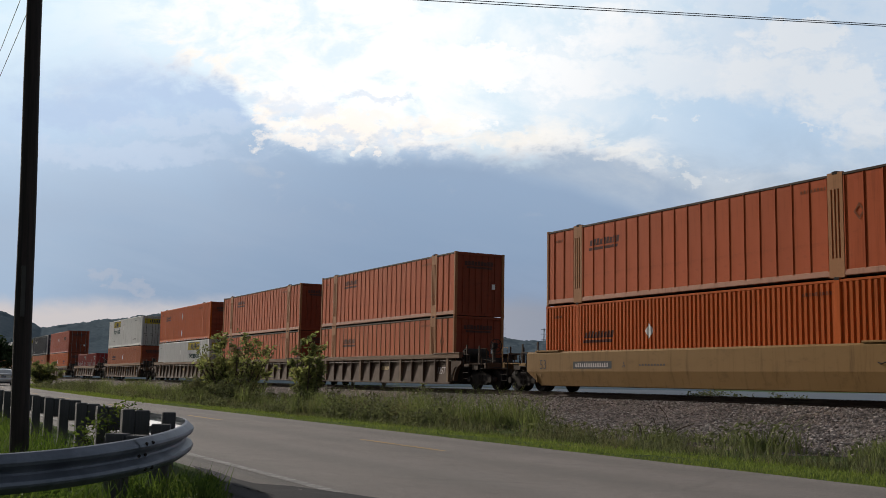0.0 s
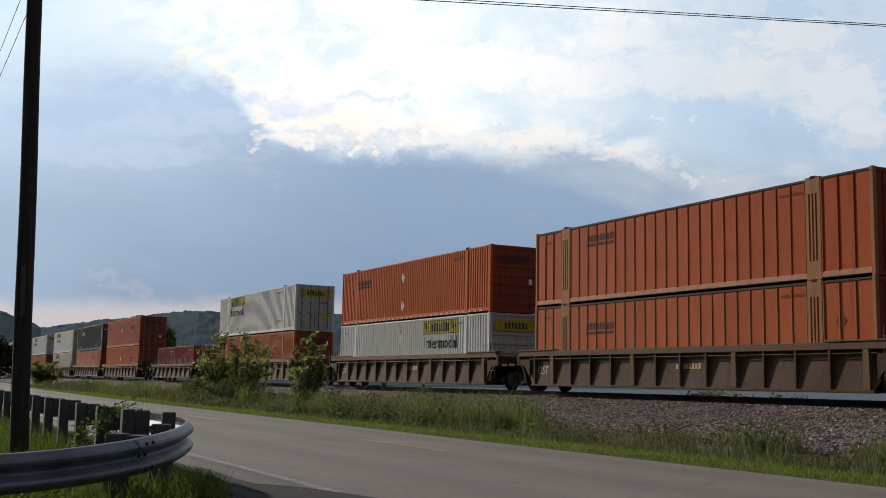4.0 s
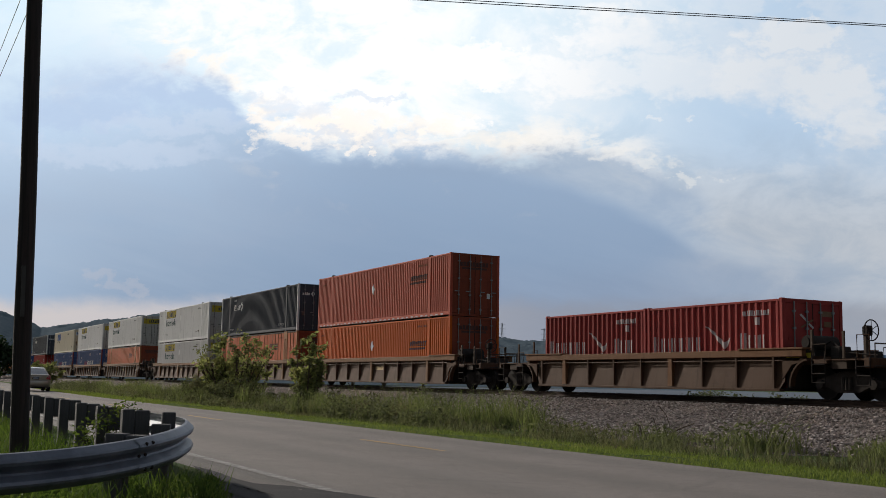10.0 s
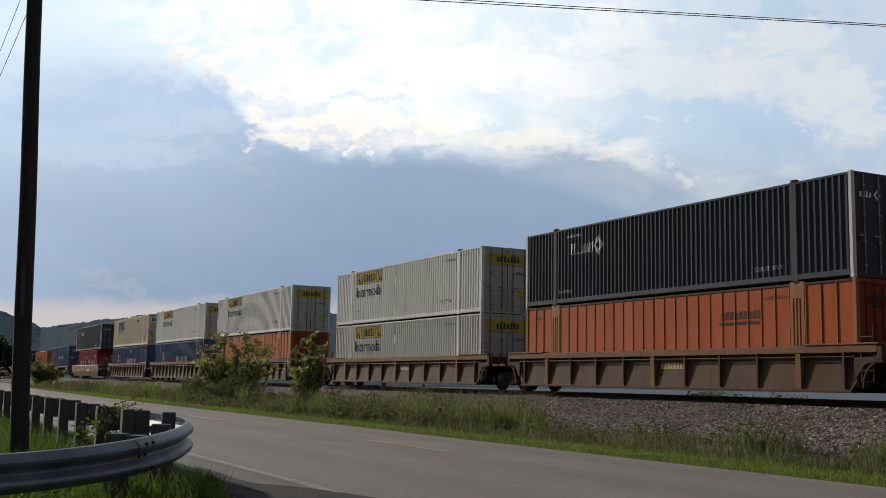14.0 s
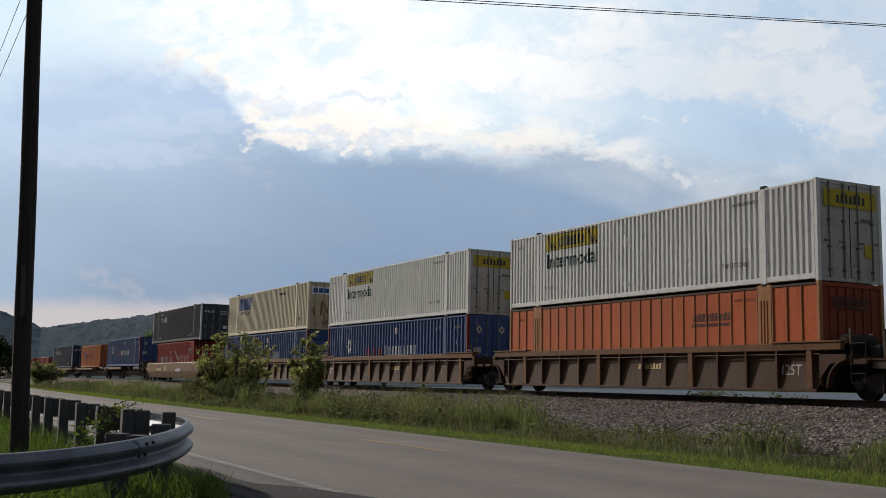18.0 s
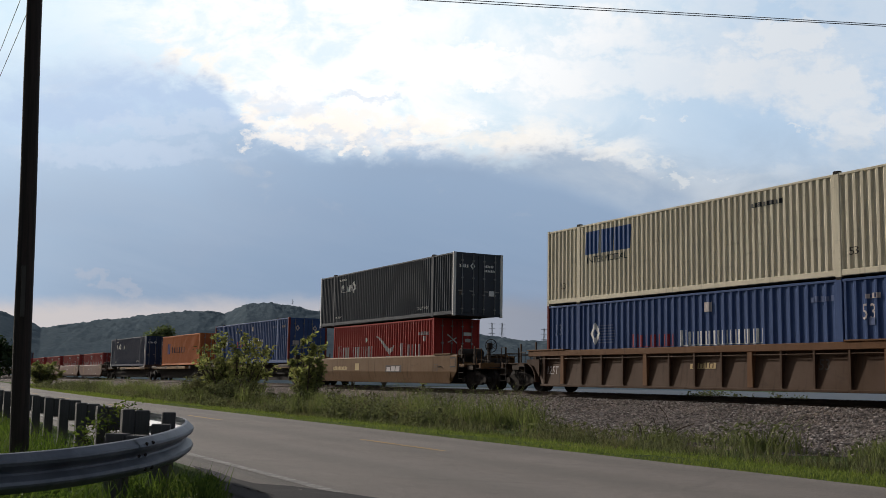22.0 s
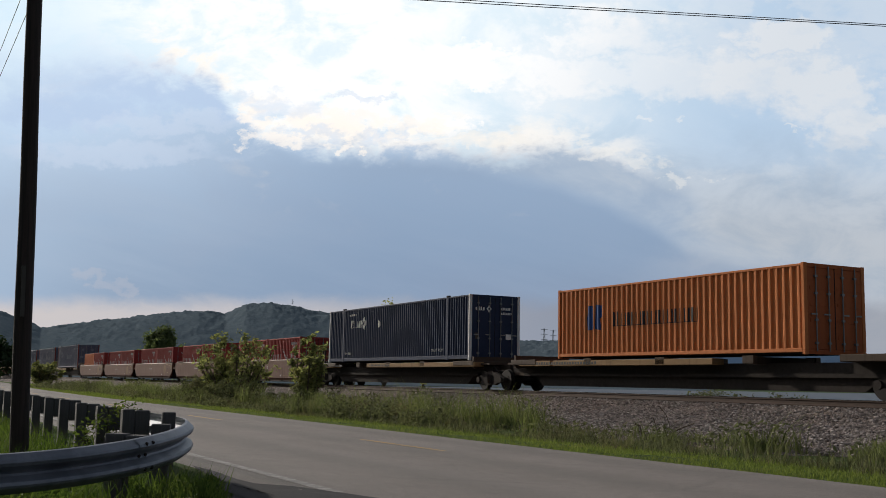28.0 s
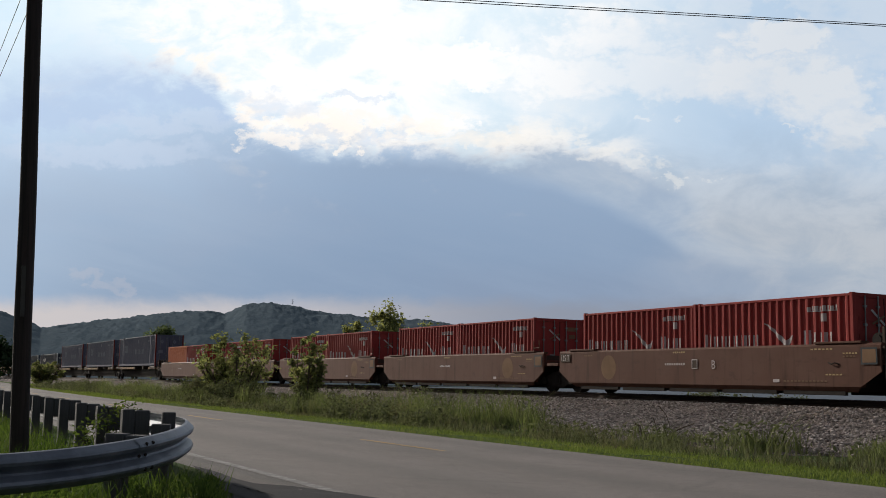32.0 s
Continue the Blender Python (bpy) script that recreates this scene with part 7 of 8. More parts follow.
def crown_tree(label, x, y, height, wide, clumps, each, leaf, mat, seed, base, low=0.4, lean=0.0):
    """A young tree: a tapered trunk, limbs that reach into every clump, and clumps of leaves with gaps between them."""
    rng = np.random.default_rng(seed)
    ob = thing("riverside_tree", label, "tree", m=pose(x, y, base))
    bm = bmesh.new()
    tube(bm, [(0, 0, -0.2), (0.05 * height * lean, 0, height * 0.45), (0.1 * height * lean, 0.1, height * 0.86)], [0.022 * height, 0.014 * height, 0.004 * height], 8)
    qs = []
    for i in range(clumps):
        f = low + (1 - low) * (i + rng.random()) / clumps
        r = wide * math.sin(math.pi * min(1.0, 0.18 + 0.74 * (f - low) / (1 - low))) * math.sqrt(rng.random())
        a = rng.uniform(0, 6.28)
        q = Vector((r * math.cos(a) + 0.1 * height * lean * f, r * math.sin(a), f * height * rng.uniform(0.94, 1.03)))
        p = Vector((0.08 * height * lean * f, 0, max(0.3, q.z - 0.5 * r - 0.12 * height)))
        tube(bm, [p, p.lerp(q, 0.6) + Vector((0, 0, 0.1 * r)), q], [0.006 * height, 0.004 * height, 0.0015 * height], 5)
        s = 0.046 * height * rng.uniform(0.6, 1.3)
        qs.append(np.array(q) + rng.normal(0, 1, (int(each * rng.uniform(0.6, 1.4)), 3)) * np.array([s * 0.8, s * 0.8, s]))
    part("trunk", bm, BARK, ob)
    part("crown", fast_mesh("crown", *leaves(rng, np.concatenate(qs), leaf), mat), None, ob)
    return ob


def plants():
    branchy("roadside_bush", "leafy green and yellow bush in the weeds", -46.2, 14.2, 3.15, 1.85, 34, 3700, 0.1, BUSH, 1, "bush", 0.2, sprigs=True)
    branchy("roadside_bush", "slender leafy green bush in the weeds", -38.3, 14.6, 2.75, 0.8, 14, 1700, 0.1, BUSH, 2, "bush", 0.2, sprigs=True)
    branchy("roadside_bush", "low leafy bush beside the far weeds", -122, 16.5, 2.5, 1.9, 14, 5000, 0.12, BUSH, 3, "bush", 0.1)
    branchy("roadside_bush", "low brown-green bush at the foot of another", -49.5, 14.0, 1.2, 1.3, 12, 3600, 0.06, WEED, 4, "bush", 0.05)
    branchy("roadside_bush", "low dull green bush in front of taller ones", -44.0, 13.6, 1.3, 1.2, 12, 3200, 0.06, WEED, 14, "bush", 0.05)
    branchy("roadside_bush", "low dull green bush below a slender one", -37.6, 14.2, 0.95, 0.7, 9, 1800, 0.055, WEED, 15, "bush", 0.05)
    crown_tree("young yellow-green tree behind the railway", -86.1, 40.1, 8.2, 2.2, 32, 150, 0.17, TREE, 5, -1.0, 0.35)
    crown_tree("low green tree behind the railway", -91.5, 39.4, 7.0, 1.8, 18, 150, 0.17, TREE, 7, -1.0, 0.35)
    crown_tree("small yellow-green tree behind the railway", -77.1, 39.4, 6.3, 1.3, 16, 150, 0.15, TREE, 6, -1.0, 0.4)
    crown_tree("rounded green tree far behind the railway", -172, 41.0, 9.6, 4.4, 40, 230, 0.26, GREEN_TREE, 8, -1.0, 0.3)
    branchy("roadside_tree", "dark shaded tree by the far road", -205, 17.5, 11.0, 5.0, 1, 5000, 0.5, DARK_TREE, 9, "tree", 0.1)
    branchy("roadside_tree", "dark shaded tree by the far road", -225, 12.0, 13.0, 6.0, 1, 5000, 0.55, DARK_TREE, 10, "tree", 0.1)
    branchy("corner_vine", "leafy vine climbing a guard rail post", -14.45, 2.84, 0.97, 0.42, 12, 620, 0.036, LUSH, 12, "vine", 0.86)
    branchy("bank_bush", "low dark green bush on the river bank", -33.4, 30.6, 0.75, 1.5, 12, 1800, 0.06, WEED, 16, "bush", 0.05)
    branchy("bank_bush", "low dark green bush on the river bank", -30.2, 30.4, 0.8, 1.3, 12, 1800, 0.06, WEED, 17, "bush", 0.05)


def dead_stems():
    """Dry dark weeds fallen over the foot of the ballast."""
    ob = thing("dead_weed", "dry dark weed stems fallen on the ballast", "weed", m=pose(-17.4, 14.6, 0.0))
    for path, r in (([(-0.3, 0.0, 0.66), (-0.12, 0.02, 0.5), (0.02, 0.0, 0.3), (0.1, -0.05, 0.0)], 0.012), ([(0.1, -0.05, 0.08), (0.3, 0.0, 0.22), (0.74, 0.02, 0.35)], 0.018),
                    ([(-1.1, 0.0, 0.27), (-0.95, 0.0, 0.24), (-0.8, -0.05, 0.0)], 0.02), ([(0.4, 0.0, 0.12), (0.55, -0.05, 0.14), (0.8, -0.1, 0.0)], 0.015), ([(-0.5, 0.0, 0.42), (-0.4, 0.0, 0.2), (-0.42, 0.0, 0.0)], 0.01)):
        part("stem", tube(bmesh.new(), path, [r, r * 0.8, r * 0.6, r * 0.5][:len(path)], 5), BARK, ob)


verge()
plants()
dead_stems()


# ---------------------------------------------------------------- cars on the road
def car_paint(name, rgb):
    n = Nodes(name)
    c = n.coord()
    f = n.noise(c, 3.0, 4)
    # the body colour turns darker and browner towards the sill
    toward_sill = n.smooth(n.split(c)[2], 0.55, 0.15)
    col = n.mix(n.math("MULTIPLY", f, 0.15), rgb, tuple(0.7 * x for x in rgb))
    col = n.mix(n.math("MULTIPLY", toward_sill, n.math("MULTIPLY", f, 0.5)), col, (0.14, 0.12, 0.1))
    return n.surface(col, 0.3, 0.65, None, **{"Specular IOR Level": 0.5, "Coat Weight": 0.5, "Coat Roughness": 0.06})


def clear_glass(name, tint):
    """A thin tinted pane: what is behind it shows through, with a mirror gloss that grows at a flat angle."""
    n = Nodes(name)
    a = n.t.nodes.new("ShaderNodeBsdfTransparent")
    a.inputs[0].default_value = (*tint, 1)
    b = n.t.nodes.new("ShaderNodeBsdfGlossy")
    b.inputs["Roughness"].default_value = 0.02
    m = n.t.nodes.new("ShaderNodeMixShader")
    gloss = n.t.nodes.new("ShaderNodeFresnel")
    gloss.inputs["IOR"].default_value = 1.08
    n.t.links.new(gloss.outputs[0], m.inputs[0])
    n.t.links.new(a.outputs[0], m.inputs[1])
    n.t.links.new(b.outputs[0], m.inputs[2])
    n.t.links.new(m.outputs[0], n.out.inputs[0])
    return n.mat


GLASS = clear_glass("tinted_side_glass", (0.5, 0.56, 0.57))
CLOTH = plain("dark_grey_cloth", (0.05, 0.048, 0.045), 0.9)
REAR_GLASS = Nodes("tinted_rear_glass").surface((0.045, 0.06, 0.07), 0.05, 0.0, None, **{"Specular IOR Level": 0.9, "IOR": 2.4})
TYRE = plain("tyre_rubber", (0.018, 0.018, 0.018), 0.85)
ALLOY = plain("alloy_wheel", (0.6, 0.57, 0.53), 0.35, 0.45, 0.1)
CHROME = plain("chrome_trim", (0.5, 0.5, 0.5), 0.45, 1.0, 0.05)
TAIL = Nodes("red_tail_lens").surface((0.28, 0.008, 0.012), 0.3, 0.0, None, **{"Specular IOR Level": 0.3})
LENS = plain("clear_lens", (0.4, 0.36, 0.36), 0.1, 0.3, 0.1)
PLATE = plain("pale_plate", (0.24, 0.26, 0.3), 0.5)


def sedan(label, rgb, name="sedan"):
    """A four-door saloon, its nose towards -x and its left side towards -y. The origin lies on the road under its middle."""
    ob = thing(name, label, "car")
    paint = car_paint(name + "_paint", rgb)
    matt = Nodes(name + "_frame_paint").surface(tuple(0.85 * q for q in rgb), 0.6, 0.0, None, **{"Specular IOR Level": 0.15})
    st = [(-2.57, 0.62, 0.34, 0.56), (-2.52, 0.73, 0.27, 0.74), (-2.4, 0.82, 0.24, 0.84), (-2.1, 0.89, 0.22, 0.9), (-1.7, 0.93, 0.2, 0.93), (-1.2, 0.965, 0.2, 0.94),
          (-0.9, 0.98, 0.2, 0.945), (-0.3, 0.985, 0.2, 0.95), (0.4, 0.99, 0.2, 0.95), (1.1, 1.0, 0.2, 0.95), (1.6, 1.03, 0.21, 0.945), (2.0, 1.07, 0.23, 0.93),
          (2.36, 1.075, 0.26, 0.9), (2.47, 1.06, 0.28, 0.88), (2.53, 1.03, 0.3, 0.86), (2.56, 0.985, 0.31, 0.84)]
    bm = bmesh.new()
    rings = []
    for x, zt, zb, w in st:
        half = [(0, zt + 0.025), (w * 0.55, zt + 0.018), (w * 0.88, zt - 0.005), (w * 0.955, zt - 0.045), (w * 0.99, zt - 0.16), (w, 0.5 * (zt + zb) + 0.02), (w * 0.985, zb + 0.2), (w * 0.94, zb + 0.03), (w * 0.8, zb), (0, zb)]
        ring = [(y, z) for y, z in half] + [(-y, z) for y, z in half[-2:0:-1]]
        rings.append([bm.verts.new((x, y, z)) for y, z in ring])
    k = len(rings[0])
    for a, b in zip(rings, rings[1:]):
        for i in range(k):
            bm.faces.new((a[i], a[(i + 1) % k], b[(i + 1) % k], b[i]))
    bm.faces.new(rings[0])
    bm.faces.new(rings[-1][::-1])
    body = part("body", bm, paint, ob, smooth=True)
    body.data.set_sharp_from_angle(angle=radians(28))

    def wide(z):
        return 0.87 - (z - 1.0) * 0.46

    windows = [[(-0.8, 1.0), (0.25, 1.005), (0.29, 1.458), (0.02, 1.415), (-0.35, 1.245)], [(0.36, 1.005), (1.14, 1.02), (1.1, 1.435), (0.8, 1.475), (0.405, 1.465)],
               [(1.22, 1.03), (1.8, 1.06), (1.47, 1.28), (1.18, 1.41)]]
    pillars = [[(-1.0, 0.965), (-0.55, 1.2), (-0.35, 1.245), (-0.8, 1.0)], [(-0.55, 1.2), (-0.12, 1.415), (0.02, 1.415), (-0.35, 1.245)],
               [(-0.12, 1.415), (0.25, 1.5), (0.29, 1.458), (0.02, 1.415)], [(0.25, 1.5), (0.62, 1.525), (0.405, 1.465), (0.29, 1.458)],
               [(0.25, 1.005), (0.36, 1.005), (0.405, 1.465), (0.29, 1.458)], [(0.62, 1.525), (0.98, 1.505), (0.8, 1.475), (0.405, 1.465)],
               [(0.98, 1.505), (1.25, 1.445), (1.1, 1.435), (0.8, 1.475)], [(1.14, 1.02), (1.22, 1.03), (1.18, 1.41), (1.1, 1.435)],
               [(1.25, 1.445), (1.65, 1.26), (1.47, 1.28), (1.18, 1.41)], [(1.1, 1.435), (1.25, 1.445), (1.18, 1.41)],
               [(1.65, 1.26), (2.05, 1.06), (1.8, 1.06), (1.47, 1.28)], [(-1.0, 0.965), (-0.8, 1.0), (0.25, 1.005), (0.25, 0.95), (-1.0, 0.95)],
               [(0.25, 1.005), (0.36, 1.005), (1.14, 1.02), (1.14, 0.95), (0.25, 0.95)], [(1.14, 1.02), (1.22, 1.03), (1.8, 1.06), (2.05, 1.06), (2.05, 0.95), (1.14, 0.95)]]
    top = [(-1.0, 0.965), (-0.55, 1.2), (-0.12, 1.415), (0.25, 1.5), (0.62, 1.525), (0.98, 1.505), (1.25, 1.445), (1.65, 1.26), (2.05, 1.06)]
    bm = bmesh.new()
    lft = [bm.verts.new((x, -wide(z), z)) for x, z in top]
    rgt = [bm.verts.new((x, wide(z), z)) for x, z in top]
    ctr = [bm.verts.new((x, 0, z + 0.025)) for x, z in top]
    for i in range(len(top) - 1):
        bm.faces.new((lft[i], ctr[i], ctr[i + 1], lft[i + 1]))
        bm.faces.new((ctr[i], rgt[i], rgt[i + 1], ctr[i + 1]))
    part("roof", bm, paint, ob, smooth=True)
    for side, verts in ((-1, lft), (1, rgt)):
        bm = bmesh.new()
        for q in pillars:
            bm.faces.new([bm.verts.new((x, side * wide(z), z)) for x, z in q])
        bmesh.ops.remove_doubles(bm, verts=bm.verts[:], dist=0.001)
        part("door_frame", bm, matt, ob)
        bm = bmesh.new()
        tube(bm, [(x, side * (wide(z) + 0.004), z - 0.012) for x, z in top[1:8]], 0.02, 6)
        part("roof_rail", bm, matt, ob, smooth=True)
        bm = bmesh.new()
        bm.faces.new([bm.verts.new((x, side * (wide(z) + 0.005), z)) for x, z in ((0.255, 1.0), (0.355, 1.0), (0.4, 1.468), (0.295, 1.462))])
        part("window_pillar", bm, DARK_END, ob, "dark middle pillar")

    def glass_strip(name, i0, i1, inset):
        bm = bmesh.new()
        pts = [top[i] for i in range(i0, i1 + 1)]
        rows = []
        for x, z in pts:
            w = wide(z) - inset
            rows.append([bm.verts.new((x, y, z + 0.029 - 0.025 * abs(y) / wide(z) + 0.004)) for y in (-w, -w / 2, 0, w / 2, w)])
        for a, b in zip(rows, rows[1:]):
            for j in range(4):
                bm.faces.new((a[j], a[j + 1], b[j + 1], b[j]))
        part(name, bm, REAR_GLASS, ob)

    glass_strip("windscreen", 0, 2, 0.07)
    glass_strip("rear_window", 6, 8, 0.09)
    for s in (-1, 1):
        for q in windows:
            bm = bmesh.new()
            bm.faces.new([bm.verts.new((x, s * (wide(z) + 0.006), z)) for x, z in (q if s > 0 else q[::-1])])
            part("side_window", bm, GLASS, ob)
        bm = bmesh.new()
        tube(bm, [(-0.85, s * 0.955, 0.985), (0.5, s * 0.955, 0.995), (1.75, s * 0.94, 1.03)], 0.008, 5)
        part("belt_trim", bm, CHROME, ob)
        bm = soft_box(-1.15, 1.05, *sorted((s * 0.935, s * 0.968)), 0.52, 0.565, 0.01)
        part("side_moulding", bm, paint, ob, "body-coloured side moulding")
        for x in (-1.434, 1.434):
            bm = tube(bmesh.new(), [(x + 0.395 * math.cos(a), s * 0.942, 0.36 + 0.395 * math.sin(a)) for a in (radians(-12 + 204 * k / 20) for k in range(21))], 0.026, 6)
            part("arch_lip", bm, paint, ob, smooth=True)
        for x in (-0.72, 0.31, 1.12):
            zt, zb, w = (float(np.interp(x, [q[0] for q in st], [q[k] for q in st])) for k in (1, 2, 3))
            bm = tube(bmesh.new(), [(x, s * w * 0.957, zt - 0.045), (x, s * w * 0.99, zt - 0.16), (x, s * w, 0.5 * (zt + zb) + 0.02), (x, s * w * 0.986, zb + 0.2), (x, s * w * 0.945, zb + 0.04)], 0.006, 4)
            part("door_seam", bm, DARK_END, ob)
        part("sill_trim", boxes((-1.05, 1.05, *sorted((s * 0.86, s * 0.935)), 0.185, 0.25)), DARK_END, ob)
        for x in (0.05, 0.98):
            part("door_handle", soft_box(x, x + 0.22, *sorted((s * 0.94, s * 0.985)), 0.84, 0.885, 0.012), paint, ob)
        bm = soft_box(-0.72, -0.5, *sorted((s * 0.93, s * 1.1)), 0.97, 1.13, 0.055, 3)
        part("mirror", bm, DARK_END, ob, "dark door mirror")
        bm = bmesh.new()
        rim = [(2.2, 0.94, 0.79), (2.4, 0.9, 0.98), (2.5, 0.84, 1.035), (2.57, 0.76, 1.02), (2.6, 0.64, 0.785), (2.605, 0.74, 0.765), (2.57, 0.875, 0.765)]
        mid = (2.555, 0.85, 0.87)
        outer = [bm.verts.new((x, s * y, z)) for x, y, z in rim]
        inner = [bm.verts.new((x - 0.12, s * (y - 0.1), z)) for x, y, z in rim]
        cv = bm.verts.new((mid[0] + 0.03, s * (mid[1] + 0.025), mid[2]))
        for i in range(7):
            j = (i + 1) % 7
            bm.faces.new((outer[i], outer[j], cv))
            bm.faces.new((outer[i], outer[j], inner[j], inner[i]))
        lamp = part("tail_light", bm, TAIL, ob, "red tail light")
        bm = bmesh.new()
        bm.faces.new([bm.verts.new((x, s * y, z)) for x, y, z in ((2.6, 0.8, 0.9), (2.603, 0.7, 0.9), (2.592, 0.715, 0.95), (2.59, 0.79, 0.955))])
        part("reversing_light", bm, LENS, lamp)
        bm = bmesh.new()
        prism(bm, [(-2.47, 0.62), (-2.2, 0.64), (-2.14, 0.8), (-2.4, 0.76)], *sorted((s * 0.45, s * 0.8)))
        for v in bm.verts:
            if v.co.x < -2.3:
                v.co.y *= 0.86
        part("headlight", bm, LENS, ob, "clear headlight")
        # flat dark discs stand for the shade inside the wheel openings
        for x in (-1.434, 1.434):
            bm = bmesh.new()
            disc_y(bm, x, 0.36, s * 0.90, s * 0.949, 0.376, 32)
            part("wheel_arch", bm, DARK_END, ob)
    # seats and dashboard behind the glass
    part("cabin_lining", boxes((-0.8, 1.85, -0.8, 0.8, 0.9, 1.045)), CLOTH, ob, "dark cabin lining")
    for y in (-0.38, 0.38):
        part("front_seat", soft_box(0.3, 0.46, y - 0.24, y + 0.24, 0.95, 1.26, 0.05, 2), CLOTH, ob)
        part("headrest", soft_box(0.37, 0.46, y - 0.13, y + 0.13, 1.28, 1.42, 0.03, 2), CLOTH, ob)
    part("rear_seat", soft_box(1.18, 1.36, -0.66, 0.66, 0.95, 1.2, 0.05, 2), CLOTH, ob)
    part("dashboard", soft_box(-0.78, -0.42, -0.72, 0.72, 0.95, 1.09, 0.04, 2), CLOTH, ob)
    ring = [(-0.3 + 0.06 * math.cos(a), -0.38 + 0.18 * math.sin(a), 1.04 + 0.17 * math.cos(a)) for a in (2 * math.pi * k / 18 for k in range(19))]
    part("steering_wheel", tube(bmesh.new(), ring, 0.016, 6, False), DARK_END, ob)
    part("plate_recess", soft_box(2.53, 2.575, -0.2, 0.2, 0.755, 0.92, 0.012), DARK_END, ob)
    part("plate", soft_box(2.55, 2.585, -0.16, 0.16, 0.775, 0.9, 0.008), PLATE, ob, "pale number plate")
    part("boot_trim", soft_box(2.535, 2.59, -0.34, 0.34, 0.935, 0.955, 0.006), CHROME, ob)
    plan = [(1.86, 0.948), (2.15, 0.943), (2.38, 0.905), (2.52, 0.83), (2.6, 0.68), (2.64, 0.4), (2.65, 0)]
    plan += [(x, -y) for x, y in plan[-2::-1]]
    bm = bmesh.new()
    rows = []
    for z, d in ((0.3, 0.14), (0.31, 0.03), (0.36, 0.0), (0.46, -0.012), (0.56, -0.01), (0.66, 0.0), (0.705, 0.02), (0.73, 0.12)):
        rows.append([bm.verts.new((x - d * (0.2 + 0.8 * min(1, max(0, (x - 2.2) / 0.3))), y * (1 - d * (0.25 if d > 0.1 else 0.15)), z)) for x, y in plan])
    for a, b in zip(rows, rows[1:]):
        for i in range(len(plan) - 1):
            bm.faces.new((a[i], a[i + 1], b[i + 1], b[i]))
    part("bumper", bm, paint, ob, smooth=True)
    part("panel_gap", boxes((2.5, 2.565, -0.62, 0.62, 0.685, 0.697)), DARK_END, ob)
    part("badge", soft_box(2.5, 2.555, -0.06, 0.06, 0.985, 1.015, 0.01), CHROME, ob)
    # dark box put in for the shade under the rear bumper
    part("exhaust_shade", boxes((1.9, 2.4, -0.6, 0.6, 0.2, 0.32)), DARK_END, ob)
    wheels = []
    tm = bmesh.new()
    prof = [(0.248, -0.1), (0.31, -0.112), (0.34, -0.095), (0.35, -0.05), (0.35, 0.05), (0.34, 0.095), (0.31, 0.112), (0.248, 0.1)]
    k = 30
    rr = [[tm.verts.new((r * math.cos(a), y, r * math.sin(a))) for r, y in prof] for a in (2 * math.pi * i / k for i in range(k))]
    for i in range(k):
        a, b = rr[i], rr[(i + 1) % k]
        for j in range(len(prof)):
            tm.faces.new((a[j], b[j], b[(j + 1) % len(prof)], a[(j + 1) % len(prof)]))
    tyre = mesh_of("tyre", tm, TYRE, True)
    wm = bmesh.new()
    for s in (-1, 1):
        disc_y(wm, 0, 0, s * 0.09, s * 0.108, 0.055, 14)
        for i in range(8):
            a = 2 * math.pi * i / 8
            c, d = math.cos(a), math.sin(a)
            q = [(0.04, -0.015), (0.248, -0.026), (0.248, 0.026), (0.04, 0.015)]
            lo = [wm.verts.new((c * r - d * t, s * 0.07, d * r + c * t)) for r, t in q]
            hi = [wm.verts.new((c * r - d * t, s * (0.103 if r < 0.1 else 0.095), d * r + c * t)) for r, t in q]
            wm.faces.new(hi)
            for j in range(4):
                wm.faces.new((lo[j], lo[(j + 1) % 4], hi[(j + 1) % 4], hi[j]))
    rings = [[wm.verts.new((r * math.cos(a), y, r * math.sin(a))) for r, y in ((0.252, -0.104), (0.24, -0.104), (0.24, 0.104), (0.252, 0.104))] for a in (2 * math.pi * i / k for i in range(k))]
    for i in range(k):
        for j in range(3):
            wm.faces.new((rings[i][j], rings[(i + 1) % k][j], rings[(i + 1) % k][j + 1], rings[i][j + 1]))
    rim = mesh_of("rim", wm, ALLOY)
    for x in (-1.434, 1.434):
        for s in (-1, 1):
            w = new("wheel")
            w.parent = ob
            w.matrix_basis = pose(x, s * 0.872, 0.35)
            part("tyre", tyre, None, w)
            part("rim", rim, None, w, "bright alloy wheel")
            wheels.append((w, x, s * 0.872))
    return ob, wheels


GOLD_CAR, GOLD_WHEELS = sedan("gold metallic four-door saloon driving away", (0.32, 0.281, 0.224))
SILVER_CAR, SILVER_WHEELS = sedan("silver four-door saloon far down the road", (0.55, 0.55, 0.54))


def car_row(t, rear):
    """Pose on the far lane by the place of the rear axle."""
    x = rear - 1.434
    slope = 0.0 if x > -40 else 0.0009 * (x + 40)
    return (t, pose(x, 8.83 + road_edge(x), 0.012, 0, 0, -math.degrees(math.atan(-slope))))


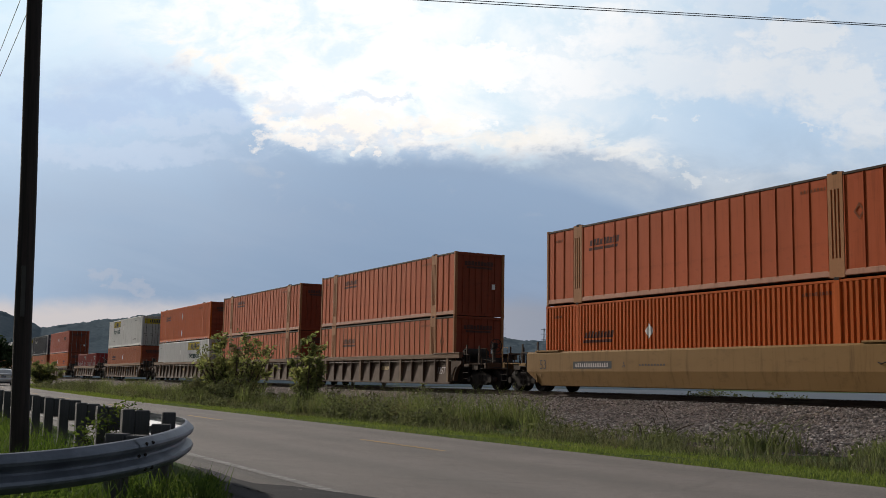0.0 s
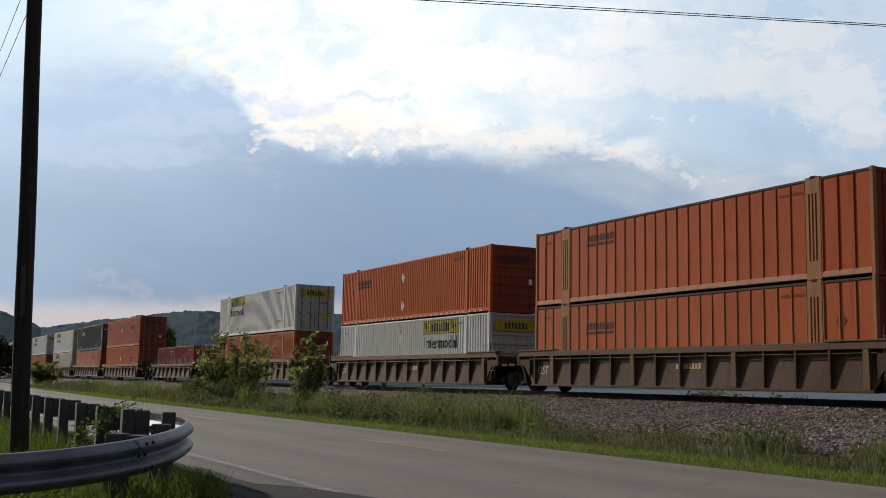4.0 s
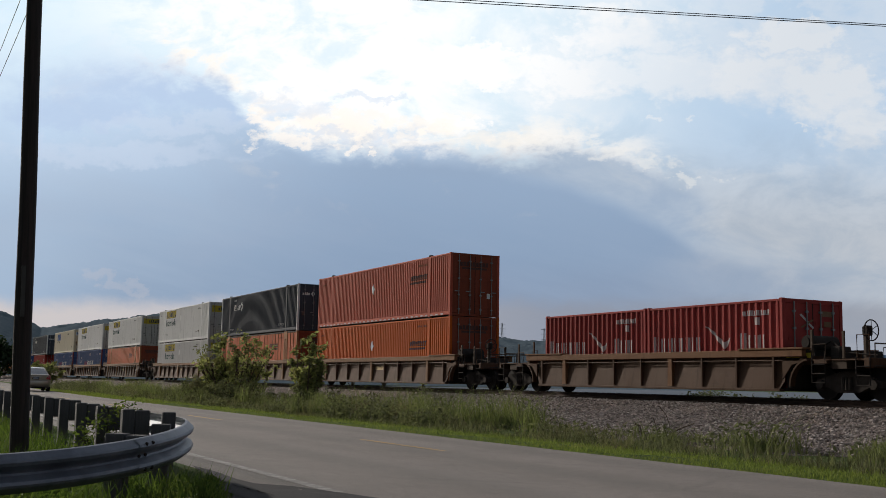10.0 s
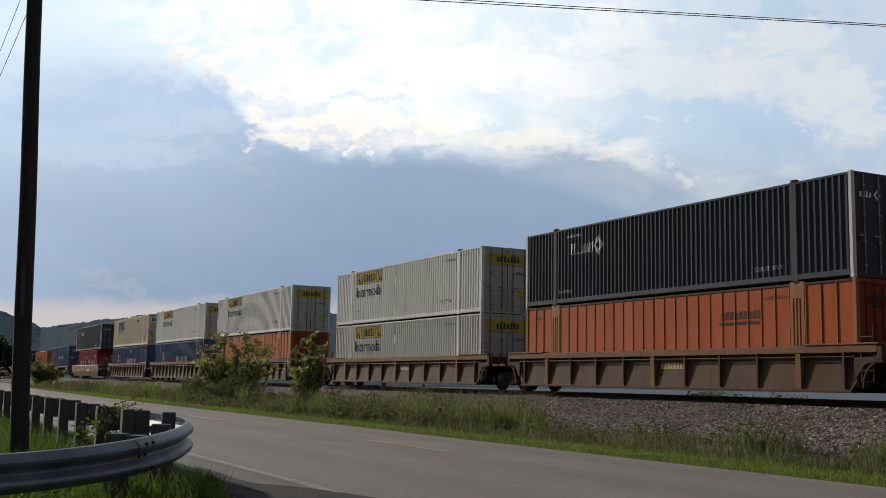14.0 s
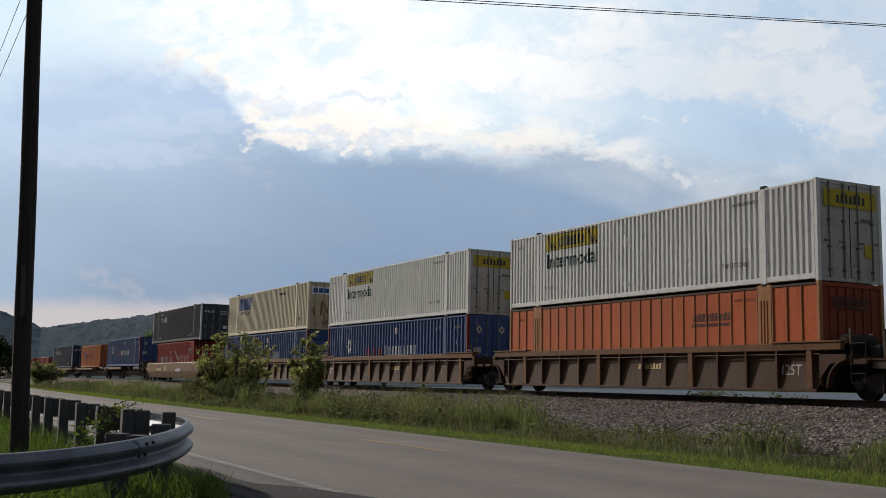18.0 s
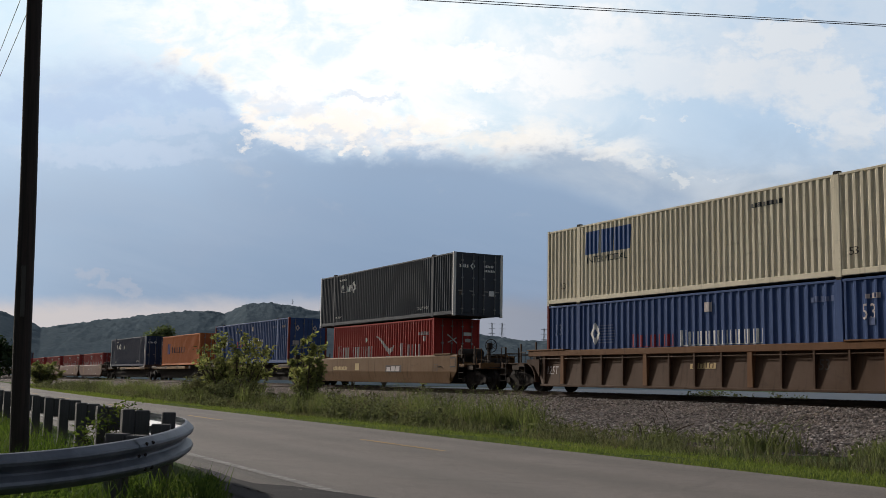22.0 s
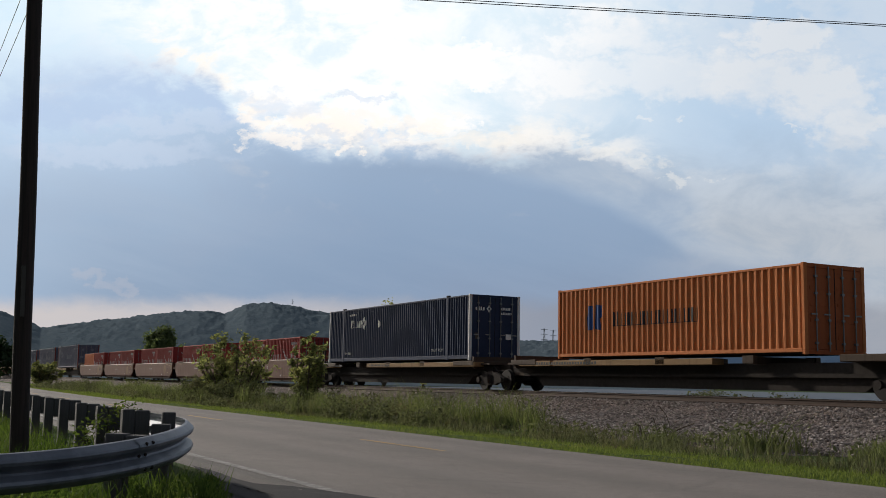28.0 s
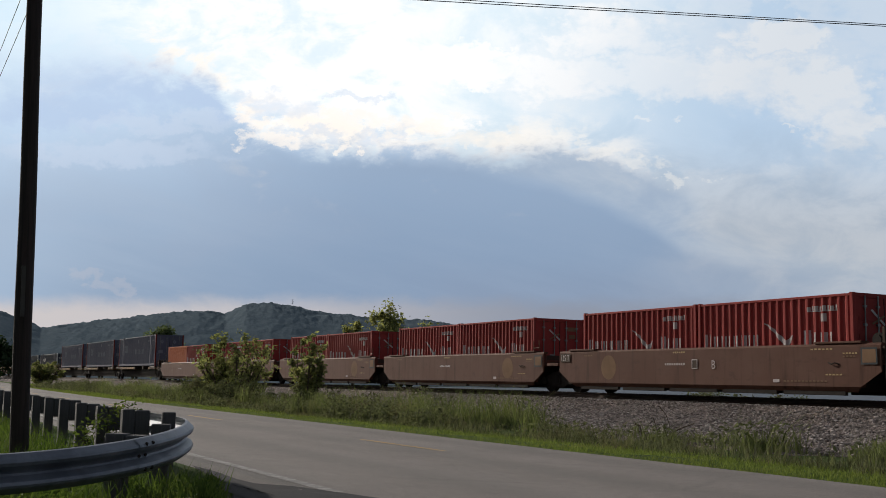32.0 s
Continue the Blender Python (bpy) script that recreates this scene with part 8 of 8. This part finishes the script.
def drive():
    gold = [(0.0, 203.0), (4.0, 94.0), (6.8, 16.0), (7.4, -1.1), (7.6, -6.9), (7.8, -12.3), (8.0, -17.9), (8.3, -25.8), (8.6, -33.8), (9.0, -44.7), (9.6, -61.4),
            (10.2, -79.5), (12.0, -131.0), (16.0, -245.0), (24.0, -470.0), (32.0, -700.0)]
    walk(GOLD_CAR, [car_row(t, x) for t, x in gold])
    walk(SILVER_CAR, [car_row(t, x) for t, x in [(0.0, -106.0), (1.0, -132.0), (2.0, -158.0), (8.0, -314.0), (16.0, -530.0), (32.0, -900.0)]])
    # eight spokes: each thirtieth of a second the rims show a turn of about twelve degrees more
    for w, x, y in GOLD_WHEELS + SILVER_WHEELS:
        walk(w, [(0.2 * i, pose(x, y, 0.35, 0, -70.0 * i, 0)) for i in range(161)])


MOVERS.append(drive)


# ---------------------------------------------------------------- far masts
def transmission_tower(bearing, dist, height, base):
    """A slender lattice mast on the skyline."""
    x, y = dist * math.sin(radians(bearing)), dist * math.cos(radians(bearing))
    ob = thing("transmission_tower", "grey lattice power mast on the far skyline", "power mast", "power masts", m=pose(x, y, base, 0, 0, -bearing))
    # pale blue-grey steel, with the distance haze in its base colour
    grey = plain("hazy_mast_steel", (0.3, 0.31, 0.34), 0.7)
    k = height / 60.0
    for s in (-1, 1):
        bm = bmesh.new()
        tube(bm, [(s * 4.0 * k, 0, 0), (s * 1.2 * k, 0, height * 0.7), (s * 0.7 * k, 0, height)], 0.45 * k, 4)
        part("leg", bm, grey, ob)
    for i in range(6):
        z0, z1 = height * i / 6, height * (i + 1) / 6
        w0, w1 = k * (4.0 - 3.2 * i / 6), k * (4.0 - 3.2 * (i + 1) / 6)
        bm = bmesh.new()
        tube(bm, [(-w0, 0, z0), (w1, 0, z1)], 0.25 * k, 4)
        part("brace", bm, grey, ob)
    for f in (0.7, 0.84, 0.97):
        bm = bmesh.new()
        tube(bm, [(-5.5 * k, 0, height * f), (5.5 * k, 0, height * f)], 0.35 * k, 4)
        part("cross_arm", bm, grey, ob)


for b, d, h, z in ((-56.5, 1750, 60, 30), (-56.02, 1750, 58, 30), (-59.3, 1750, 58, 40), (-58.75, 1750, 60, 38), (-70.0, 1400, 20, 84)):
    transmission_tower(b, d, h, z)


# ---------------------------------------------------------------- what moves
def ahead_by(t):
    """How far the train has run."""
    return 10.624 * t - 0.003855 * t * t


def motions():
    times = [2.0 * i for i in range(17)]
    for ob, mid, floor in LOADS:
        walk(ob, [(t, pose(mid + ahead_by(t), TRACK_Y, RAIL + floor)) for t in times])
    for ob, mid in CARS:
        walk(ob, [(t, pose(mid + ahead_by(t), TRACK_Y, RAIL)) for t in times])
    # wheels roll with the train
    steps = [0.0]
    while steps[-1] < 32.0:
        steps.append(min(32.0, steps[-1] + 1.0 / 30))
    for ob, x, z in WHEELSETS:
        walk(ob, [(t, pose(x, 0, z, 0, math.degrees(ahead_by(t) / 0.42), 0)) for t in steps])
    # the cloud bank drifts
    walk(SKY, [(t, Matrix.Translation(EYE) @ pose(0, 0, 0, 0, 0, 0.92 * t / 32.0)) for t in (0.0, 16.0, 32.0)])
    for fn in MOVERS:
        fn()


motions()
